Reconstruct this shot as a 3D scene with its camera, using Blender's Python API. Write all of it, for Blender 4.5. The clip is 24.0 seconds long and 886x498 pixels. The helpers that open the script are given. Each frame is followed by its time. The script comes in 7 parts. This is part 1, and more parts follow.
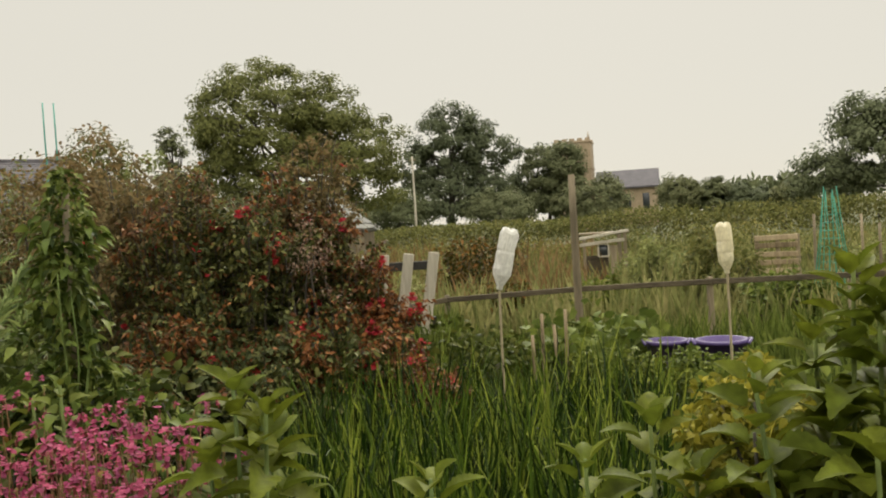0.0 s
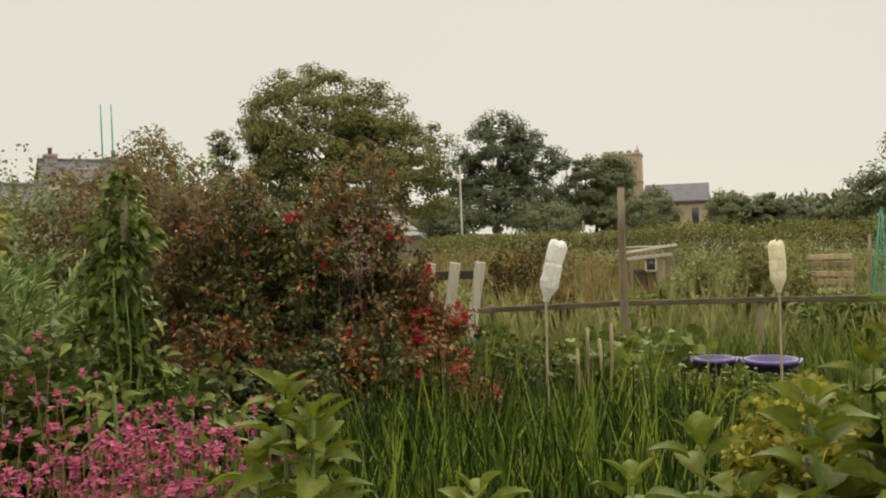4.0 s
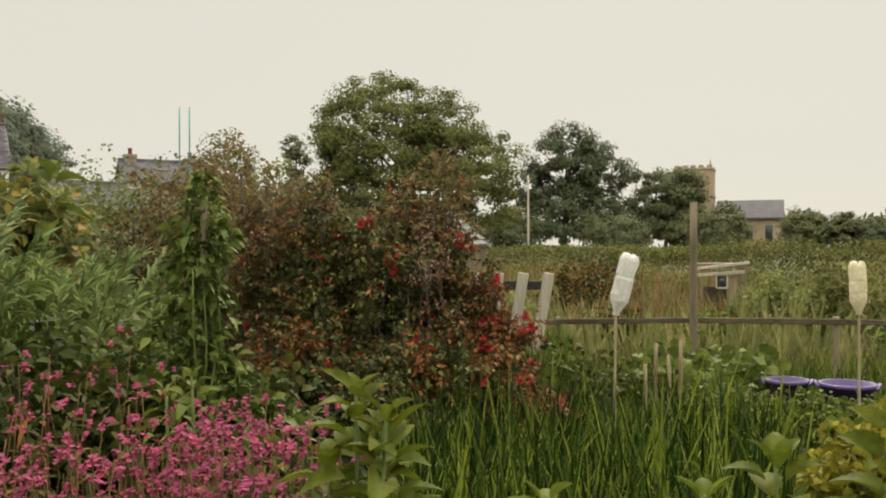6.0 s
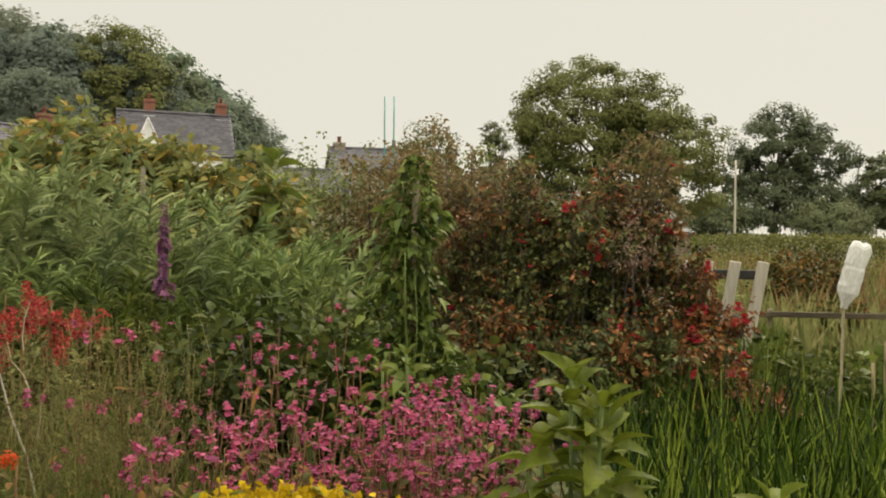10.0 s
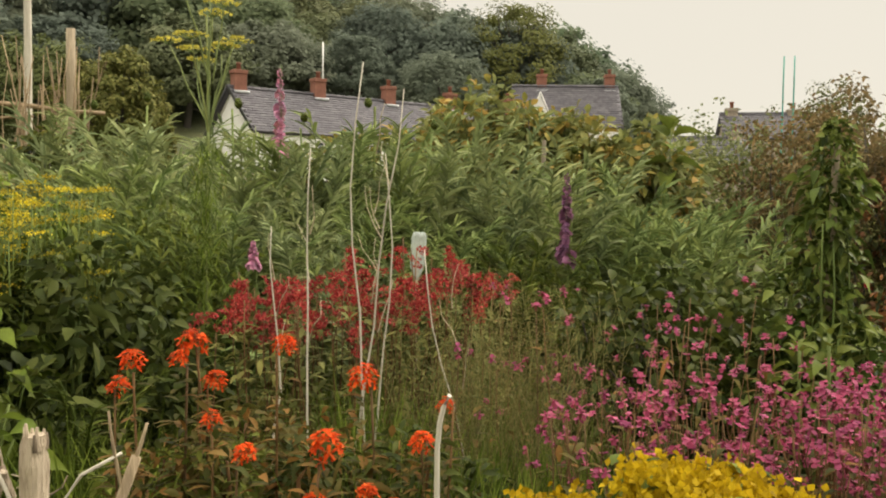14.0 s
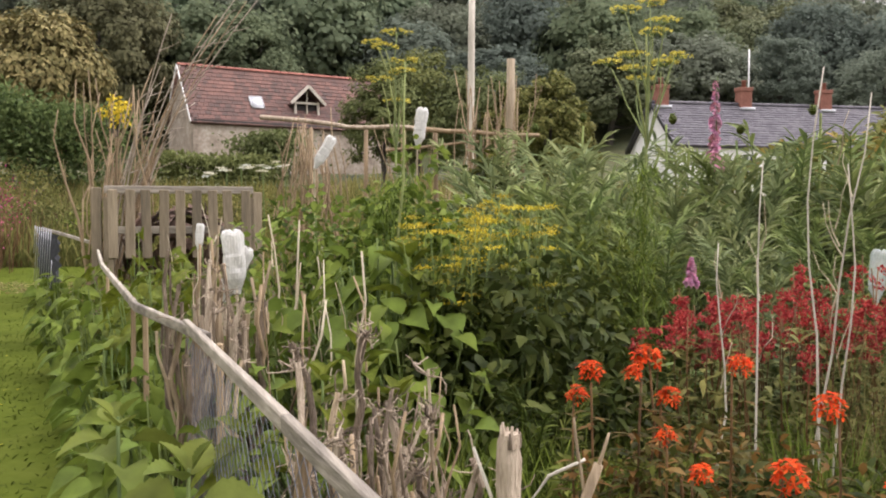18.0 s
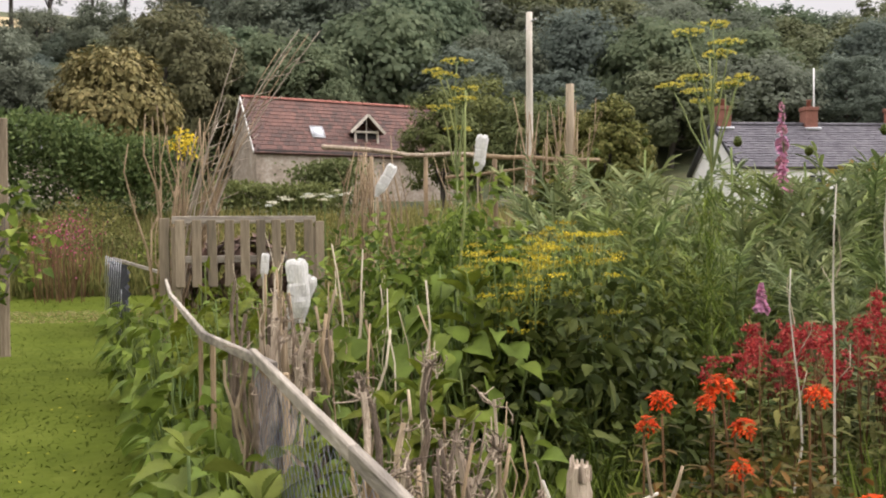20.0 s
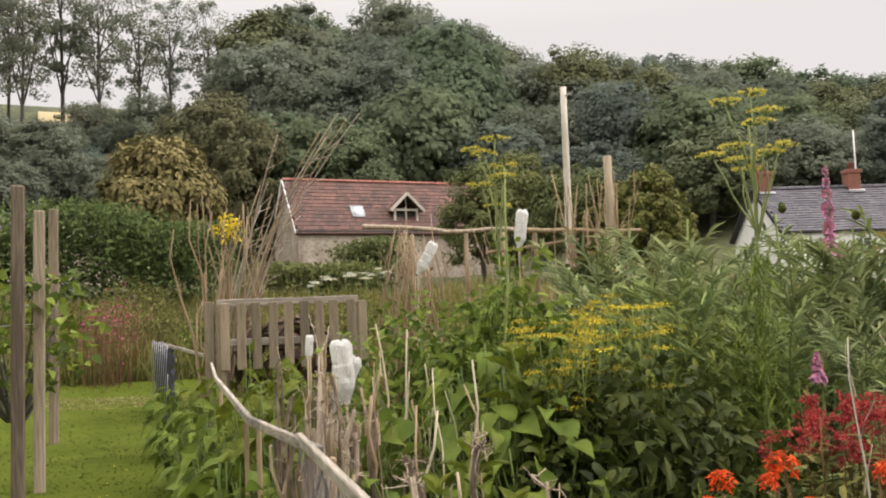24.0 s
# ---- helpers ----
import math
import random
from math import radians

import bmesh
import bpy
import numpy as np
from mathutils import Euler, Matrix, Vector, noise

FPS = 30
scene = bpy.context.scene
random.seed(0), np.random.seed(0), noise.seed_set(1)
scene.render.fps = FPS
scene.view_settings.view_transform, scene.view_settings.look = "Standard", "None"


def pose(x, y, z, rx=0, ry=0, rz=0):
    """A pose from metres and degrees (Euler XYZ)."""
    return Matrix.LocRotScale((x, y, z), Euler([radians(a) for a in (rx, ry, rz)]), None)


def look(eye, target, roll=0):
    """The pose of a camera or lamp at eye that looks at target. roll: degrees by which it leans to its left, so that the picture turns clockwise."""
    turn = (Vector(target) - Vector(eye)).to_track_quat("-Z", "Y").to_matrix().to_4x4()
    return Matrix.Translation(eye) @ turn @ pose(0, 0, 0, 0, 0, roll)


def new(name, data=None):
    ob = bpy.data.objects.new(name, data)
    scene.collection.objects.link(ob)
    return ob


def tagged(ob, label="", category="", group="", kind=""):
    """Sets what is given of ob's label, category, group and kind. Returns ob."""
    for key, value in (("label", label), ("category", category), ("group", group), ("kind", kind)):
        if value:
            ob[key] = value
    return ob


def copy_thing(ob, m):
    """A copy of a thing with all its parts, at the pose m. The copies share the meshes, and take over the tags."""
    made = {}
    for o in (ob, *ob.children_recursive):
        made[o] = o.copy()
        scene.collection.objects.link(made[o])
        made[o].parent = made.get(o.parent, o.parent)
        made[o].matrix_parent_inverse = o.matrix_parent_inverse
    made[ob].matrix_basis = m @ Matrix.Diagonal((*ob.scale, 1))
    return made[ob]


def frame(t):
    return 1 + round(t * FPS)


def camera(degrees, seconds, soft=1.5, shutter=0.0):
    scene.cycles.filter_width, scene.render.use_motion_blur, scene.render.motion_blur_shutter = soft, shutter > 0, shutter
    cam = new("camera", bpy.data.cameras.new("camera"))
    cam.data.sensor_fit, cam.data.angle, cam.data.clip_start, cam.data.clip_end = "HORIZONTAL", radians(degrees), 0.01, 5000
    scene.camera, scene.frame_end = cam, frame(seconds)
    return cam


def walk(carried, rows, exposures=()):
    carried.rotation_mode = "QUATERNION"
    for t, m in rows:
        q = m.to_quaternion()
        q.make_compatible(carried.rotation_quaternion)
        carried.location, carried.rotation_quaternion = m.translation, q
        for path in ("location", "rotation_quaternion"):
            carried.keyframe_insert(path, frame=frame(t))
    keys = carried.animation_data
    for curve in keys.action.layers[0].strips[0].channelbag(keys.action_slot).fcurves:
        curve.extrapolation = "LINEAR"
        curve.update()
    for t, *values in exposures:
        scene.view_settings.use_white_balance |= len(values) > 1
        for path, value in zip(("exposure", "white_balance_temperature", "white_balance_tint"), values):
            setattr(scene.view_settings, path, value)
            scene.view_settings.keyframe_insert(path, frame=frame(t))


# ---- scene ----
# An overcast summer day at the edge of a village: an allotment garden in front, cottages,
# a barn and a wooded hill behind it.  Bearings are in degrees to the left of +y, seen from the pivot.
LENS = 53.8
PATH = [
    (0.0, 0.039, 0.171, 1.498, 0.90, -1.47, -3.55), (0.5, 0.040, 0.173, 1.498, 1.21, -1.45, -3.54),
    (1.0, 0.039, 0.168, 1.499, 1.52, -1.35, -3.29), (1.5, 0.036, 0.167, 1.499, 1.83, -1.24, -3.07),
    (2.0, 0.034, 0.170, 1.500, 2.15, -1.13, -2.83), (2.5, 0.032, 0.172, 1.502, 2.50, -1.03, -2.57),
    (4.5, 0.020, 0.158, 1.504, 4.53, -0.61, -1.61), (5.0, 0.013, 0.151, 1.504, 5.47, -0.41, -1.13),
    (5.5, 0.006, 0.146, 1.503, 6.65, -0.23, -0.61), (6.0, 0.000, 0.145, 1.503, 8.09, -0.11, -0.10),
    (6.5, -0.007, 0.143, 1.502, 9.59, -0.05, 0.26), (7.0, -0.013, 0.145, 1.502, 11.14, -0.07, 0.51),
    (7.5, -0.019, 0.149, 1.499, 12.75, -0.15, 0.55), (8.0, -0.025, 0.152, 1.499, 14.39, -0.34, 0.53),
    (8.5, -0.030, 0.149, 1.500, 16.05, -0.55, 0.60), (9.0, -0.034, 0.152, 1.500, 17.71, -0.69, 0.48),
    (9.5, -0.044, 0.155, 1.496, 19.31, -0.87, 0.59), (11.5, -0.073, 0.163, 1.483, 27.27, -1.47, 0.33),
    (12.0, -0.077, 0.159, 1.487, 30.36, -1.53, 0.38), (12.5, -0.089, 0.153, 1.490, 33.86, -1.57, 0.52),
    (13.0, -0.097, 0.140, 1.490, 37.85, -1.70, 0.53), (13.5, -0.100, 0.121, 1.492, 41.81, -2.36, 0.64),
    (14.0, -0.115, 0.108, 1.488, 45.72, -3.32, 0.73), (14.5, -0.128, 0.095, 1.483, 49.59, -4.21, 0.66),
    (15.0, -0.137, 0.086, 1.478, 53.36, -4.92, 0.68), (15.5, -0.143, 0.078, 1.478, 56.99, -5.11, 0.62),
    (16.0, -0.149, 0.069, 1.484, 60.65, -4.80, 0.55), (16.5, -0.156, 0.056, 1.485, 64.25, -4.15, 0.58),
    (17.0, -0.162, 0.044, 1.491, 67.50, -3.57, 0.49), (17.5, -0.157, 0.033, 1.494, 70.33, -3.01, 0.35),
    (18.0, -0.156, 0.026, 1.492, 72.68, -2.53, 0.06), (18.5, -0.154, 0.020, 1.492, 74.51, -2.54, -0.36),
    (20.5, -0.173, 0.013, 1.506, 77.47, 0.25, -0.52), (21.0, -0.179, 0.012, 1.510, 77.82, 2.55, -0.31),
    (21.5, -0.183, 0.010, 1.512, 78.09, 4.46, -0.08), (22.0, -0.182, 0.008, 1.514, 78.24, 5.65, 0.09),
    (22.5, -0.183, 0.008, 1.515, 78.35, 6.14, 0.13), (23.0, -0.185, 0.008, 1.515, 78.56, 5.67, -0.45),
    (23.5, -0.185, 0.008, 1.514, 78.89, 4.78, -1.48), (24.0, -0.182, 0.008, 1.513, 79.13, 4.17, -2.29),
]
cam = camera(LENS, 24.0, soft=2.0, shutter=0.0)


def facing(x, y, z, yaw, pitch, roll):
    """The camera's pose from its bearing, its tilt and its lean."""
    a, p = radians(yaw), radians(pitch)
    ahead = Vector((-math.sin(a) * math.cos(p), math.cos(a) * math.cos(p), math.sin(p)))
    return look((x, y, z), Vector((x, y, z)) + ahead, roll)


walk(cam, [(row[0], facing(*row[1:])) for row in PATH],
     [(0, 0.0, 6550, 10), (8, 0.0, 6600, 9), (12, 0.12, 6680, 9), (14, 0.14, 6750, 11), (15, 0.22, 6300, 18), (16, 0.27, 6020, 22), (18.5, 0.25, 5900, 23), (21, 0.15, 6020, 20), (24, 0.14, 6120, 19)])

# ---- light ----
SUN_BEARING, SUN_HEIGHT = -8.0, 38.0
world = bpy.data.worlds.new("world")
scene.world = world
world.use_nodes = True
wn, wl = world.node_tree.nodes, world.node_tree.links
wn.clear()
sky = wn.new("ShaderNodeTexSky")
sky.sky_type, sky.sun_disc = "NISHITA", False
sky.sun_elevation, sky.sun_rotation = radians(SUN_HEIGHT), radians(-SUN_BEARING)
sky_light = wn.new("ShaderNodeBackground")
sky_light.inputs["Strength"].default_value = 0.06
wl.new(sky.outputs[0], sky_light.inputs["Color"])
cloud = wn.new("ShaderNodeBackground")
cloud.inputs["Color"].default_value = (0.80, 0.765, 0.665, 1)
cloud.inputs["Strength"].default_value = 1.0
# an overcast sky is about three times as bright overhead as near the horizon
way_up = wn.new("ShaderNodeTexCoord")
split = wn.new("ShaderNodeSeparateXYZ")
wl.new(way_up.outputs["Generated"], split.inputs[0])
climb = wn.new("ShaderNodeMapRange")
climb.interpolation_type = "SMOOTHSTEP"
climb.inputs[1].default_value, climb.inputs[2].default_value = 0.29, 0.75
climb.inputs[3].default_value, climb.inputs[4].default_value = 1.0, 3.5
wl.new(split.outputs["Z"], climb.inputs[0])
wl.new(climb.outputs[0], cloud.inputs["Strength"])
mix = wn.new("ShaderNodeMixShader")
mix.inputs[0].default_value = 0.93
wl.new(sky_light.outputs[0], mix.inputs[1])
wl.new(cloud.outputs[0], mix.inputs[2])
world_out = wn.new("ShaderNodeOutputWorld")
wl.new(mix.outputs[0], world_out.inputs["Surface"])

sun = new("sun", bpy.data.lights.new("sun", "SUN"))
sun.data.energy, sun.data.angle, sun.data.color = 2.6, radians(16), (1.0, 0.94, 0.84)
_a, _h = radians(SUN_BEARING), radians(SUN_HEIGHT)
sun.matrix_world = look((-math.sin(_a) * math.cos(_h) * 90, math.cos(_a) * math.cos(_h) * 90, math.sin(_h) * 90), (0, 0, 0))

rng = np.random.default_rng(7)


# ---- materials ----
def material(name):
    m = bpy.data.materials.new(name)
    m.use_nodes = True
    n = m.node_tree.nodes
    return m, n, m.node_tree.links, n["Principled BSDF"]


def ramp_of(nodes, stops):
    r = nodes.new("ShaderNodeValToRGB")
    while len(r.color_ramp.elements) < len(stops):
        r.color_ramp.elements.new(0.5)
    for e, (p, c) in zip(r.color_ramp.elements, stops):
        e.position, e.color = p, (*c, 1)
    return r


def leaf_mat(name, colours, rough=0.5, through_light=0.3, scale=9.0, sheen=0.09):
    """Leaves and petals: each one its own tint, with blotches, some light passing through."""
    m, n, l, b = material(name)
    geo = n.new("ShaderNodeNewGeometry")
    k = len(colours) - 1
    r = ramp_of(n, [(i / max(k, 1), c) for i, c in enumerate(colours)])
    l.new(geo.outputs["Random Per Island"], r.inputs[0])
    tex = n.new("ShaderNodeTexNoise")
    tex.inputs["Scale"].default_value = scale
    tex.inputs["Detail"].default_value = 4
    co = n.new("ShaderNodeTexCoord")
    l.new(co.outputs["Object"], tex.inputs["Vector"])
    mr = n.new("ShaderNodeMapRange")
    mr.inputs[1].default_value, mr.inputs[2].default_value = 0.3, 0.7
    mr.inputs[3].default_value, mr.inputs[4].default_value = 0.65, 1.3
    l.new(tex.outputs["Fac"], mr.inputs[0])
    mul = n.new("ShaderNodeMix")
    mul.data_type, mul.blend_type = "RGBA", "MULTIPLY"
    mul.inputs[0].default_value = 1.0
    l.new(r.outputs[0], mul.inputs[6])
    l.new(mr.outputs[0], mul.inputs[7])
    info = n.new("ShaderNodeObjectInfo")
    own = ramp_of(n, [(0.0, (0.84, 0.88, 0.9)), (0.35, (1.0, 1.02, 0.95)), (0.7, (1.06, 1.0, 0.86)), (1.0, (1.14, 1.12, 1.05))])
    l.new(info.outputs["Random"], own.inputs[0])
    tint = n.new("ShaderNodeMix")
    tint.data_type, tint.blend_type = "RGBA", "MULTIPLY"
    tint.inputs[0].default_value = 1.0
    l.new(mul.outputs[2], tint.inputs[6])
    l.new(own.outputs[0], tint.inputs[7])
    mul = tint
    l.new(mul.outputs[2], b.inputs["Base Color"])
    b.inputs["Roughness"].default_value = rough + 0.12
    b.inputs["Specular IOR Level"].default_value = sheen
    relief = n.new("ShaderNodeTexNoise")
    relief.inputs["Scale"].default_value = scale * 8
    l.new(co.outputs["Object"], relief.inputs["Vector"])
    bp = n.new("ShaderNodeBump")
    bp.inputs["Strength"].default_value, bp.inputs["Distance"].default_value = 0.35, 0.004
    l.new(relief.outputs["Fac"], bp.inputs["Height"])
    l.new(bp.outputs[0], b.inputs["Normal"])
    tr = n.new("ShaderNodeBsdfTranslucent")
    l.new(mul.outputs[2], tr.inputs["Color"])
    mx = n.new("ShaderNodeMixShader")
    mx.inputs[0].default_value = through_light
    l.new(b.outputs[0], mx.inputs[1])
    l.new(tr.outputs[0], mx.inputs[2])
    l.new(mx.outputs[0], n["Material Output"].inputs["Surface"])
    return m


def solid_mat(name, colours, scale=6.0, rough=0.8, bump=0.3, stretch=(1, 1, 1), metal=0.0, fine=6.0, per_piece=0.0):
    """Wood, stone, plaster, soil: two scales of noise in colour, with relief."""
    m, n, l, b = material(name)
    co = n.new("ShaderNodeTexCoord")
    mp = n.new("ShaderNodeMapping")
    mp.inputs["Scale"].default_value = stretch
    l.new(co.outputs["Object"], mp.inputs["Vector"])
    big, small = n.new("ShaderNodeTexNoise"), n.new("ShaderNodeTexNoise")
    big.inputs["Scale"].default_value, small.inputs["Scale"].default_value = scale, scale * fine
    small.inputs["Detail"].default_value = 6
    for t in (big, small):
        l.new(mp.outputs[0], t.inputs["Vector"])
    add = n.new("ShaderNodeMath")
    add.operation = "MULTIPLY_ADD"
    add.inputs[1].default_value, add.inputs[2].default_value = 0.45, 0.0
    l.new(small.outputs["Fac"], add.inputs[0])
    add2 = n.new("ShaderNodeMath")
    add2.operation = "MULTIPLY_ADD"
    add2.inputs[1].default_value = 0.55
    l.new(big.outputs["Fac"], add2.inputs[0])
    l.new(add.outputs[0], add2.inputs[2])
    src = add2.outputs[0]
    if per_piece:
        info = n.new("ShaderNodeObjectInfo")
        geo = n.new("ShaderNodeNewGeometry")
        s = n.new("ShaderNodeMath")
        s.operation = "ADD"
        l.new(info.outputs["Random"], s.inputs[0])
        l.new(geo.outputs["Random Per Island"], s.inputs[1])
        f = n.new("ShaderNodeMath")
        f.operation = "FRACT"
        l.new(s.outputs[0], f.inputs[0])
        d = n.new("ShaderNodeMath")
        d.operation = "MULTIPLY_ADD"
        d.inputs[1].default_value = per_piece
        l.new(f.outputs[0], d.inputs[0])
        sub = n.new("ShaderNodeMath")
        sub.operation = "SUBTRACT"
        sub.inputs[1].default_value = per_piece / 2
        l.new(src, d.inputs[2])
        l.new(d.outputs[0], sub.inputs[0])
        src = sub.outputs[0]
    k = len(colours) - 1
    r = ramp_of(n, [(0.28 + 0.44 * i / max(k, 1), c) for i, c in enumerate(colours)])
    l.new(src, r.inputs[0])
    l.new(r.outputs[0], b.inputs["Base Color"])
    b.inputs["Roughness"].default_value, b.inputs["Metallic"].default_value = rough, metal
    bp = n.new("ShaderNodeBump")
    bp.inputs["Strength"].default_value, bp.inputs["Distance"].default_value = bump, 0.02
    l.new(small.outputs["Fac"], bp.inputs["Height"])
    l.new(bp.outputs[0], b.inputs["Normal"])
    return m


def plastic_mat(name, colour, alpha_mix, rough=0.25):
    """A thin plastic bottle: milky or clear, part of the light passes through."""
    m, n, l, b = material(name)
    tex = n.new("ShaderNodeTexNoise")
    tex.inputs["Scale"].default_value = 14
    r = ramp_of(n, [(0.3, tuple(c * 0.75 for c in colour)), (0.7, colour)])
    l.new(tex.outputs["Fac"], r.inputs[0])
    l.new(r.outputs[0], b.inputs["Base Color"])
    b.inputs["Roughness"].default_value = rough
    tr, tp, mx, mx2 = (n.new("ShaderNodeBsdfTranslucent"), n.new("ShaderNodeBsdfTransparent"), n.new("ShaderNodeMixShader"), n.new("ShaderNodeMixShader"))
    l.new(r.outputs[0], tr.inputs["Color"])
    mx.inputs[0].default_value = 0.45
    l.new(b.outputs[0], mx.inputs[1])
    l.new(tr.outputs[0], mx.inputs[2])
    mx2.inputs[0].default_value = alpha_mix
    l.new(mx.outputs[0], mx2.inputs[1])
    l.new(tp.outputs[0], mx2.inputs[2])
    l.new(mx2.outputs[0], n["Material Output"].inputs["Surface"])
    return m


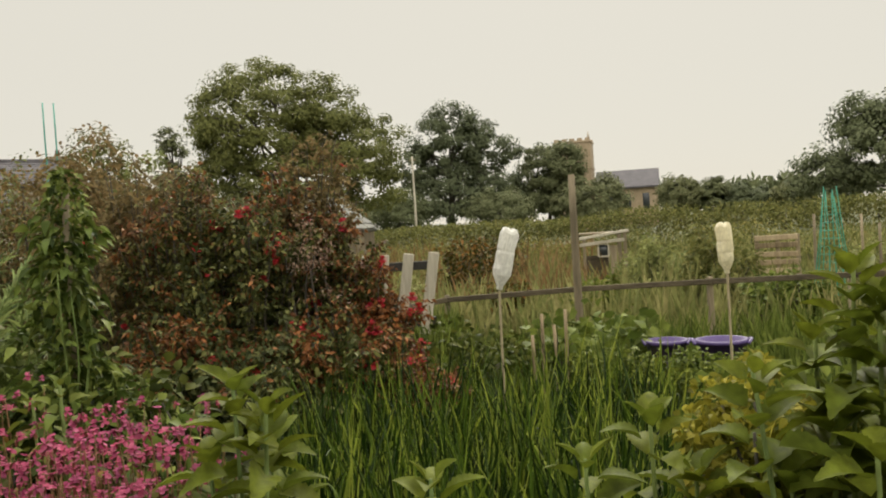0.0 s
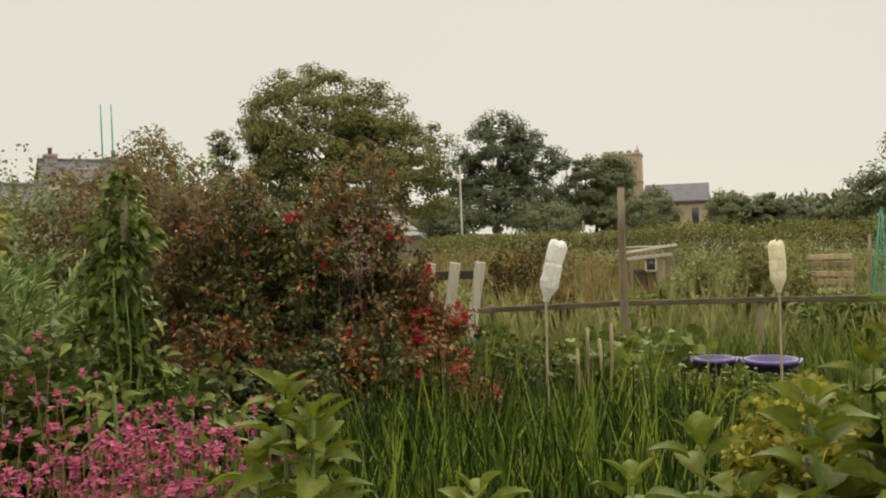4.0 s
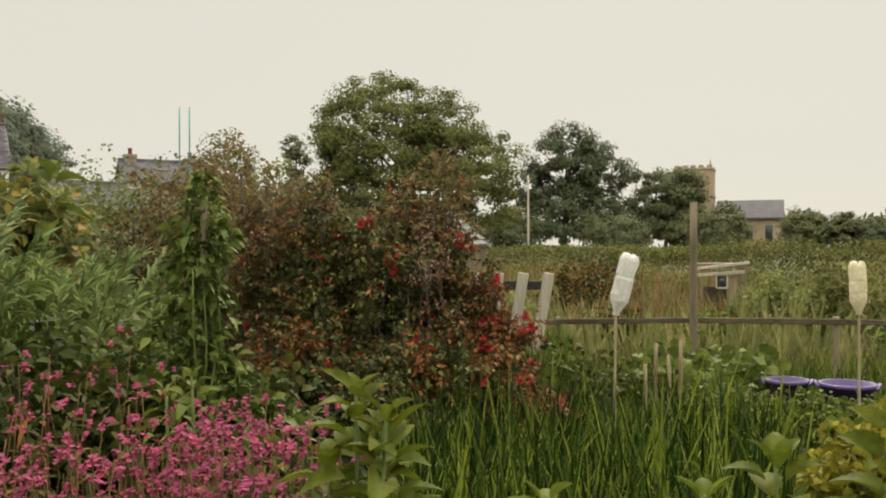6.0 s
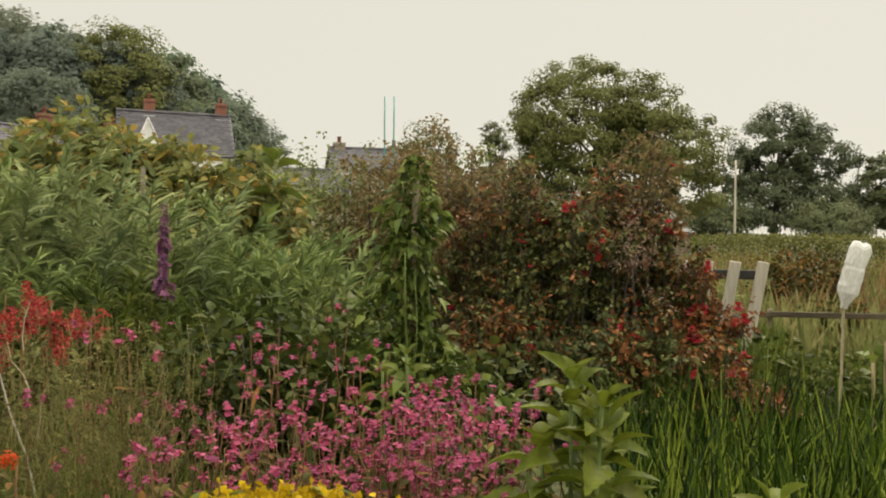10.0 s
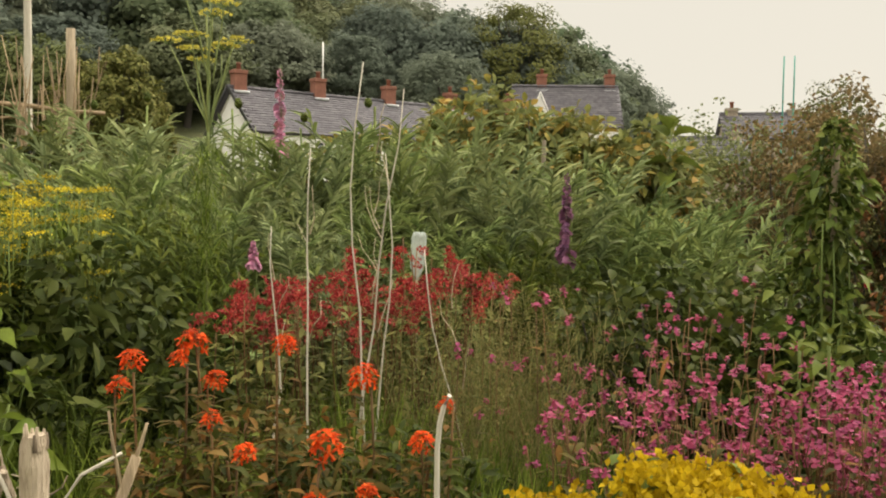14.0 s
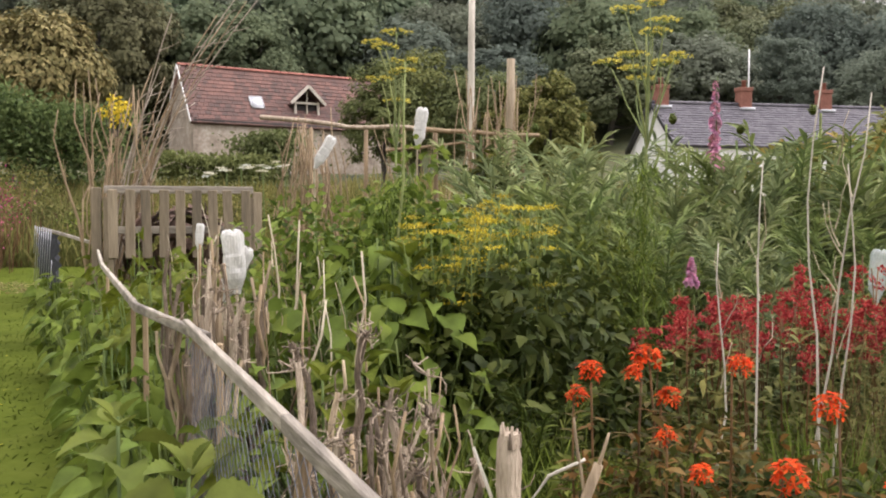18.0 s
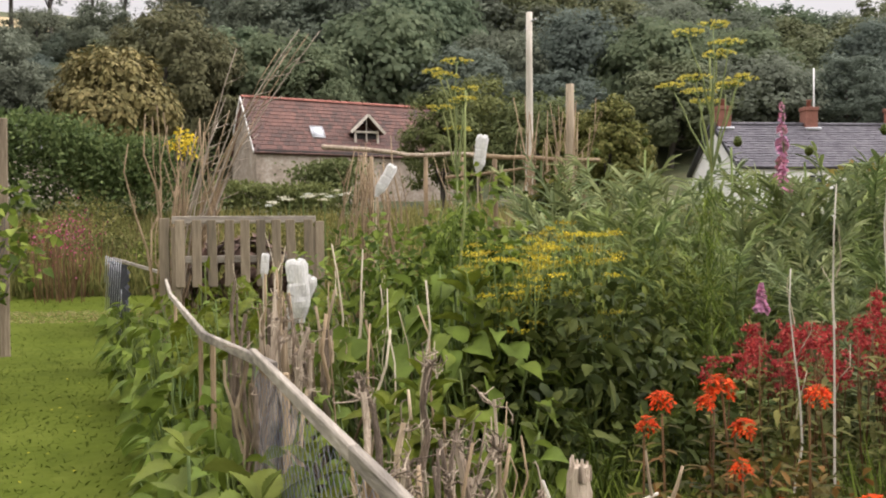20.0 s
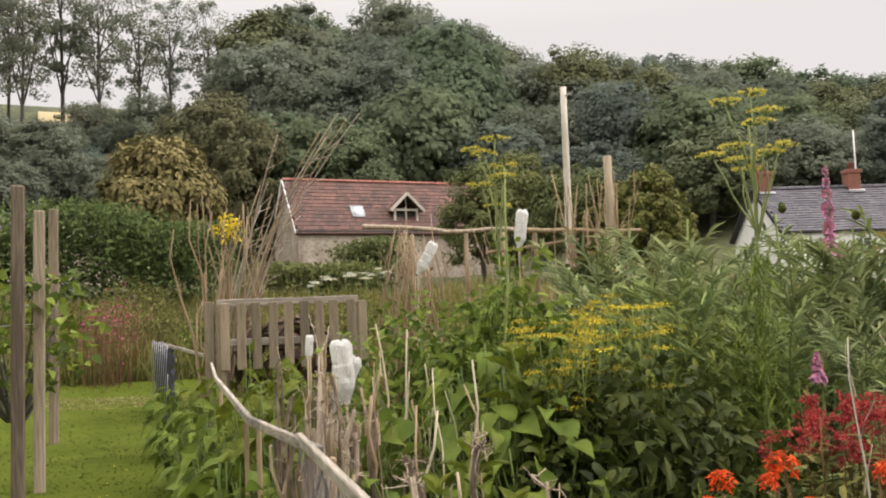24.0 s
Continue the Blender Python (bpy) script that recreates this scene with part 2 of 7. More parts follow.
M = {
    "tree": leaf_mat("tree_leaf", [(0.115, 0.132, 0.05), (0.15, 0.168, 0.062), (0.185, 0.2, 0.075)], 0.55, 0.25),
    "tree_dark": leaf_mat("dark_tree_leaf", [(0.115, 0.13, 0.072), (0.142, 0.157, 0.086), (0.17, 0.183, 0.1)], 0.55, 0.2),
    # distance haze is put into these two colours: paler and bluer than the leaves
    "hazed_wood_leaf": leaf_mat("hazed_woodland_leaf", [(0.158, 0.182, 0.146), (0.175, 0.2, 0.16), (0.192, 0.218, 0.173)], 0.85, 0.45, 0.35),
    "hazed_wood_green": leaf_mat("hazed_woodland_green_leaf", [(0.125, 0.162, 0.105), (0.147, 0.185, 0.118), (0.17, 0.207, 0.13)], 0.85, 0.45, 0.35),
    "sallow": leaf_mat("sallow_leaf", [(0.1, 0.103, 0.06), (0.128, 0.128, 0.073), (0.155, 0.152, 0.085)], 0.7, 0.3, 0.6),
    "hedge_green": leaf_mat("hedge_leaf", [(0.06, 0.088, 0.032), (0.1, 0.14, 0.05), (0.16, 0.2, 0.075)], 0.55, 0.3),
    "olive": leaf_mat("olive_leaf", [(0.083, 0.095, 0.026), (0.152, 0.158, 0.048), (0.216, 0.209, 0.073)], 0.55, 0.25),
    "yew": leaf_mat("yew_leaf", [(0.1, 0.095, 0.04), (0.2, 0.175, 0.075), (0.3, 0.25, 0.115)], 0.55, 0.2),
    "bright": leaf_mat("bright_leaf", [(0.044, 0.07, 0.012), (0.11, 0.155, 0.024), (0.245, 0.305, 0.06)], 0.42, 0.35),
    "mid": leaf_mat("mid_leaf", [(0.052, 0.074, 0.014), (0.106, 0.134, 0.025), (0.189, 0.216, 0.048)], 0.45, 0.3),
    "deep": leaf_mat("deep_leaf", [(0.026, 0.036, 0.008), (0.053, 0.068, 0.015), (0.097, 0.107, 0.024)], 0.45, 0.25),
    "silver": leaf_mat("silver_leaf", [(0.151, 0.187, 0.088), (0.260, 0.305, 0.143), (0.403, 0.446, 0.244)], 0.6, 0.25),
    "grey": leaf_mat("grey_green_leaf", [(0.117, 0.158, 0.056), (0.211, 0.266, 0.096), (0.328, 0.387, 0.152)], 0.55, 0.25),
    "climber": leaf_mat("climber_leaf", [(0.034, 0.055, 0.012), (0.08, 0.115, 0.024), (0.215, 0.25, 0.065)], 0.38, 0.25),
    "rose_red": leaf_mat("reddish_rose_leaf", [(0.069, 0.032, 0.014), (0.149, 0.065, 0.027), (0.345, 0.147, 0.058)], 0.42, 0.25, sheen=0.12),
    "rose_green": leaf_mat("rose_leaf", [(0.028, 0.038, 0.013), (0.075, 0.084, 0.028), (0.187, 0.184, 0.065)], 0.42, 0.25, sheen=0.12),
    # near-black and pale stops put shaded gaps and highlights into blade colour
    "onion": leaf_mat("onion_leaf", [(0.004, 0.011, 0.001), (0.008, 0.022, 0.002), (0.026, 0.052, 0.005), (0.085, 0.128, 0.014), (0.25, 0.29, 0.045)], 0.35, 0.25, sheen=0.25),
    "grass": leaf_mat("grass_blade", [(0.055, 0.072, 0.009), (0.072, 0.094, 0.012), (0.096, 0.118, 0.02)], 0.5, 0.3),
    "weed": leaf_mat("tall_weed", [(0.14, 0.155, 0.052), (0.215, 0.21, 0.078), (0.31, 0.275, 0.12)], 0.6, 0.3),
    "weed_red": leaf_mat("seeding_grass", [(0.13, 0.09, 0.045), (0.19, 0.12, 0.06), (0.25, 0.17, 0.09)], 0.7, 0.3),
    "fresh": leaf_mat("fresh_green_leaf", [(0.034, 0.046, 0.005), (0.085, 0.107, 0.012), (0.221, 0.251, 0.034)], 0.42, 0.35, 30),
    "scrub": leaf_mat("olive_scrub", [(0.085, 0.092, 0.028), (0.15, 0.152, 0.046), (0.24, 0.215, 0.078)], 0.6, 0.3),
    "bract": leaf_mat("yellow_bract", [(0.255, 0.170, 0.007), (0.391, 0.272, 0.010), (0.510, 0.374, 0.017)], 0.5, 0.35, 40),
    "curly": leaf_mat("curly_yellow_leaf", [(0.10, 0.10, 0.014), (0.18, 0.17, 0.022), (0.28, 0.25, 0.035)], 0.5, 0.35),
    "rust": leaf_mat("rusty_leaf", [(0.034, 0.042, 0.01), (0.08, 0.07, 0.019), (0.2, 0.1, 0.03)], 0.5, 0.25),
    "seed_head": leaf_mat("pinkish_seed_head", [(0.22, 0.13, 0.10), (0.34, 0.22, 0.17), (0.45, 0.33, 0.26)], 0.7, 0.3),
    "straw": leaf_mat("dry_cut_grass", [(0.24, 0.19, 0.08), (0.33, 0.27, 0.12), (0.42, 0.35, 0.18)], 0.7, 0.3),
    "plume": leaf_mat("grass_plume", [(0.123, 0.105, 0.035), (0.190, 0.152, 0.055), (0.275, 0.210, 0.085)], 0.7, 0.35),
    "orange_leaf": leaf_mat("orange_tinged_leaf", [(0.14, 0.155, 0.04), (0.26, 0.22, 0.058), (0.4, 0.25, 0.08)], 0.5, 0.3),
    "pink": leaf_mat("pink_petal", [(0.187, 0.022, 0.068), (0.357, 0.068, 0.153), (0.561, 0.180, 0.306)], 0.5, 0.35, 40),
    "calyx": leaf_mat("campion_calyx", [(0.11, 0.04, 0.03), (0.19, 0.07, 0.055)], 0.6, 0.2, 40),
    "valerian": leaf_mat("crimson_floret", [(0.2, 0.02, 0.022), (0.33, 0.04, 0.038), (0.48, 0.1, 0.09)], 0.5, 0.3, 40),
    "orange": leaf_mat("orange_petal", [(0.46, 0.04, 0.005), (0.62, 0.07, 0.009), (0.74, 0.125, 0.02)], 0.45, 0.35, 40),
    "yellow": leaf_mat("yellow_floret", [(0.48, 0.38, 0.02), (0.62, 0.50, 0.03), (0.72, 0.6, 0.08)], 0.5, 0.3, 40),
    "umbel": leaf_mat("umbel_floret", [(0.24, 0.21, 0.024), (0.36, 0.3, 0.032), (0.5, 0.4, 0.05)], 0.5, 0.3, 40),
    "pale_umbel": leaf_mat("pale_umbel_floret", [(0.36, 0.34, 0.06), (0.5, 0.45, 0.085), (0.62, 0.55, 0.13)], 0.5, 0.3, 40),
    "fennel_stem": leaf_mat("pale_green_stem", [(0.19, 0.235, 0.09), (0.26, 0.3, 0.13)], 0.5, 0.05),
    "magenta": leaf_mat("foxglove_bell", [(0.4, 0.13, 0.27), (0.56, 0.23, 0.4), (0.74, 0.46, 0.6)], 0.5, 0.3, 40),
    "rose": leaf_mat("rose_petal", [(0.36, 0.022, 0.03), (0.48, 0.045, 0.06), (0.52, 0.09, 0.11)], 0.5, 0.3, 40),
    "white_petal": leaf_mat("white_floret", [(0.55, 0.55, 0.45), (0.7, 0.68, 0.58)], 0.6, 0.3, 40),
    "stem": leaf_mat("green_stem", [(0.09, 0.13, 0.04), (0.14, 0.18, 0.06)], 0.5, 0.05),
    "red_stem": leaf_mat("reddish_stem", [(0.12, 0.07, 0.035), (0.17, 0.10, 0.05)], 0.55, 0.05),
    "bark": solid_mat("bark", [(0.035, 0.03, 0.024), (0.07, 0.06, 0.048), (0.11, 0.095, 0.075)], 3, 0.9, 0.6, (1, 1, 0.25)),
    "dry": solid_mat("dry_stalk", [(0.30, 0.24, 0.15), (0.44, 0.37, 0.25), (0.55, 0.48, 0.35)], 20, 0.8, 0.3, (1, 1, 0.15), per_piece=0.35),
    "twig": solid_mat("brown_twig", [(0.1589, 0.11, 0.0594), (0.2631, 0.188, 0.1048), (0.3727, 0.275, 0.1616)], 20, 0.85, 0.3, (1, 1, 0.15), per_piece=0.4),
    "timber": solid_mat("weathered_timber", [(0.1243, 0.1, 0.0655), (0.2203, 0.175, 0.1134), (0.339, 0.272, 0.1806)], 8, 0.85, 0.5, (1, 1, 0.12), per_piece=0.3),
    "timber_x": solid_mat("weathered_rail", [(0.11, 0.094, 0.074), (0.3, 0.262, 0.208), (0.54, 0.485, 0.4)], 8, 0.85, 0.5, (0.12, 1, 1), per_piece=0.3),
    "grey_rail": solid_mat("old_grey_rail", [(0.03, 0.023, 0.014), (0.075, 0.058, 0.036), (0.14, 0.11, 0.07)], 8, 0.9, 0.5, (0.12, 1, 1), per_piece=0.3),
    "post_wood": solid_mat("rough_grey_post", [(0.07, 0.052, 0.033), (0.17, 0.132, 0.085), (0.3, 0.24, 0.165)], 9, 0.9, 0.7, (1, 1, 0.1), per_piece=0.3),
    "dead_branch": solid_mat("dead_grey_branch", [(0.2, 0.16, 0.115), (0.3, 0.25, 0.185), (0.42, 0.36, 0.28)], 20, 0.85, 0.3, (1, 1, 0.15), per_piece=0.4),
    "compost": solid_mat("old_compost", [(0.035, 0.022, 0.014), (0.1, 0.06, 0.04), (0.2, 0.12, 0.085)], 9, 0.95, 0.8),
    "cut_wood": solid_mat("split_wood", [(0.1582, 0.115, 0.0672), (0.3164, 0.24, 0.147), (0.5085, 0.4, 0.2604)], 16, 0.85, 0.6, (1, 1, 0.1), per_piece=0.3),
    "bleached": solid_mat("bleached_board", [(0.3393, 0.3, 0.2352), (0.4936, 0.45, 0.3669), (0.6375, 0.58, 0.4892)], 8, 0.85, 0.5, (1, 1, 0.12), per_piece=0.2),
    "dark_sheet": solid_mat("dark_corrugated_sheet", [(0.02, 0.021, 0.025), (0.04, 0.042, 0.05)], 6, 0.8, 0.2),
    "rotten": solid_mat("rotten_stalk", [(0.1, 0.074, 0.05), (0.25, 0.19, 0.13), (0.5, 0.41, 0.3)], 26, 0.9, 0.7, (1, 1, 0.12), per_piece=0.5),
    "dark_wood": solid_mat("dark_timber", [(0.02, 0.018, 0.016), (0.045, 0.04, 0.035)], 8, 0.8, 0.4),
    "soil": solid_mat("soil", [(0.03, 0.024, 0.016), (0.055, 0.044, 0.03), (0.085, 0.07, 0.048)], 2.5, 0.95, 0.8),
    "tile": solid_mat("clay_tile", [(0.06, 0.04, 0.034), (0.12, 0.064, 0.05), (0.18, 0.09, 0.068)], 0.6, 0.85, 0.4, per_piece=0.26),
    "ridge": solid_mat("ridge_tile", [(0.24, 0.085, 0.06), (0.34, 0.13, 0.09)], 2, 0.8, 0.4, per_piece=0.3),
    "slate": solid_mat("slate", [(0.062, 0.057, 0.066), (0.09, 0.083, 0.095), (0.122, 0.112, 0.122)], 0.9, 0.75, 0.3, per_piece=0.35),
    "felt": solid_mat("grey_roof_felt", [(0.11, 0.11, 0.095), (0.15, 0.15, 0.13), (0.19, 0.19, 0.165)], 1.5, 0.85, 0.3),
    "brick": solid_mat("red_brick", [(0.16, 0.068, 0.046), (0.24, 0.1, 0.068), (0.32, 0.15, 0.105)], 2.5, 0.9, 0.5),
    "plaster": solid_mat("white_render", [(0.72, 0.71, 0.68), (0.82, 0.81, 0.78), (0.87, 0.86, 0.84)], 1.2, 0.85, 0.15),
    "stone": solid_mat("rubble_stone", [(0.17, 0.135, 0.1), (0.33, 0.275, 0.215), (0.52, 0.46, 0.385)], 1.1, 0.9, 0.8),
    "church": solid_mat("pale_sandstone", [(0.26, 0.20, 0.135), (0.36, 0.28, 0.19), (0.46, 0.36, 0.26)], 0.7, 0.9, 0.4),
    "white_paint": solid_mat("white_paint", [(0.70, 0.69, 0.66), (0.8, 0.79, 0.76)], 5, 0.5, 0.1),
    "black": solid_mat("black_paint", [(0.012, 0.012, 0.014), (0.03, 0.03, 0.032)], 6, 0.5, 0.1),
    "metal": solid_mat("galvanised_metal", [(0.34, 0.35, 0.36), (0.5, 0.51, 0.52)], 9, 0.5, 0.1, metal=0.6),
    "pole_green": solid_mat("green_cane", [(0.04, 0.25, 0.2), (0.07, 0.34, 0.27)], 9, 0.6, 0.1),
    "net": solid_mat("green_netting", [(0.02, 0.20, 0.13), (0.05, 0.30, 0.20)], 9, 0.6, 0.1),
    "purple": solid_mat("purple_plastic", [(0.045, 0.025, 0.11), (0.085, 0.05, 0.18)], 7, 0.4, 0.1),
    "mesh": solid_mat("grey_mesh", [(0.10, 0.105, 0.12), (0.17, 0.175, 0.19)], 20, 0.5, 0.1, metal=0.3),
    "glass": solid_mat("window_glass", [(0.03, 0.035, 0.04), (0.06, 0.065, 0.07)], 1, 0.08, 0.0),
    "sky_glass": solid_mat("roof_window_glass", [(0.45, 0.47, 0.5), (0.6, 0.62, 0.64)], 1, 0.08, 0.0),
    "milk": plastic_mat("milky_plastic", (0.85, 0.84, 0.80), 0.12),
    "cream_plastic": plastic_mat("yellowed_plastic", (0.88, 0.82, 0.62), 0.10),
    "clear": plastic_mat("clear_plastic", (0.66, 0.72, 0.68), 0.55, 0.12),
    "straw_field": solid_mat("ripe_field", [(0.36, 0.28, 0.14), (0.46, 0.37, 0.2)], 0.5, 0.95, 0.3),
}


# ---- building blocks ----
def at(bearing, dist, z=0.0):
    a = radians(bearing)
    return Vector((-math.sin(a) * dist, math.cos(a) * dist, z))


def ats(bearing, dist, z):
    a = np.radians(np.asarray(bearing, float))
    return np.stack([-np.sin(a) * dist, np.cos(a) * dist, z + 0 * a], -1)


def unit(v):
    return v / np.maximum(np.linalg.norm(v, axis=-1, keepdims=True), 1e-9)


def smooth(a, b, x):
    t = np.clip((np.asarray(x, float) - a) / (b - a), 0, 1)
    return t * t * (3 - 2 * t)


def ribbons(base, way, length, width, droop=0.3, shape=(0.1, 0.8, 1.0, 0.75, 0.35, 0.02), fold=0.15, roll=0.0, curl=0.0):
    """Leaves, blades or petals: bent strips three points wide.  Returns points and quads."""
    base, way = np.atleast_2d(base), unit(np.atleast_2d(way).astype(float))
    n, shape = len(base), np.asarray(shape, float)
    length, width, droop, roll = (np.broadcast_to(np.asarray(v, float), (n,)) for v in (length, width, droop, roll))
    side = np.cross(way, (0, 0, 1.0))
    weak = np.linalg.norm(side, axis=1) < 0.05
    side[weak] = (1.0, 0, 0)
    side = unit(side)
    nor = np.cross(side, way)
    side, nor = side * np.cos(roll)[:, None] + nor * np.sin(roll)[:, None], nor * np.cos(roll)[:, None] - side * np.sin(roll)[:, None]
    s = np.linspace(0, 1, len(shape))
    mid = base[:, None] + way[:, None] * (length[:, None] * s)[..., None]
    mid[..., 2] -= (droop * length)[:, None] * s**2
    w = (width[:, None] * shape * 0.5)[..., None]
    up = nor[:, None] * w * fold * 2
    pts = np.stack([mid - side[:, None] * w + up, mid, mid + side[:, None] * w + up], 2)
    rows = len(shape)
    i = (np.arange(n) * rows * 3)[:, None, None] + (np.arange(rows - 1) * 3)[None, :, None] + np.arange(2)[None, None]
    quads = np.stack([i, i + 1, i + 4, i + 3], -1).reshape(-1, 4)
    return pts.reshape(-1, 3), quads


def cards(base, way, length, width, out=None):
    """Small far leaves: one bent kite each, facing outwards where a direction is given."""
    n = len(base)
    way = unit(way)
    if out is not None:
        out = unit(out)
        way = unit(way - out * (way * out).sum(-1, keepdims=True) * 0.85)
    side = unit(np.cross(way, unit(rng.normal(size=(n, 3))) if out is None else out))
    length, width = (np.broadcast_to(np.asarray(v, float), (n,))[:, None] for v in (length, width))
    nor = np.cross(side, way)
    pts = np.stack([base, base + way * length * 0.45 + side * width * 0.5 + nor * width * 0.12, base + way * length, base + way * length * 0.45 - side * width * 0.5 + nor * width * 0.12], 1)
    return pts.reshape(-1, 3), np.arange(n * 4).reshape(n, 4)


def tubes(paths, r0, r1, sides=5):
    """Tapered tubes along paths of equal length (n, k, 3)."""
    paths = np.asarray(paths, float)
    n, k = paths.shape[:2]
    r0, r1 = (np.broadcast_to(np.asarray(v, float), (n,)) for v in (r0, r1))
    tan = unit(np.gradient(paths, axis=1))
    ref = np.where(np.abs(tan[..., 2:3]) > 0.9, np.array([1.0, 0, 0]), np.array([0, 0, 1.0]))
    a = unit(np.cross(tan, ref))
    b = np.cross(tan, a)
    t = np.linspace(0, 1, k)
    rad = r0[:, None] * (1 - t) + r1[:, None] * t
    th = np.arange(sides) * 2 * np.pi / sides
    ring = a[:, :, None] * np.cos(th)[:, None] + b[:, :, None] * np.sin(th)[:, None]
    pts = paths[:, :, None] + ring * rad[:, :, None, None]
    i = (np.arange(n) * k * sides)[:, None, None] + (np.arange(k - 1) * sides)[None, :, None] + np.arange(sides)[None, None]
    j = (np.arange(n) * k * sides)[:, None, None] + (np.arange(k - 1) * sides)[None, :, None] + ((np.arange(sides) + 1) % sides)[None, None]
    quads = np.stack([i, j, j + sides, i + sides], -1).reshape(-1, 4)
    caps = (np.arange(n) * k * sides)[:, None] + (k - 1) * sides + np.arange(sides)[None]
    return pts.reshape(-1, 3), quads.tolist() + caps.tolist()


def joined(*pieces):
    pts, faces, off = [], [], 0
    for p, f in pieces:
        pts.append(np.asarray(p))
        faces += [[v + off for v in q] for q in (f.tolist() if hasattr(f, "tolist") else f)]
        off += len(p)
    return np.concatenate(pts), faces


def mesh_of(name, piece, mat, soft=True):
    pts, faces = piece
    me = bpy.data.meshes.new(name)
    if hasattr(faces, "shape"):
        nf, w = faces.shape
        me.vertices.add(len(pts))
        me.vertices.foreach_set("co", np.asarray(pts, np.float32).ravel())
        me.loops.add(nf * w)
        me.loops.foreach_set("vertex_index", faces.ravel().astype(np.int32))
        me.polygons.add(nf)
        me.polygons.foreach_set("loop_start", np.arange(0, nf * w, w, dtype=np.int32))
        me.update(calc_edges=True)
    else:
        me.from_pydata(np.asarray(pts).tolist(), [], faces)
    if soft:
        me.polygons.foreach_set("use_smooth", np.ones(len(me.polygons), bool))
    me.materials.append(M[mat])
    me.update()
    return me


MASSES = ("leaves", "young_leaves", "canes", "green_leaves", "lower_leaves", "tips", "stems", "blooms", "calyces", "florets", "rays", "flower_heads", "feathery_leaves", "bells", "foliage", "crown", "sticks", "splinters", "fibres", "twigs", "branches", "buttercups", "blades", "wire_mesh", "ridge_tiles", "roof_tiles")


def part(name, piece, mat, parent=None, label="", soft=True):
    """One mesh object under a thing or a part.  Points are in the parent's own space."""
    ob = new(name, piece if isinstance(piece, bpy.types.Mesh) else mesh_of(name, piece, mat, soft))
    if parent is not None:
        ob.parent = parent
    if name in MASSES:
        ob["kind"] = "stuff"
    return tagged(ob, label)


def thing(name, loc, label, category, group="", kind="", turn=0.0):
    e = new(name)
    e.empty_display_size = 0.1
    e.matrix_basis = Matrix.Translation(loc) @ Matrix.Rotation(radians(turn), 4, "Z")
    return tagged(e, label, category, group, kind)


def box(size, centre=(0, 0, 0), bevel=0.0, turn=None):
    """A box with chamfered edges, as points and faces."""
    bm = bmesh.new()
    bmesh.ops.create_cube(bm, size=1)
    bmesh.ops.scale(bm, vec=size, verts=bm.verts)
    if bevel:
        bmesh.ops.bevel(bm, geom=bm.edges[:], offset=bevel, segments=1, affect="EDGES")
    if turn is not None:
        bmesh.ops.transform(bm, matrix=turn, verts=bm.verts)
    bmesh.ops.translate(bm, vec=centre, verts=bm.verts)
    bm.verts.index_update()
    out = np.array([v.co[:] for v in bm.verts]), [[v.index for v in f.verts] for f in bm.faces]
    bm.free()
    return out


def beam(a, b, w, h, bevel=0.006):
    """A squared timber from a to b."""
    a, b = Vector(a), Vector(b)
    d = b - a
    upright = abs(d.normalized()[2]) > 0.9
    turn = (Vector((0, 0, 1)).rotation_difference(d) if upright else d.to_track_quat("Z", "Y")).to_matrix().to_4x4()
    return box((w, h, d.length), (a + b) / 2, bevel, turn)


def lathe(profile, sides=14):
    """A turned shape from (radius, height) pairs."""
    th = np.arange(sides) * 2 * np.pi / sides
    pts = np.array([[r * math.cos(t), r * math.sin(t), z] for r, z in profile for t in th])
    faces = []
    for k in range(len(profile) - 1):
        for i in range(sides):
            j = (i + 1) % sides
            faces.append([k * sides + i, k * sides + j, (k + 1) * sides + j, (k + 1) * sides + i])
    faces.append([(len(profile) - 1) * sides + i for i in range(sides)])
    faces.append([i for i in range(sides)][::-1])
    return pts, faces


def wander(n, k, start, end, sway):
    """n paths of k points from start to end that wander a little."""
    t = np.linspace(0, 1, k)[None, :, None]
    p = np.asarray(start)[:, None] * (1 - t) + np.asarray(end)[:, None] * t
    off = np.cumsum(rng.normal(size=(n, k, 3)) * sway, 1)
    off -= off[:, :1]
    return p + off * np.sin(np.linspace(0, 1, k) * np.pi * 0.75)[None, :, None]


# ---- the ground ----
def rise(bearing, r):
    """Height of the land: garden beds, the grass path, then the slope up to the wooded hill."""
    b = np.asarray(bearing, float)
    g = smooth(20, 75, b) * 0.86 + 0.06 + 0.08 * smooth(75, 90, b)
    g = np.where(b > 150, 1.0 * smooth(260, 160, b), g)
    low = 0.10 * np.clip(r - 13, 0, 42)
    high = 0.42 * np.clip(r - 55, 0, 55)
    bed = 0.28 * smooth(0.9, 1.5, r) * smooth(12, 8.5, r) * smooth(-40, -28, np.where(b > 180, b - 360, b)) * smooth(87.5, 83.5, b)
    return g * (low + high) + bed


def ground_at(bearing, r):
    return float(rise(bearing, r))


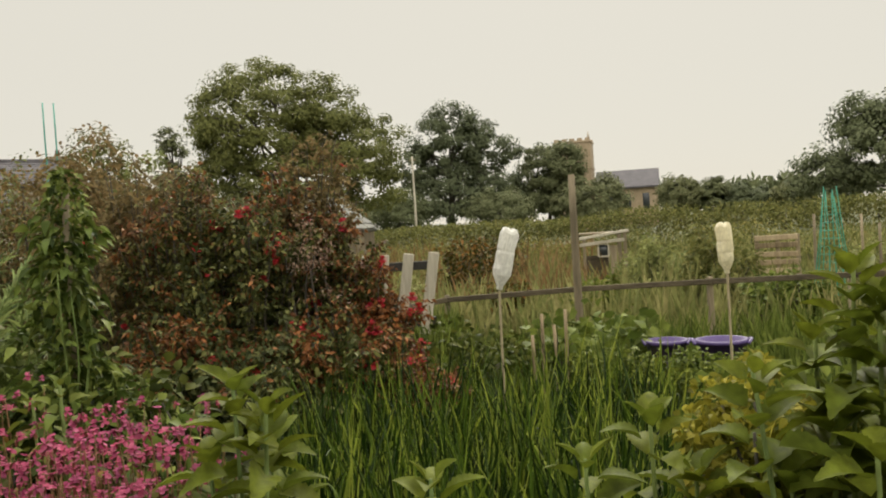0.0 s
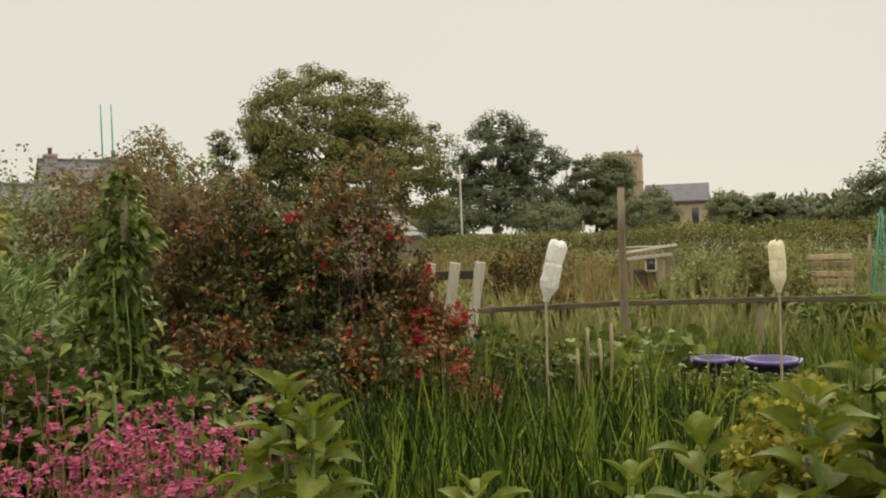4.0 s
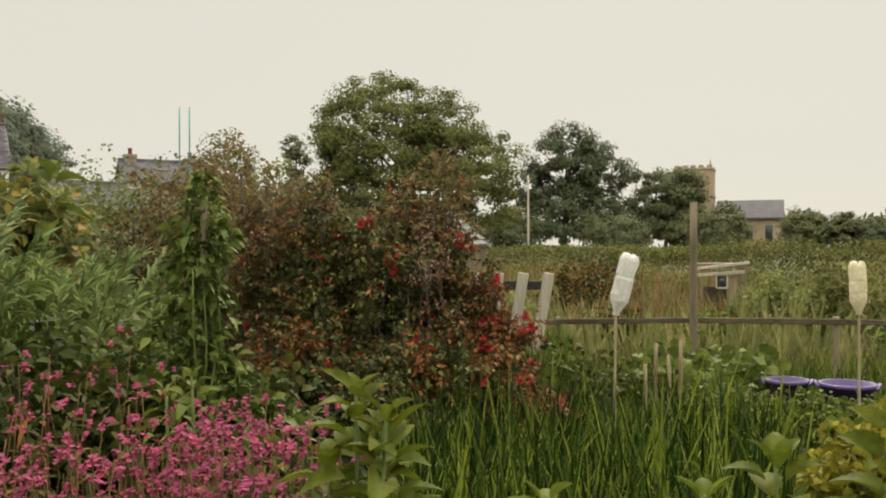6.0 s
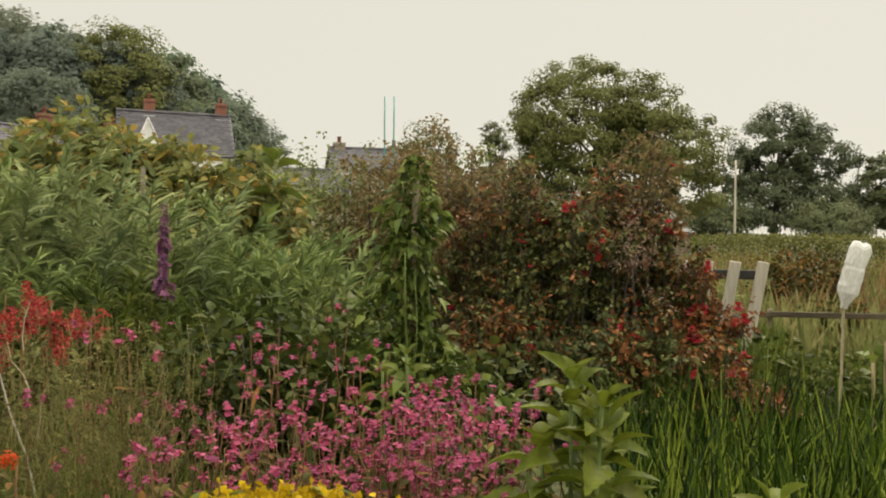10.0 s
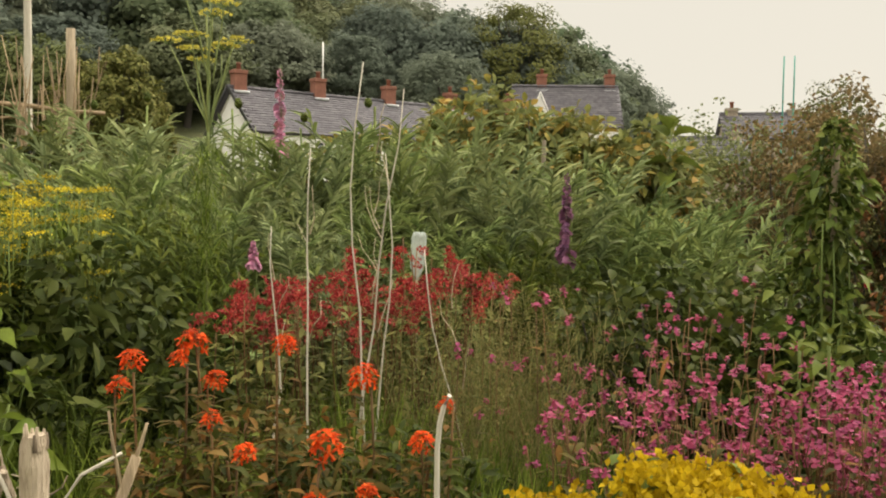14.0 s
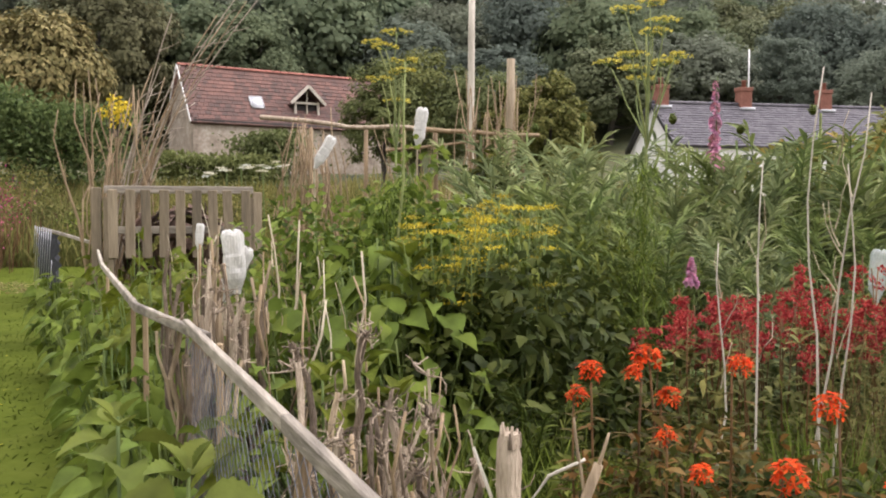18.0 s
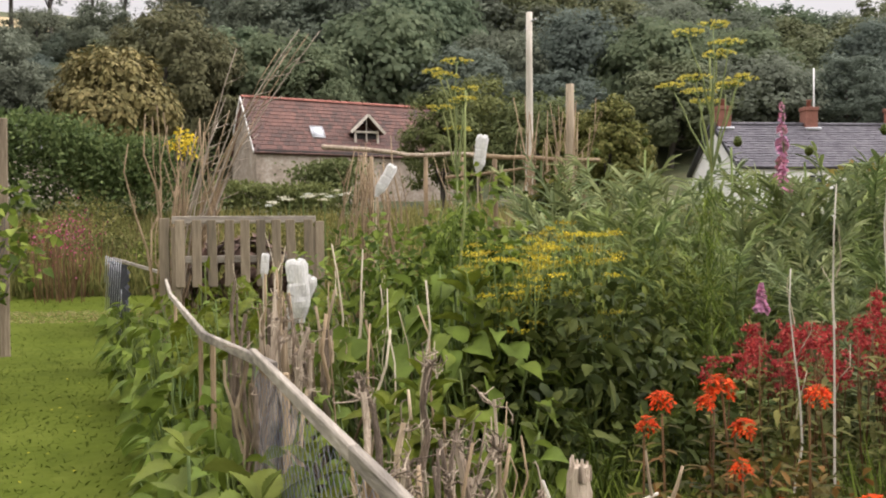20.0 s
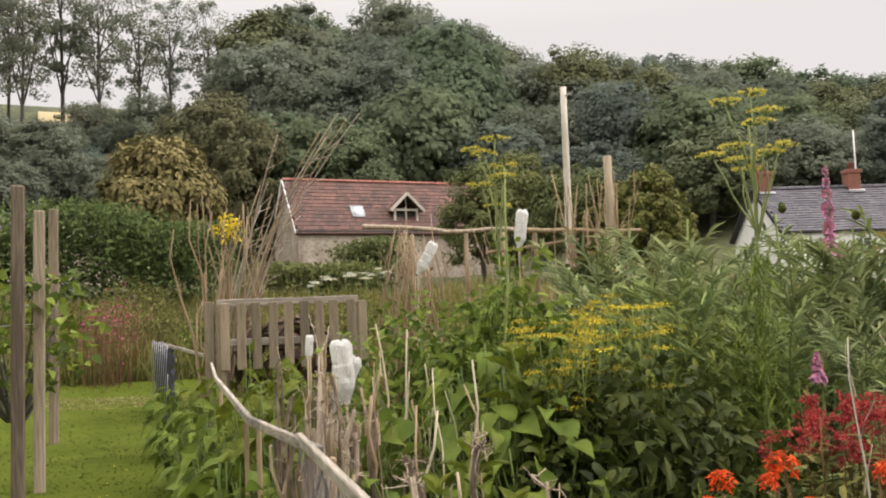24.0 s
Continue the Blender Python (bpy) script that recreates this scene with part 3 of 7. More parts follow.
def ground_sheet():
    bs = np.concatenate([np.arange(-40, 125, 1.5), np.arange(125, 320, 8.0)])
    rs = np.concatenate([np.arange(0.3, 15, 0.35), np.arange(15, 60, 2.0), np.arange(60, 130, 5.0), [150, 200, 300, 500, 900, 1600, 3000]])
    bb, rr = np.meshgrid(bs, rs, indexing="ij")
    z = rise(bb % 360, rr)
    bump = np.array([[noise.noise(Vector((x * 1.3, y * 1.3, 3.0))) for x, y in zip(-np.sin(np.radians(a)) * r, np.cos(np.radians(a)) * r)] for a, r in zip(bb, rr)])
    z = z + 0.03 * bump * smooth(0.3, 2, rr) + 0.25 * bump * smooth(20, 60, rr)
    pts = ats(bb.ravel(), rr.ravel(), z.ravel())
    nb, nr = bb.shape
    i = np.arange(nb)[:, None] * nr + np.arange(nr - 1)[None]
    j = ((np.arange(nb) + 1) % nb)[:, None] * nr + np.arange(nr - 1)[None]
    quads = np.stack([j, i, i + 1, j + 1], -1).reshape(-1, 4)
    centre = len(pts)
    pts = np.vstack([pts, [[0, 0, 0]]])
    faces = quads.tolist() + [[centre, a * nr, ((a + 1) % nb) * nr] for a in range(nb)]
    me = mesh_of("ground", (pts, faces), "soil")
    ob = new("ground", me)
    m, n, l, b = material("ground_cover")
    co = n.new("ShaderNodeTexCoord")
    t1, t2 = n.new("ShaderNodeTexNoise"), n.new("ShaderNodeTexNoise")
    t1.inputs["Scale"].default_value, t2.inputs["Scale"].default_value = 0.35, 14
    t2.inputs["Detail"].default_value = 7
    for t in (t1, t2):
        l.new(co.outputs["Object"], t.inputs["Vector"])
    r1 = ramp_of(n, [(0.3, (0.036, 0.044, 0.014)), (0.5, (0.068, 0.078, 0.024)), (0.7, (0.11, 0.10, 0.042))])
    r2 = ramp_of(n, [(0.3, (0.55, 0.55, 0.55)), (0.7, (1.25, 1.25, 1.2))])
    l.new(t1.outputs["Fac"], r1.inputs[0])
    l.new(t2.outputs["Fac"], r2.inputs[0])
    mul = n.new("ShaderNodeMix")
    mul.data_type, mul.blend_type = "RGBA", "MULTIPLY"
    mul.inputs[0].default_value = 1
    l.new(r1.outputs[0], mul.inputs[6])
    l.new(r2.outputs[0], mul.inputs[7])
    l.new(mul.outputs[2], b.inputs["Base Color"])
    b.inputs["Roughness"].default_value = 0.95
    bp = n.new("ShaderNodeBump")
    bp.inputs["Strength"].default_value, bp.inputs["Distance"].default_value = 0.7, 0.05
    l.new(t2.outputs["Fac"], bp.inputs["Height"])
    l.new(bp.outputs[0], b.inputs["Normal"])
    me.materials[0] = m
    return tagged(ob, "rough green ground of garden, meadow and hillside", "ground", kind="structure")


ground_sheet()


# ---- trees ----
def crown_points(centres, sizes, per, flat=0.7):
    c = np.repeat(centres, per, 0)
    s = np.repeat(sizes, per)[:, None]
    d = unit(rng.normal(size=(len(c), 3))) * np.cbrt(rng.random((len(c), 1))) * s
    d[:, 2] *= flat
    return c + d, d


def ellipsoid(n, radii, inner=0.55, low=-0.75):
    # evenly spread directions, then shaken
    i = np.arange(n) + 0.5
    z = low + (1 - low) * i / n
    a = i * 2.39996 + rng.random() * 6.28
    s = np.sqrt(np.maximum(0, 1 - z * z))
    d = unit(np.stack([s * np.cos(a), s * np.sin(a), z], -1) + rng.normal(size=(n, 3)) * 0.16)
    rng.shuffle(d)
    r = inner + (1 - inner) * rng.random((len(d), 1)) ** 0.6
    return d * r * np.asarray(radii)


def tree(name, height, width, mat, clumps, per, leaf, trunk_h, label, clump_size=0.16, bark="bark", low=-0.75, group="", loc=(0, 0, 0), limbs=9, lobes=(), girth=0.026, inner=0.55, flat=0.7, hang=0.0, turn=0.0):
    """A trunk with limbs that run into a crown of many leaf clumps with gaps between them.
    Lobes (x, z, half width, half height, clumps) shape an uneven crown; hang lets the sprays droop."""
    t = thing(name, loc, label, "tree", group, turn=turn)
    ch = height - trunk_h
    mid = trunk_h + ch * 0.5
    groups = []
    if clumps:
        groups.append((ellipsoid(clumps, (width / 2, width / 2, ch / 2), inner, low), (0, 0, mid)))
    for ox, oz, rx, rz, n in lobes:
        groups.append((ellipsoid(n, (rx, rx * 0.8, rz), inner, low), (ox, 0, oz)))
    cen = np.vstack([g + o for g, o in groups])
    core = np.vstack([np.tile(o, (len(g), 1)) for g, o in groups])
    cen += np.clip(rng.normal(size=cen.shape), -1.3, 1.3) * width * 0.02
    sizes = width * clump_size * (0.5 + 0.9 * rng.random(len(cen)))
    many = int(per * 2.2)
    c = np.repeat(cen, many, 0)
    d = unit(rng.normal(size=(len(c), 3))) * rng.random((len(c), 1)) ** 0.42 * np.repeat(sizes, many)[:, None]
    d[:, 2] *= flat
    pts = c + d
    leaf = leaf * 0.66
    way = unit(d) + rng.normal(size=d.shape) * 0.6 + (0, 0, -0.35 - 2.0 * hang)
    k = len(pts)
    face = unit(d) * 0.6 + unit(pts - np.repeat(core, many, 0)) * 0.75 + rng.normal(size=d.shape) * 0.3 + (0, 0, 0.3)
    part("crown", cards(pts, way, leaf * (0.7 + 0.6 * rng.random(k)) * (1 + hang), leaf * (0.55 + 0.45 * rng.random(k)), face), mat, t)
    paths = wander(1, 7, [(0, 0, -0.3)], [(width * 0.02, 0, trunk_h + ch * 0.62)], width * 0.012)
    r = height * girth
    pieces = [tubes(paths, r, r * 0.35, 8)]
    ends = cen[rng.choice(len(cen), limbs, replace=False)]
    start = np.array([paths[0, min(6, 2 + int(i * 4 / limbs))] for i in range(limbs)])
    pieces.append(tubes(wander(limbs, 6, start, ends, width * 0.02), r * 0.42, r * 0.08, 5))
    more = cen[rng.choice(len(cen), min(len(cen), limbs * 4), replace=False)]
    near = start[np.argmin(((more[:, None] - start[None]) ** 2).sum(-1), 1)] * 0.45 + more * 0.55
    pieces.append(tubes(wander(len(more), 5, near, more, width * 0.015), r * 0.14, r * 0.04, 4))
    part("trunk", joined(*pieces), bark, t)
    return t


tree("sycamore_tree", 14.6, 15.5, "tree", 0, 62, 0.36, 1.6, "broad domed sycamore in full dark green leaf", 0.062, loc=at(10.2, 68, 0.3), turn=10, limbs=26, inner=0.72, flat=0.62,
     lobes=((-2.2, 9.7, 5.0, 4.9, 120), (-4.9, 9.4, 2.7, 3.3, 34), (2.4, 9.6, 3.2, 3.6, 50), (4.3, 7.2, 3.9, 3.7, 74), (0.0, 4.8, 5.6, 2.6, 60), (-5.6, 5.2, 2.4, 2.7, 30), (6.6, 4.4, 2.0, 2.2, 14)))
tree("ash_tree", 14.0, 10.0, "tree_dark", 0, 62, 0.42, 1.0, "tall dark leafy ash tree by the meadow", 0.088, loc=at(0.2, 92, 0.6), limbs=18, inner=0.6, flat=0.7,
     lobes=((0.5, 9.3, 3.5, 4.6, 70), (-3.0, 6.9, 2.0, 3.5, 34), (2.8, 8.6, 2.4, 3.6, 34), (6.2, 8.3, 1.5, 1.7, 10), (4.6, 4.4, 2.9, 2.6, 34), (0.0, 3.6, 4.4, 2.8, 46)))
tree("lime_tree", 9.4, 7.0, "tree_dark", 0, 62, 0.42, 0.6, "dark round-headed tree before the church", 0.11, loc=at(-6.2, 95, 0.4), limbs=10, inner=0.55,
     lobes=((-0.4, 6.2, 2.9, 3.3, 50), (1.9, 6.9, 2.2, 2.6, 44), (1.8, 4.0, 2.5, 2.6, 34), (-1.8, 3.4, 2.4, 2.6, 34)))
tree("churchyard_tree", 8.2, 11.0, "tree_dark", 0, 62, 0.36, 0.6, "large dark tree at the meadow's edge", 0.075, loc=at(-27.0, 62, 0.2), turn=-27, limbs=14, inner=0.55,
     lobes=((0.4, 4.4, 4.6, 3.2, 90), (-1.9, 6.3, 1.9, 1.5, 26), (-4.2, 2.7, 2.2, 2.2, 40), (3.0, 5.2, 4.0, 3.6, 50)))
tree("conifer_tree", 5.6, 1.1, "tree_dark", 70, 16, 0.2, 0.3, "slim dark conifer with an uneven spire", 0.17, loc=at(17.6, 33, 0.5), hang=0.2)
tree("birch_tree", 5.3, 2.6, "olive", 120, 11, 0.2, 1.4, "thin grey-green birch with a sparse crown", 0.12, loc=at(21.9, 36, 0.8))
# low row of trees in front of the church
for b, d, h, w in ((-9.7, 84, 4.9, 4.8), (-14.4, 84, 4.6, 4.4), (-16.5, 84, 4.2, 3.0), (-18.0, 84, 3.6, 2.7), (-19.5, 84, 3.0, 3.6), (-21.2, 82, 3.7, 3.6), (-7.4, 90, 4.4, 3.6), (-3.0, 88, 4.6, 7), (3.6, 86, 5.0, 6), (7.6, 80, 4.2, 7), (13.5, 66, 4.4, 7), (16.2, 60, 3.6, 5)):
    tree("hedgerow_tree", h, w, "tree_dark", 70, 44, 0.36, 0.2, "low dark tree in the row along the churchyard", 0.13, loc=at(b, d, 0.4), group="churchyard row", limbs=5)

# woodland on the hill: five kinds of tree, each repeated, their tops following the wood's skyline
SKYLINE = ((33.5, 13.5), (37.5, 18.3), (41, 22.5), (44, 21.0), (49, 24.0), (54, 22.9), (58, 25.2), (61.3, 27.2), (66.6, 29.0), (70.3, 28.2), (74, 30.0), (77.8, 34.2), (81.6, 36.4), (85.4, 33.5), (89, 34.6), (91.7, 36.0), (96, 33.0))
WOOD = []
for i, (h, w, mat, trunk_h) in enumerate(((13.5, 10.0, "hazed_wood_leaf", 2.0), (12.0, 9.0, "tree_dark", 1.5), (10.0, 9.0, "hazed_wood_leaf", 1.0), (15.0, 9.0, "hazed_wood_leaf", 2.5), (8.0, 8.0, "hazed_wood_green", 0.6))):
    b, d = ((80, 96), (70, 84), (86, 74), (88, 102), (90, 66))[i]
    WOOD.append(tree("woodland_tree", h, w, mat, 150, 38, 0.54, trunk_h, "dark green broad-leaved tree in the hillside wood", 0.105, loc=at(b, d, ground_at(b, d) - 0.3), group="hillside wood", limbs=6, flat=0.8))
WOOD_H = (13.5, 12.0, 10.0, 15.0, 8.0)
wood_rng = np.random.default_rng(21)
for d0, step, lo, hi, share in ((63, 5.6, 62, 89, 0.6), (72, 5.4, 46, 91, 0.76), (82, 4.8, 37, 91.5, 0.88), (92, 4.2, 35, 91.5, 0.96), (100, 3.6, 34, 91.5, 1.0)):
    b = lo
    while b < hi:
        d = d0 + wood_rng.normal() * 2
        kind = int(wood_rng.integers(0, 5))
        z = ground_at(b, d) - 0.4
        top = 1.5 + (float(np.interp(b, *zip(*SKYLINE))) - 1.5) * d / 95
        tall = max(4.0, (top - z) * share * (0.88 + 0.16 * wood_rng.random()))
        o = copy_thing(WOOD[kind], Matrix.Translation(at(b, d, z)) @ Matrix.Rotation(wood_rng.random() * 6.28, 4, "Z"))
        sz = tall / WOOD_H[kind]
        wide = min(1.5, 0.5 + 0.6 * sz) * (0.9 + 0.2 * wood_rng.random())
        o.scale = (wide, wide, sz)
        b += step * (0.8 + 0.4 * wood_rng.random()) * 70 / d
# undergrowth on the open slope below the tall trees
for b, d, sc in ((96.5, 66, 0.62), (98.6, 70, 0.56), (100.2, 66, 0.5), (101.9, 69, 0.5), (103.6, 65, 0.52), (105.4, 68, 0.48), (107.4, 66, 0.6), (109.6, 68, 0.66), (112, 66, 0.7), (97.6, 78, 0.52), (99.6, 80, 0.46), (101.2, 82, 0.45), (102.8, 80, 0.45), (104.6, 79, 0.5), (106.6, 78, 0.52), (108.8, 80, 0.6), (95.2, 60, 0.5), (99.2, 60, 0.42), (102.6, 59, 0.42), (106.0, 60, 0.46), (109.0, 60, 0.5)):
    o = copy_thing(WOOD[int(wood_rng.integers(0, 5))], Matrix.Translation(at(b, d, ground_at(b, d) - 0.4)) @ Matrix.Rotation(b * 2.3, 4, "Z"))
    o.scale = (sc * 1.25, sc * 1.25, sc)
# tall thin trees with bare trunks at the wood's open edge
TALL = tree("tall_ash_tree", 19.0, 6.0, "hazed_wood_leaf", 66, 28, 0.4, 4.6, "tall thin tree with a bare trunk and open crown", 0.15, loc=at(100.5, 88, ground_at(100.5, 88)), group="wood edge", low=-1, limbs=12, girth=0.011, inner=0.3)
for b, d, s in ((94.0, 92, 0.86), (102.6, 90, 1.08), (104.9, 86, 1.0), (107.0, 88, 1.05), (98.2, 92, 0.92), (109, 92, 1.1), (111.5, 90, 1.0), (96.3, 96, 0.85), (105.6, 96, 0.9)):
    o = copy_thing(TALL, Matrix.Translation(at(b, d, ground_at(b, d) - 0.3)) @ Matrix.Rotation(b * 1.7, 4, "Z"))
    o.scale = (s, s, s)
# single trees before the wood
tree("tall_poplar_tree", 15.0, 9.0, "tree", 110, 46, 0.42, 1.5, "light green open-crowned tree behind the cottages", 0.12, loc=at(41.0, 82, ground_at(41, 82)), flat=0.6)
tree("round_tree", 9.4, 5.0, "hazed_wood_leaf", 90, 50, 0.4, 0.5, "round dark tree behind a slate roof", 0.12, loc=at(35.4, 75, ground_at(35, 75)))
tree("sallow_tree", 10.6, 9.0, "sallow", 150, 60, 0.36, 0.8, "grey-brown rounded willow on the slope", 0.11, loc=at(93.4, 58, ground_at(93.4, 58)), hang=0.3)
tree("green_ash_tree", 8.5, 6.0, "hazed_wood_green", 100, 50, 0.36, 0.8, "fresh green tree behind the barn", 0.12, loc=at(84.8, 58, ground_at(84.8, 58)))
tree("weeping_yew_tree", 6.9, 5.0, "yew", 170, 60, 0.26, 0.4, "brown-green weeping tree with hanging sprays", 0.085, loc=at(97.0, 40, ground_at(97, 40)), flat=1.5, hang=0.7, inner=0.7)
for b, d, h, w in ((65.8, 38, 5.2, 3.0), (64.0, 41, 3.8, 1.8), (68.0, 42, 5.0, 3.4), (70.5, 44, 6.0, 5.0), (74.2, 46, 7.0, 5.0), (76.5, 44, 6.2, 4.0)):
    tree("garden_shrub", h, w, "olive" if b < 69 else "tree", 90, 50, 0.26, 0.2, "rounded olive-green shrub below the wood", 0.12, loc=at(b, d, ground_at(b, d)), group="slope shrubs", limbs=5)


def hedge(name, pts, height, depth, mat, n, leaf, label, kind=""):
    """A clipped or rough hedge along a line: stems inside a mass of leaves."""
    pts = [Vector(p) for p in pts]
    t = thing(name, pts[0], label, "hedge", kind=kind)
    seg = [(pts[i + 1] - pts[i]).length for i in range(len(pts) - 1)]
    which = rng.choice(len(seg), n, p=np.array(seg) / sum(seg))
    u = rng.random(n)
    a, b = np.array(pts)[which], np.array(pts)[which + 1]
    p = a + (b - a) * u[:, None]
    wob = np.array([noise.noise(Vector((x * 0.45, y * 0.45, 1.0))) for x, y in p[:, :2]])
    p[:, :2] += rng.normal(size=(n, 2)) * depth * 0.4
    p[:, 2] += height * (1 + 0.35 * wob) * np.sqrt(rng.random(n))
    p -= np.array(pts[0])
    way = rng.normal(size=(n, 3)) + (0, 0, 0.3)
    part("foliage", cards(p, way, leaf * (0.6 + 0.8 * rng.random(n)), leaf * 0.55), mat, t)
    k = int(sum(seg) / 0.8)
    s0 = np.array([np.array(pts[0]) * 0 + np.array(pts[i]) + (np.array(pts[i + 1]) - np.array(pts[i])) * f - np.array(pts[0]) for i in range(len(seg)) for f in np.linspace(0.02, 0.98, max(2, k // len(seg)))])
    part("stems", tubes(wander(len(s0), 4, s0 - (0, 0, 0.1), s0 + (0, 0, height * 0.8), 0.06), 0.04, 0.015, 4), "bark", t)
    return t


hedge("hedge", [at(b, 37, 0.25) for b in (10, 6, 2, -3, -8, -13, -18, -23, -28)], 1.4, 1.8, "scrub", 26000, 0.13, "long dark green hedge along the meadow")
hedge("hedge", [at(b, 31, ground_at(b, 31)) for b in (108, 103, 98, 93.5)], 3.2, 1.8, "hedge_green", 14000, 0.2, "dense green hedge on the slope")
hedge("hedge", [at(b, 34, ground_at(b, 34)) for b in (90.5, 86.5, 84.5)], 1.4, 1.2, "tree", 3500, 0.2, "low bush against the barn wall")
hedge("ivy_bush", [at(b, 36, ground_at(b, 36)) for b in (85.2, 82.6)], 2.4, 1.2, "tree", 3500, 0.2, "green bush growing before the barn")
hedge("far_woods", [at(b, 240, 3) for b in range(60, -41, -10)], 5.0, 8, "tree_dark", 9000, 2.2, "far belt of dark woodland on the skyline", kind="stuff")


# ---- buildings ----
def roof_slope(length, slope, course, mat, parent, name, along=0.32, singles=0):
    """Courses of overlapping tiles, each tile its own piece, on one slope that rises along +y."""
    rows = int(slope / course)
    cols = int(length / along)
    pts, faces = [], []
    w = along * 0.96
    one = np.array([(0, 0, 0.035), (w, 0, 0.035), (w, course * 1.15, 0.012), (0, course * 1.15, 0.012), (0, 0, 0), (w, 0, 0)])
    tile = mesh_of("roof_tile", (one, [[0, 1, 2, 3], [4, 5, 1, 0], [4, 0, 3], [1, 5, 2]]), mat, False) if singles else None
    for r in range(rows):
        for c in range(cols):
            x0, y0 = -length / 2 + c * along + (r % 2) * along * 0.5, r * course
            lift = 0.012 + 0.02 * rng.random()
            skew = rng.normal() * 0.008
            w = along * 0.96
            if x0 + w > length / 2 + 0.02:
                w = length / 2 - x0
            if w < 0.05:
                continue
            if singles > 0 and w > along * 0.9:
                singles -= 1
                ob = part("roof_tile", tile, mat, parent)
                ob.matrix_basis = Matrix.Translation((x0, y0 + skew, 0.012 * rng.random())) @ Matrix.Rotation(skew, 4, "Z")
                continue
            b = len(pts)
            pts += [(x0, y0 + skew, 0.02 + lift), (x0 + w, y0 + skew, 0.02 + lift), (x0 + w, y0 + course * 1.15, 0.012), (x0, y0 + course * 1.15, 0.012), (x0, y0 + skew, 0), (x0 + w, y0 + skew, 0)]
            faces += [[b, b + 1, b + 2, b + 3], [b + 4, b + 5, b + 1, b], [b + 4, b, b + 3], [b + 1, b + 5, b + 2]]
    ob = part(name, (np.array(pts), faces), mat, parent, soft=False)
    ob["kind"] = "stuff"
    return ob


def gable_house(name, loc, turn, length, depth, eaves, ridge, wall, roof, label, category, tile=(0.3, 0.3), over=0.25):
    """Walls with two gables, and a roof of tiles on both slopes.  The long front faces -y."""
    t = thing(name, loc, label, category, turn=turn)
    L, D = length / 2, depth / 2
    th = 0.35
    outer = np.array([(-L, -D, -1.5), (L, -D, -1.5), (L, D, -1.5), (-L, D, -1.5), (-L, -D, eaves), (L, -D, eaves), (L, D, eaves), (-L, D, eaves), (-L, 0, ridge), (L, 0, ridge)])
    inner = outer * ((L - th) / L, (D - th) / D, 1)
    walls = [[0, 1, 5, 4], [1, 2, 6, 9, 5], [2, 3, 7, 6], [3, 0, 4, 8, 7]]
    inner_walls = [[v + 10 for v in f][::-1] for f in walls]
    part("wall", (np.vstack([outer, inner]), walls + inner_walls + [[4, 5, 15, 14], [6, 7, 17, 16]]), wall, t, soft=False)
    run, up = D + over, (ridge - eaves) * (D + over) / D
    slope, ang = math.hypot(run, up), math.atan2(up, run)
    for side in (0, 1):
        r = part("roof", box((length + 2 * over, slope, 0.12), (0, slope / 2, -0.07), 0.0), roof, t)
        r.matrix_basis = Matrix.Rotation(math.pi * side, 4, "Z") @ Matrix.Translation((0, -run, ridge + 0.06 - up)) @ Matrix.Rotation(ang, 4, "X")
        roof_slope(length + 2 * over, slope, tile[0], roof, r, "roof_tiles", tile[1], 300 if name == "barn" and side == 0 else 0)
    n = int((length + 2 * over) / 0.45)
    pieces = []
    for i in range(n):
        x = -(length / 2 + over) + (i + 0.5) * (length + 2 * over) / n
        th2 = np.linspace(0, np.pi, 6)
        a = np.array([[x + sx * 0.215, 0.15 * math.cos(q), ridge + 0.05 + 0.13 * math.sin(q)] for sx in (-1, 1) for q in th2])
        pieces.append((a, [[k, k + 1, k + 7, k + 6] for k in range(5)]))
    part("ridge_tiles", joined(*pieces), "ridge" if roof == "tile" else roof, t, soft=False)
    return t


def chimney(parent, x, y, z, w=0.68, d=0.55, h=1.25, pots=1, mat="brick"):
    c = part("chimney", box((w, d, h - 0.2), (0, 0, (h - 0.2) / 2), 0.012), mat, parent, mat.replace("_", " ") + " chimney stack", soft=False)
    part("corbel", box((w + 0.08, d + 0.08, 0.2), (0, 0, h - 0.1), 0.015), mat, c, soft=False)
    c.matrix_basis = Matrix.Translation((x, y, z))
    part("flashing", box((w + 0.12, d + 0.3, 0.16), (0, -0.1, 0.1), 0.02), "metal", c, "grey lead flashing")
    for i in range(pots):
        p = part("chimney_pot", lathe([(0.12, 0), (0.11, 0.3), (0.14, 0.32), (0.14, 0.38), (0.1, 0.38)], 10), "brick", c)
        p.matrix_basis = Matrix.Translation(((i - (pots - 1) / 2) * 0.4, 0, h))
    return c


def sash(parent, x, y, z, w=0.8, h=1.0):
    f = part("window", joined(box((w, 0.08, 0.08), (0, 0, h / 2), 0.01), box((w, 0.08, 0.08), (0, 0, -h / 2), 0.01), box((0.08, 0.08, h), (-w / 2, 0, 0), 0.01), box((0.08, 0.08, h), (w / 2, 0, 0), 0.01), box((0.05, 0.06, h), (0, 0, 0), 0.01), box((w, 0.06, 0.04), (0, 0, 0), 0.01)), "white_paint", parent)
    f.matrix_basis = Matrix.Translation((x, y, z))
    part("pane", box((w - 0.05, 0.02, h - 0.05), (0, 0.02, 0)), "glass", f)


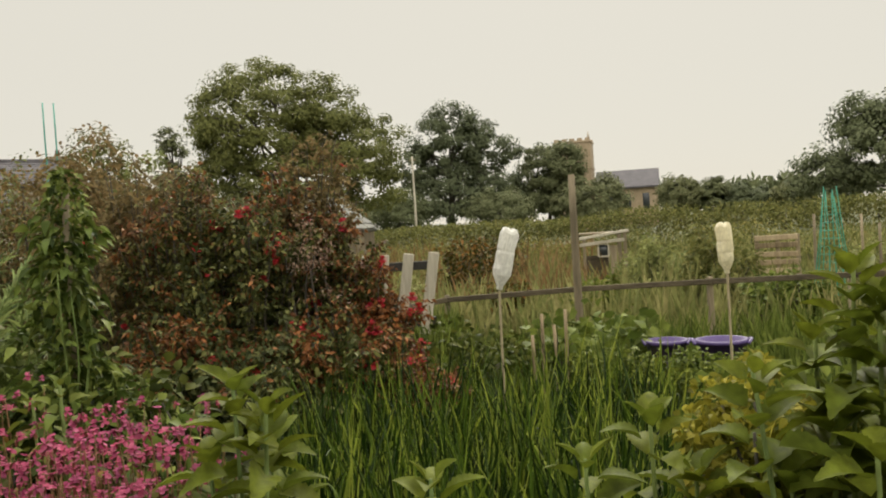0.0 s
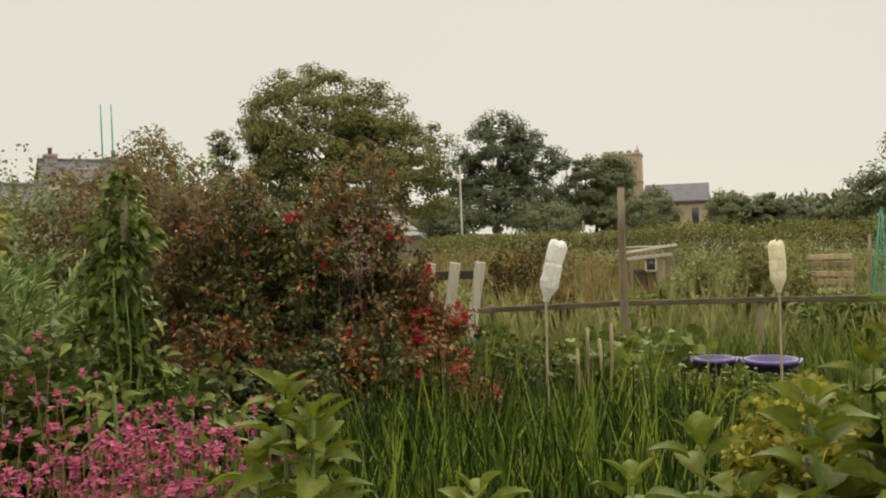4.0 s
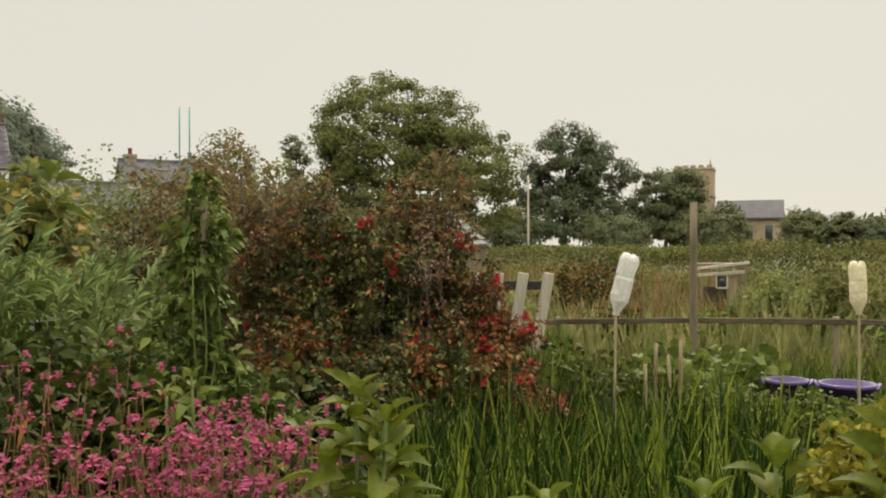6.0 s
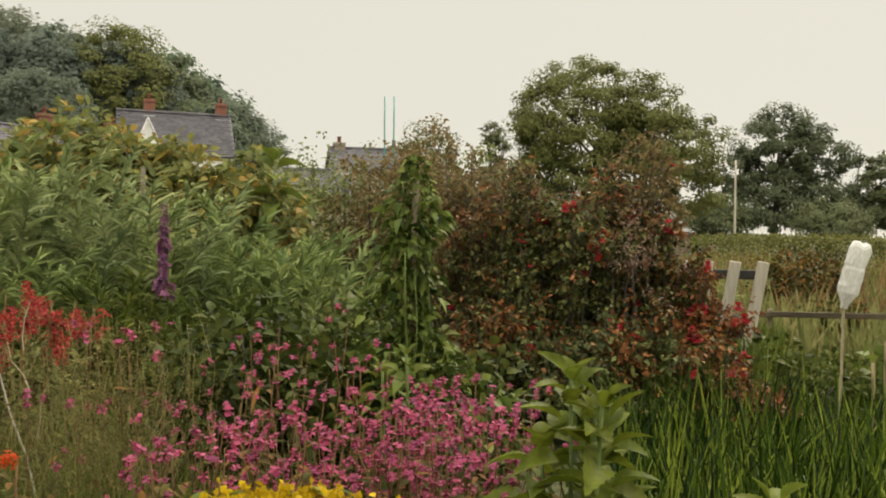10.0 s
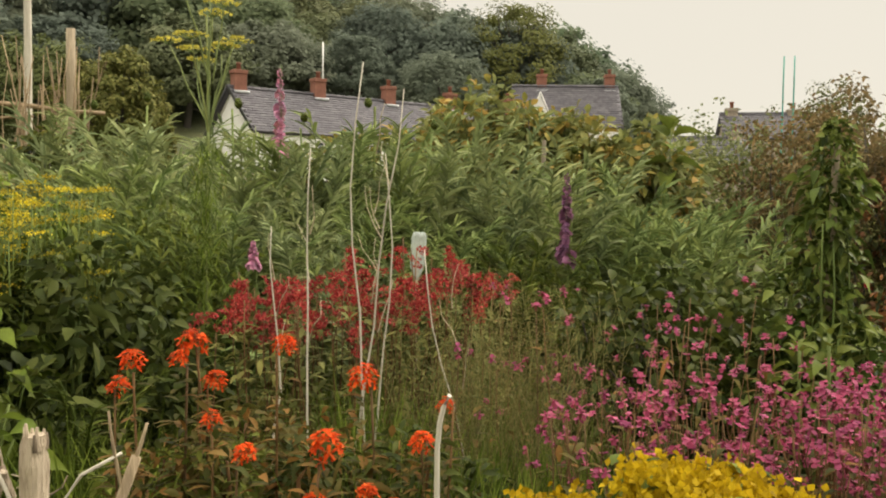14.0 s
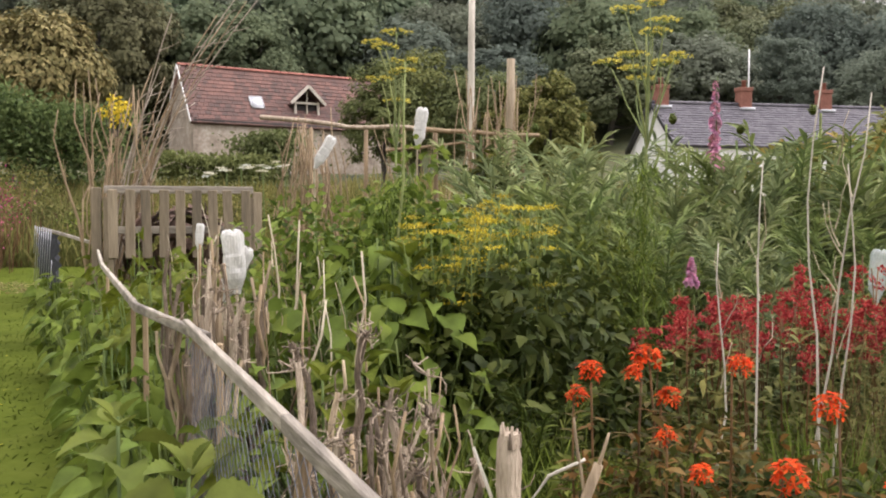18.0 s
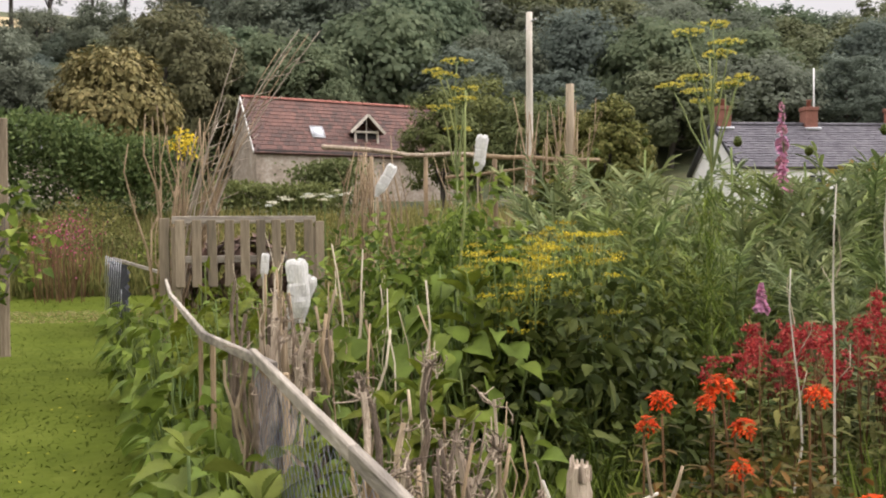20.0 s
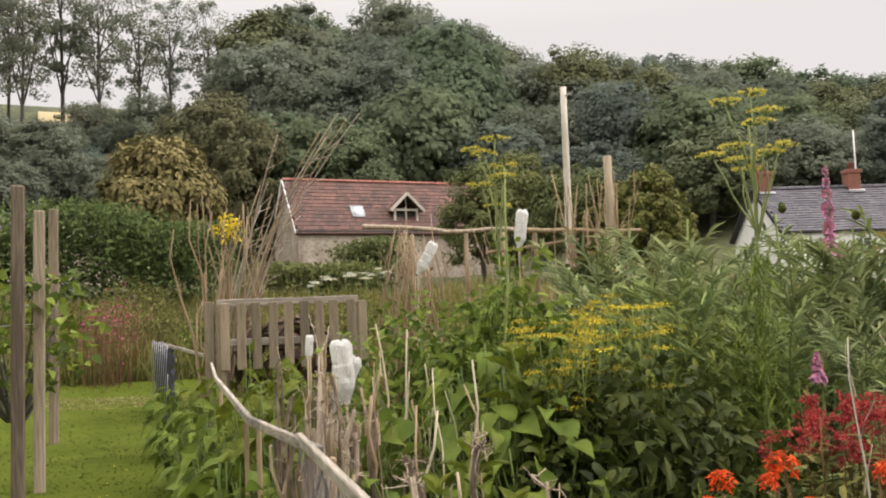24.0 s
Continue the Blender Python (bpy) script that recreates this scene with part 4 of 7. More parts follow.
# barn with a clay tile roof
BARN = gable_house("barn", at(82.7, 52.8, 4.3), 104, 12.6, 5.2, 1.95, 5.15, "stone", "tile", "old stone barn with a worn red clay tile roof", "barn", (0.3, 0.3), 0.15)
sl = part("skylight", joined(box((0.75, 0.06, 0.06), (0, 0.42, 0)), box((0.75, 0.06, 0.06), (0, -0.42, 0)), box((0.06, 0.84, 0.06), (-0.36, 0, 0)), box((0.06, 0.84, 0.06), (0.36, 0, 0))), "metal", BARN)
part("pane", box((0.68, 0.8, 0.03)), "sky_glass", sl)
sl.matrix_basis = Matrix.Translation((-2.5, -1.7, 3.22)) @ Matrix.Rotation(math.atan2(3.2, 2.6), 4, "X")
dm = part("dormer", joined(beam((-0.7, -2.05, 2.35), (-0.7, -2.05, 3.4), 0.12, 0.12), beam((0.7, -2.05, 2.35), (0.7, -2.05, 3.4), 0.12, 0.12), beam((-0.75, -2.05, 3.3), (0.75, -2.05, 3.3), 0.1, 0.12), beam((0, -2.05, 2.35), (0, -2.05, 4.0), 0.08, 0.08), beam((-0.7, -2.05, 2.4), (0.7, -2.05, 2.4), 0.1, 0.1)), "bleached", BARN, "open pale timber loft dormer", soft=False)
part("barge_board", joined(beam((-1.05, -2.34, 3.22), (0, -2.34, 4.24), 0.06, 0.17), beam((1.05, -2.34, 3.22), (0, -2.34, 4.24), 0.06, 0.17)), "bleached", dm, "pale dormer barge boards", soft=False)
# a dark board stands in for the shade inside the open loft
part("loft_shade_board", box((1.3, 0.05, 1.0), (0, -1.9, 2.85)), "dark_wood", dm)
for s in (-1, 1):
    part("dormer_roof", (np.array([(0, -2.3, 4.2), (0, -0.7, 4.2), (s * 1.0, -1.4, 3.25), (s * 1.0, -2.3, 3.25), (0, -2.3, 4.12), (0, -0.7, 4.12), (s * 1.0, -1.4, 3.17), (s * 1.0, -2.3, 3.17)]), [[0, 1, 2, 3], [4, 5, 6, 7], [0, 3, 7, 4], [2, 3, 7, 6]]), "tile", dm, soft=False)
dm.matrix_basis = Matrix.Translation((0.35, 0, 0))
part("eaves_beam", beam((-6.3, -2.66, 1.9), (6.3, -2.66, 1.9), 0.14, 0.22), "dark_wood", BARN)
for s in (-1, 1):
    part("barge_board", beam((-6.47, s * 2.72, 1.85), (-6.47, 0, 5.2), 0.05, 0.12), "white_paint", BARN)

# terrace of whitewashed cottages with slate roofs
COT = gable_house("cottage_row", at(49.2, 51.7, 2.2), 84.2, 20.0, 5.6, 2.55, 4.8, "plaster", "slate", "row of whitewashed cottages under a grey slate roof", "cottage", (0.22, 0.3), 0.2)
for x in (-9.6, -4.9, -0.2, 4.4, 9.2):
    chimney(COT, x, 0.0, 4.5)
for x in (-8.2, -6.2, -3.0, 0.9, 3.0, 6.2):
    sash(COT, x, -2.83, 1.6)
for s in (-1, 1):
    part("barge_board", beam((-10.23, s * 2.95, 2.4), (-10.23, 0, 4.9), 0.05, 0.2), "black", COT)
HSE = gable_house("slate_house", at(38.0, 62, 2.9), 38 + 6, 7.0, 5.0, 3.6, 6.4, "plaster", "slate", "white house with a slate roof and a small gable", "house", (0.22, 0.3), 0.2)
part("front_gable", (np.array([(-2.9, -2.7, 3.2), (-0.9, -2.7, 3.2), (-1.9, -2.7, 5.6), (-2.9, -0.4, 3.2), (-0.9, -0.4, 3.2), (-1.9, -0.2, 5.6)]), [[0, 1, 2], [0, 2, 5, 3], [1, 4, 5, 2]]), "plaster", HSE, "white pointed gable", soft=False)
part("barge_board", joined(beam((-3.1, -2.75, 3.0), (-1.9, -2.75, 5.75), 0.06, 0.18), beam((-0.7, -2.75, 3.0), (-1.9, -2.75, 5.75), 0.06, 0.18)), "white_paint", HSE)
for x in (-1.6, 3.1):
    chimney(HSE, x, 0.2, 6.0, h=1.3)
sash(HSE, 1.0, -2.53, 2.3)
LOW = gable_house("low_slate_house", at(30.0, 50, 1.6), 30 + 8, 5.2, 4.6, 1.9, 3.3, "stone", "slate", "low stone house with a grey slate roof", "house", (0.22, 0.3), 0.2)
chimney(LOW, 2.2, 0.0, 3.0, h=0.7, pots=1, mat="stone")
VIL = gable_house("brick_house", at(25.9, 56, 1.6), 25 + 10, 4.6, 5.0, 3.6, 5.1, "stone", "slate", "brown stone village house with chimneys", "house", (0.24, 0.3), 0.2)
chimney(VIL, -1.8, 0.0, 4.6, h=0.9, mat="stone")
chimney(VIL, 1.7, 0.0, 4.6, h=0.8, pots=1, mat="stone")
TENT = gable_house("garden_hut", at(8.9, 31, 0.2), 60, 3.2, 2.6, 1.4, 2.4, "timber", "felt", "small hut with a pale grey pitched roof", "shed", (0.3, 0.4), 0.1)
FARM = gable_house("farm_shed", at(103.0, 52, 4.0), 103, 9, 5, 2.2, 3.6, "stone", "slate", "long low shed with a grey roof on the slope", "shed", (0.3, 0.35), 0.2)


def church():
    t = thing("church", at(-7.9, 112, 1.2), "pale stone parish church with a square tower", "church", turn=-14)
    tower = part("tower", box((4.4, 4.4, 11.0), (0.2, 0, 4.4), 0.05), "church", t, soft=False)
    for z in (3.0, 6.4, 9.7):
        part("string_course", box((4.6, 4.6, 0.22), (0.2, 0, z), 0.04), "church", tower, soft=False)
    for i in range(-2, 3):
        for s in (-1, 1):
            part("battlement", box((0.6, 0.4, 0.3), (0.2 + i * 0.95, s * 2.0, 10.02), 0.03), "church", tower, soft=False)
    for s in (-1, 1):
        part("louvre_window", box((0.9, 0.1, 1.9), (0.2, s * 2.22, 7.8), 0.05), "dark_wood", tower)
    part("pinnacle", tubes([[(2.2, -2.0, 9.9), (2.2, -2.0, 10.4), (2.2, -2.0, 10.9)]], 0.16, 0.03, 6), "church", tower)
    nave = part("nave", (np.array([(3, -3, -1), (10.2, -3, -1), (10.2, 3, -1), (3, 3, -1), (3, -3, 3.9), (10.2, -3, 3.9), (10.2, 3, 3.9), (3, 3, 3.9), (10.2, 0, 5.75), (3, 0, 5.75)]), [[0, 1, 5, 4], [1, 2, 6, 8, 5], [2, 3, 7, 6], [3, 0, 4, 9, 7]]), "church", t, soft=False)
    part("roof", (np.array([(2.8, -3.3, 3.7), (10.4, -3.3, 3.7), (10.4, 0, 5.9), (2.8, 0, 5.9), (2.8, 3.3, 3.7), (10.4, 3.3, 3.7), (2.8, -3.3, 3.5), (10.4, -3.3, 3.5), (2.8, 3.3, 3.5), (10.4, 3.3, 3.5)]), [[0, 1, 2, 3], [4, 3, 2, 5], [6, 7, 1, 0], [8, 4, 5, 9], [7, 9, 5, 2, 1], [6, 0, 3, 4, 8]]), "slate", nave, soft=False)
    for x in (4.4, 6.6, 8.8):
        part("lancet_window", box((0.8, 0.1, 1.9), (x, -3.03, 1.9), 0.05), "glass", nave)


church()


def pole(name, bearing, d, z0, z1, r, mat, label, lean=(0, 0), category="pole"):
    t = thing(name, at(bearing, d, z0), label, category)
    part("shaft", tubes(wander(1, 6, [(0, 0, -0.4)], [(lean[0], lean[1], z1 - z0)], 0.004), r, r * 0.75, 9), mat, t)
    return t


p = pole("telephone_pole", 2.5, 60, 0.4, 6.4, 0.08, "bleached", "pale grey wooden telephone pole by the meadow")
part("cross_arm", beam((-0.25, 0, 5.75), (0.25, 0, 5.75), 0.07, 0.07), "timber", p)
p = pole("telephone_pole", 71.0, 30, 1.4, 9.0, 0.14, "bleached", "pale weathered telephone pole with a wire bracket", (0.25, 0.0))
part("bracket", joined(beam((0.2, 0, 7.3), (0.6, 0.1, 7.3), 0.05, 0.05), beam((-0.1, -0.1, 7.0), (0.2, 0, 7.3), 0.03, 0.03)), "metal", p)
pole("flag_pole", 53.6, 58, 4.0, 11.5, 0.06, "white_paint", "thin white pole standing behind the cottages")
for b in (24.2, 24.8):
    pole("aerial_pole", b, 51, 2.0, 9.35, 0.05, "pole_green", "tall thin green pole above the village roofs")


# a strip of ripe field seen between the trunks on the hill
fb, fr = np.meshgrid(np.arange(100.4, 104.2, 0.4), np.array([99.0, 101.0, 103.0, 105.0]), indexing="ij")
fp = ats(fb.ravel(), fr.ravel(), rise(fb.ravel(), fr.ravel()) + 0.3)
fi = (np.arange(fb.shape[0] - 1)[:, None] * 4 + np.arange(3)[None]).ravel()
tagged(new("ripe_field", mesh_of("ripe_field", (fp, np.stack([fi, fi + 1, fi + 5, fi + 4], -1)), "straw_field")), "pale ripe corn field on the hilltop", "field", kind="structure")
# ---- the garden ----
BED = 0.28


def rand_dirs(n, spread, up=1.0):
    d = rng.normal(size=(n, 3)) * spread
    d[:, 2] = up
    return unit(d)


def bush(name, bearing, d, height, width, mat, n, leaf, label, category="shrub", z=None, stems=14, stem_mat="bark", inner=0.35, low=-0.9, extra=(), clumps=40, wide=0.6, group="", deep=1.0, puff=0.15):
    """A shrub: stems from the ground into clumps of leaves; extra parts are further leaf kinds."""
    z = ground_at(bearing, d) if z is None else z
    t = thing(name, at(bearing, d, z), label, category, group, turn=bearing)
    cen = ellipsoid(clumps, (width / 2, width / 2 * deep, height / 2), inner, low) 
    cen *= 0.86 + 0.18 * rng.random((len(cen), 1)) ** 1.5
    cen += (0, 0, height * 0.5)
    cen[:, 2] = np.maximum(cen[:, 2], 0.05 * height)
    sizes = width * puff * (0.6 + 0.8 * rng.random(len(cen)))
    for pname, pmat, pn, pl in (("leaves", mat, n, leaf), *extra):
        per = max(1, pn // len(cen))
        p, dd = crown_points(cen, sizes, per, 0.9)
        p[:, 2] = np.maximum(p[:, 2], 0.03)
        w = unit(dd) + rng.normal(size=dd.shape) * 0.7 + (0, 0, 0.1)
        k = len(p)
        part(pname, ribbons(p, w, pl * (0.6 + 0.7 * rng.random(k)), pl * wide * (0.7 + 0.5 * rng.random(k)), 0.35, (0.1, 1.0, 0.7, 0.03), 0.15, rng.normal(size=k) * 0.8), pmat, t)
    ends = cen[rng.choice(len(cen), min(stems * 2, len(cen)), replace=False)]
    s0 = ends * (0.15, 0.15, 0)
    part("stems", tubes(wander(len(ends), 6, s0 - (0, 0, 0.06), ends, 0.03), 0.012 * max(1, height), 0.004, 5), stem_mat, t)
    return t


def flowers(parent, name, centres, normals, petals, size, mat, wide=0.75, cup=0.25, single=False):
    """Open flowers of a few petals each round a centre; single: each flower is a part."""
    if single:
        for c, v in zip(np.atleast_2d(centres), np.atleast_2d(normals)):
            flowers(parent, name, np.array([c]), np.array([v]), petals, size, mat, wide, cup)
        return None
    n = len(centres)
    normals = unit(normals)
    a = unit(np.cross(normals, rng.normal(size=(n, 3))))
    b = np.cross(normals, a)
    th = np.arange(petals) * 2 * np.pi / petals
    d = a[:, None] * np.cos(th)[None, :, None] + b[:, None] * np.sin(th)[None, :, None] + normals[:, None] * cup
    base = np.repeat(centres, petals, 0)
    s = np.repeat(size * (0.75 + 0.5 * rng.random(n)), petals)
    return part(name, ribbons(base, d.reshape(-1, 3), s, s * wide, 0.15, (0.25, 0.95, 0.75), 0.1), mat, parent)


# dull leaf tones with veiling haze mixed in, paler than the rose leaves
M["haze_red"] = leaf_mat("hazed_dull_reddish_leaf", [(0.1, 0.083, 0.04), (0.165, 0.124, 0.06), (0.24, 0.17, 0.085)], 0.55, 0.3)
M["haze_green"] = leaf_mat("hazed_dull_green_leaf", [(0.125, 0.145, 0.056), (0.195, 0.215, 0.082), (0.29, 0.3, 0.12)], 0.55, 0.3)
for b, d, h, w, m in ((27.2, 9.5, 2.2, 1.8, "haze_green"), (24.4, 9.0, 2.2, 1.4, "haze_red"), (31.0, 9.5, 1.95, 1.7, "haze_green"), (34.5, 10, 1.95, 1.7, "haze_green"), (21.4, 8.0, 2.22, 1.1, "haze_red"), (18.8, 8.3, 2.0, 1.1, "haze_green"), (16.6, 7.8, 1.95, 1.1, "haze_red")):
    bush("tall_shrub", b, d, h + 0.1, w, m, 6000, 0.052, "tall dull-leaved shrub behind the roses, haze in its colour", z=0.2, clumps=120, puff=0.11)


# a thicket of roses: dark within, with reddish young leaves outside and scattered red blooms
def rose_bush(bearing, d, h, w, canes, label, blooms=0, mats=("rose_green", "rose_red"), lean=0.0, young=0.6, leaf=0.036, out=1.0):
    """Arching canes with leaves of five leaflets; the young growth at the ends is bronze."""
    t = thing("rose_bush", at(bearing, d, 0.25), label, "shrub", "roses", turn=bearing)
    a, r = rng.random(canes) * 6.28, rng.random(canes) ** 0.6
    tip = np.stack([np.cos(a) * r * w / 2, np.sin(a) * r * w * 0.35, h * (0.42 + 0.58 * rng.random(canes) ** 0.6) * (1.06 - 0.38 * r**2)], -1)
    tip[:, 0] += lean * tip[:, 2] / h
    foot = np.stack([np.cos(a) * r * w * 0.2, np.sin(a) * r * w * 0.16, 0 * a], -1)
    bend = foot + (tip - foot) * (0.35, 0.35, 0.8)
    q = np.linspace(0, 1, 9)[None, :, None]
    paths = foot[:, None] * (1 - q) ** 2 + 2 * bend[:, None] * q * (1 - q) + tip[:, None] * q**2
    paths += np.cumsum(rng.normal(size=paths.shape) * 0.008, 1)
    paths[:, -1, 2] -= 0.03 * out
    part("canes", tubes(paths, 0.007, 0.002, 5), "bark", t)["kind"] = "stuff"
    per = 32
    i = np.repeat(np.arange(canes), per)
    f = 0.12 + 0.88 * rng.random(canes * per) ** 0.75
    k = np.minimum((f * 8).astype(int), 7)
    base = paths[i, k] + (paths[i, k + 1] - paths[i, k]) * (f * 8 - k)[:, None]
    away = unit(rng.normal(size=base.shape) * (1, 1, 0.6) + (0, 0, 0.15))
    stalk = away * (0.05 + 0.06 * rng.random((len(base), 1)))
    side = unit(np.cross(away, rng.normal(size=away.shape)))
    pts, way = [], []
    for along, off in ((1.0, 0.0), (0.72, 1.0), (0.72, -1.0), (0.4, 1.0), (0.4, -1.0)):
        pts.append(base + stalk * along)
        way.append(away * (1.0 if off == 0 else 0.45) + side * off + rng.normal(size=away.shape) * 0.25 - (0, 0, 0.15))
    pts, way = np.concatenate(pts), np.concatenate(way)
    fresh = np.tile(f, 5) + rng.normal(size=len(pts)) * 0.12 > young + 0.25 * np.repeat(rng.random(canes), per)[np.arange(len(pts)) % len(f)]
    for name, mat, pick in (("leaves", mats[0], ~fresh), ("young_leaves", mats[1], fresh)):
        m = int(pick.sum())
        ln = leaf * (0.6 + 0.7 * rng.random(m))
        part(name, ribbons(pts[pick], way[pick], ln, ln * 0.62, 0.3, (0.12, 1.0, 0.72, 0.03), 0.15, rng.normal(size=m) * 0.7), mat, t)["kind"] = "stuff"
    for j in rng.choice(canes, min(blooms, canes), replace=False):
        n = 1 if rng.random() < 0.4 else 4
        c = paths[j, -1 if rng.random() < 0.7 else -2] + rng.normal(size=(n, 3)) * 0.028
        flowers(t, "rose_bloom", c, rng.normal(size=(n, 3)) * 0.6 + (0, -0.8, 0.5), 8, 0.026 + 0.012 * rng.random(), "rose", 1.0, 0.7)
    return t


rose_bush(13.0, 6.1, 1.5, 1.5, 110, "large dark rose bush with red blooms", 14, young=0.95)
rose_bush(16.4, 6.3, 1.72, 1.1, 84, "tall rose bush with dark leaves and red blooms", 9, young=0.8)
rose_bush(19.4, 6.5, 1.82, 0.95, 70, "tall rose bush with dull bronze leaves beside the climber, haze in its colour", 5, ("haze_green", "haze_red"), young=0.35)
rose_bush(9.3, 6.4, 1.96, 0.78, 64, "tall upright rose shoots with bronze young leaves", 3, ("haze_green", "haze_red"), lean=0.12, young=0.2)
rose_bush(11.0, 6.3, 1.66, 1.0, 70, "rose bush with bronze leaves and red blooms", 6, young=0.7)
rose_bush(6.9, 6.1, 1.34, 0.72, 56, "rose bush with dark leaves and red blooms", 7, young=0.75)
rose_bush(5.4, 5.9, 1.02, 0.52, 38, "low rose bush with red blooms leaning over the pale boards", 8, lean=0.10, young=0.55)
rose_bush(7.6, 5.5, 0.78, 1.1, 60, "low rose growth with bronze leaves behind the onions", 9, young=0.7)
rose_bush(11.6, 5.4, 0.72, 1.5, 76, "low dark rose growth behind the onions", 9, young=0.95)
rose_bush(16.6, 5.5, 0.85, 1.0, 52, "low dark rose growth beside the climber", 6, young=0.75)
rose_bush(2.6, 5.4, 0.46, 0.62, 34, "low spreading rose with reddish leaves", 5, young=0.3)
bush("seeding_shrub", 8.9, 5.9, 1.42, 0.4, "seed_head", 700, 0.022, "dry pinkish seed heads among the roses", z=0.3, low=0.3, clumps=26, stems=4)


def column(bearing, d):
    """A climber on a stake: a leafy column with drooping leaves, wide at its foot and narrow at the tip."""
    t = thing("climbing_plant", at(bearing, d, BED), "leafy climber on a stake, a green column with drooping leaves", "climber")
    n = 2300
    h = 1.55 * rng.random(n) ** 1.2
    a = rng.random(n) * 6.28
    r = np.interp(h, (0, 0.35, 0.6, 0.78, 1.0, 1.3, 1.45, 1.55), (0.22, 0.27, 0.25, 0.16, 0.125, 0.11, 0.085, 0.03))
    r = r * (0.85 + 0.75 * np.sin(a * 2 + h * 9) * np.sin(h * 13 + a)) * (0.5 + 0.6 * rng.random(n))
    p = np.stack([np.cos(a) * r, np.sin(a) * r, h], -1)
    w = np.stack([np.cos(a), np.sin(a), 0.5 - 1.0 * rng.random(n)], -1) + rng.normal(size=(n, 3)) * 0.7
    s = (0.03 + 0.05 * rng.random(n)) * (1 - 0.3 * (h > 1.35))
    dr, ro = 0.2 + 0.6 * rng.random(n), rng.normal(size=n) * 0.6
    near = np.zeros(n, bool)
    near[np.argsort(p[:, 1] - 0.4 * p[:, 0])[:260]] = True
    for k in [~near] + [np.array([q]) for q in np.flatnonzero(near)]:
        part("leaf" if len(k) == 1 else "leaves", ribbons(p[k], w[k], s[k], s[k] * 0.58, dr[k], (0.1, 0.62, 0.95, 1.0, 0.88, 0.66, 0.38, 0.14, 0.01), 0.25, ro[k]), "climber", t)
    part("stake", tubes([[(0, 0, -0.1), (0, 0, 0.8), (0.01, 0, 1.46)]], 0.018, 0.015, 7), "timber", t)
    part("stems", tubes(wander(14, 7, rng.normal(size=(14, 3)) * (0.1, 0.1, 0), np.stack([rng.normal(size=14) * 0.06, rng.normal(size=14) * 0.06, 0.8 + 0.65 * rng.random(14)], -1), 0.03), 0.008, 0.003, 5), "stem", t)


column(22.7, 4.1)
bush("bramble", 26.5, 4.6, 0.75, 1.5, "deep", 2200, 0.085, "dark green bramble foliage round the climber", z=BED, clumps=40)
bush("bramble", 20.4, 4.15, 0.62, 0.75, "climber", 1000, 0.08, "spreading leafy growth at the climber's foot", z=BED, clumps=24)
bush("bramble", 24.6, 4.2, 0.62, 0.7, "climber", 900, 0.08, "spreading leafy growth at the climber's foot", z=BED, clumps=24)
bush("bramble", 31.5, 4.5, 0.8, 1.3, "deep", 1500, 0.08, "dark leafy bramble behind the pink campion", z=BED, clumps=34)


def onions():
    t = thing("onion_bed", at(0, 0, BED), "dense bed of upright green onion leaves", "vegetables")
    n = 4600
    b = -13.5 + 25.0 * rng.random(n)
    d = 2.15 + 3.3 * rng.random(n) ** 0.9
    p = ats(b, d, 0.0)
    tuft = np.array([noise.noise(Vector((x * 2.2, y * 2.2, 5))) for x, y in p[:, :2]])
    w = rand_dirs(n, 0.24)
    L = (0.28 + 0.48 * rng.random(n) ** 1.3) * (1 + 0.35 * tuft)
    wd, dr, ro = 0.005 + 0.013 * rng.random(n) ** 1.6, 0.03 + 1.9 * rng.random(n) ** 2.6, rng.random(n) * 6
    near = np.zeros(n, bool)
    near[np.argsort(d)[:300]] = True

    def blades(k):
        return ribbons(p[k], w[k], L[k], wd[k], dr[k], (0.8, 1, 0.95, 0.75, 0.4, 0.04), 0.7, ro[k])

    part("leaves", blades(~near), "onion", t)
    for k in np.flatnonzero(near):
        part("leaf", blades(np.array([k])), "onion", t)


onions()


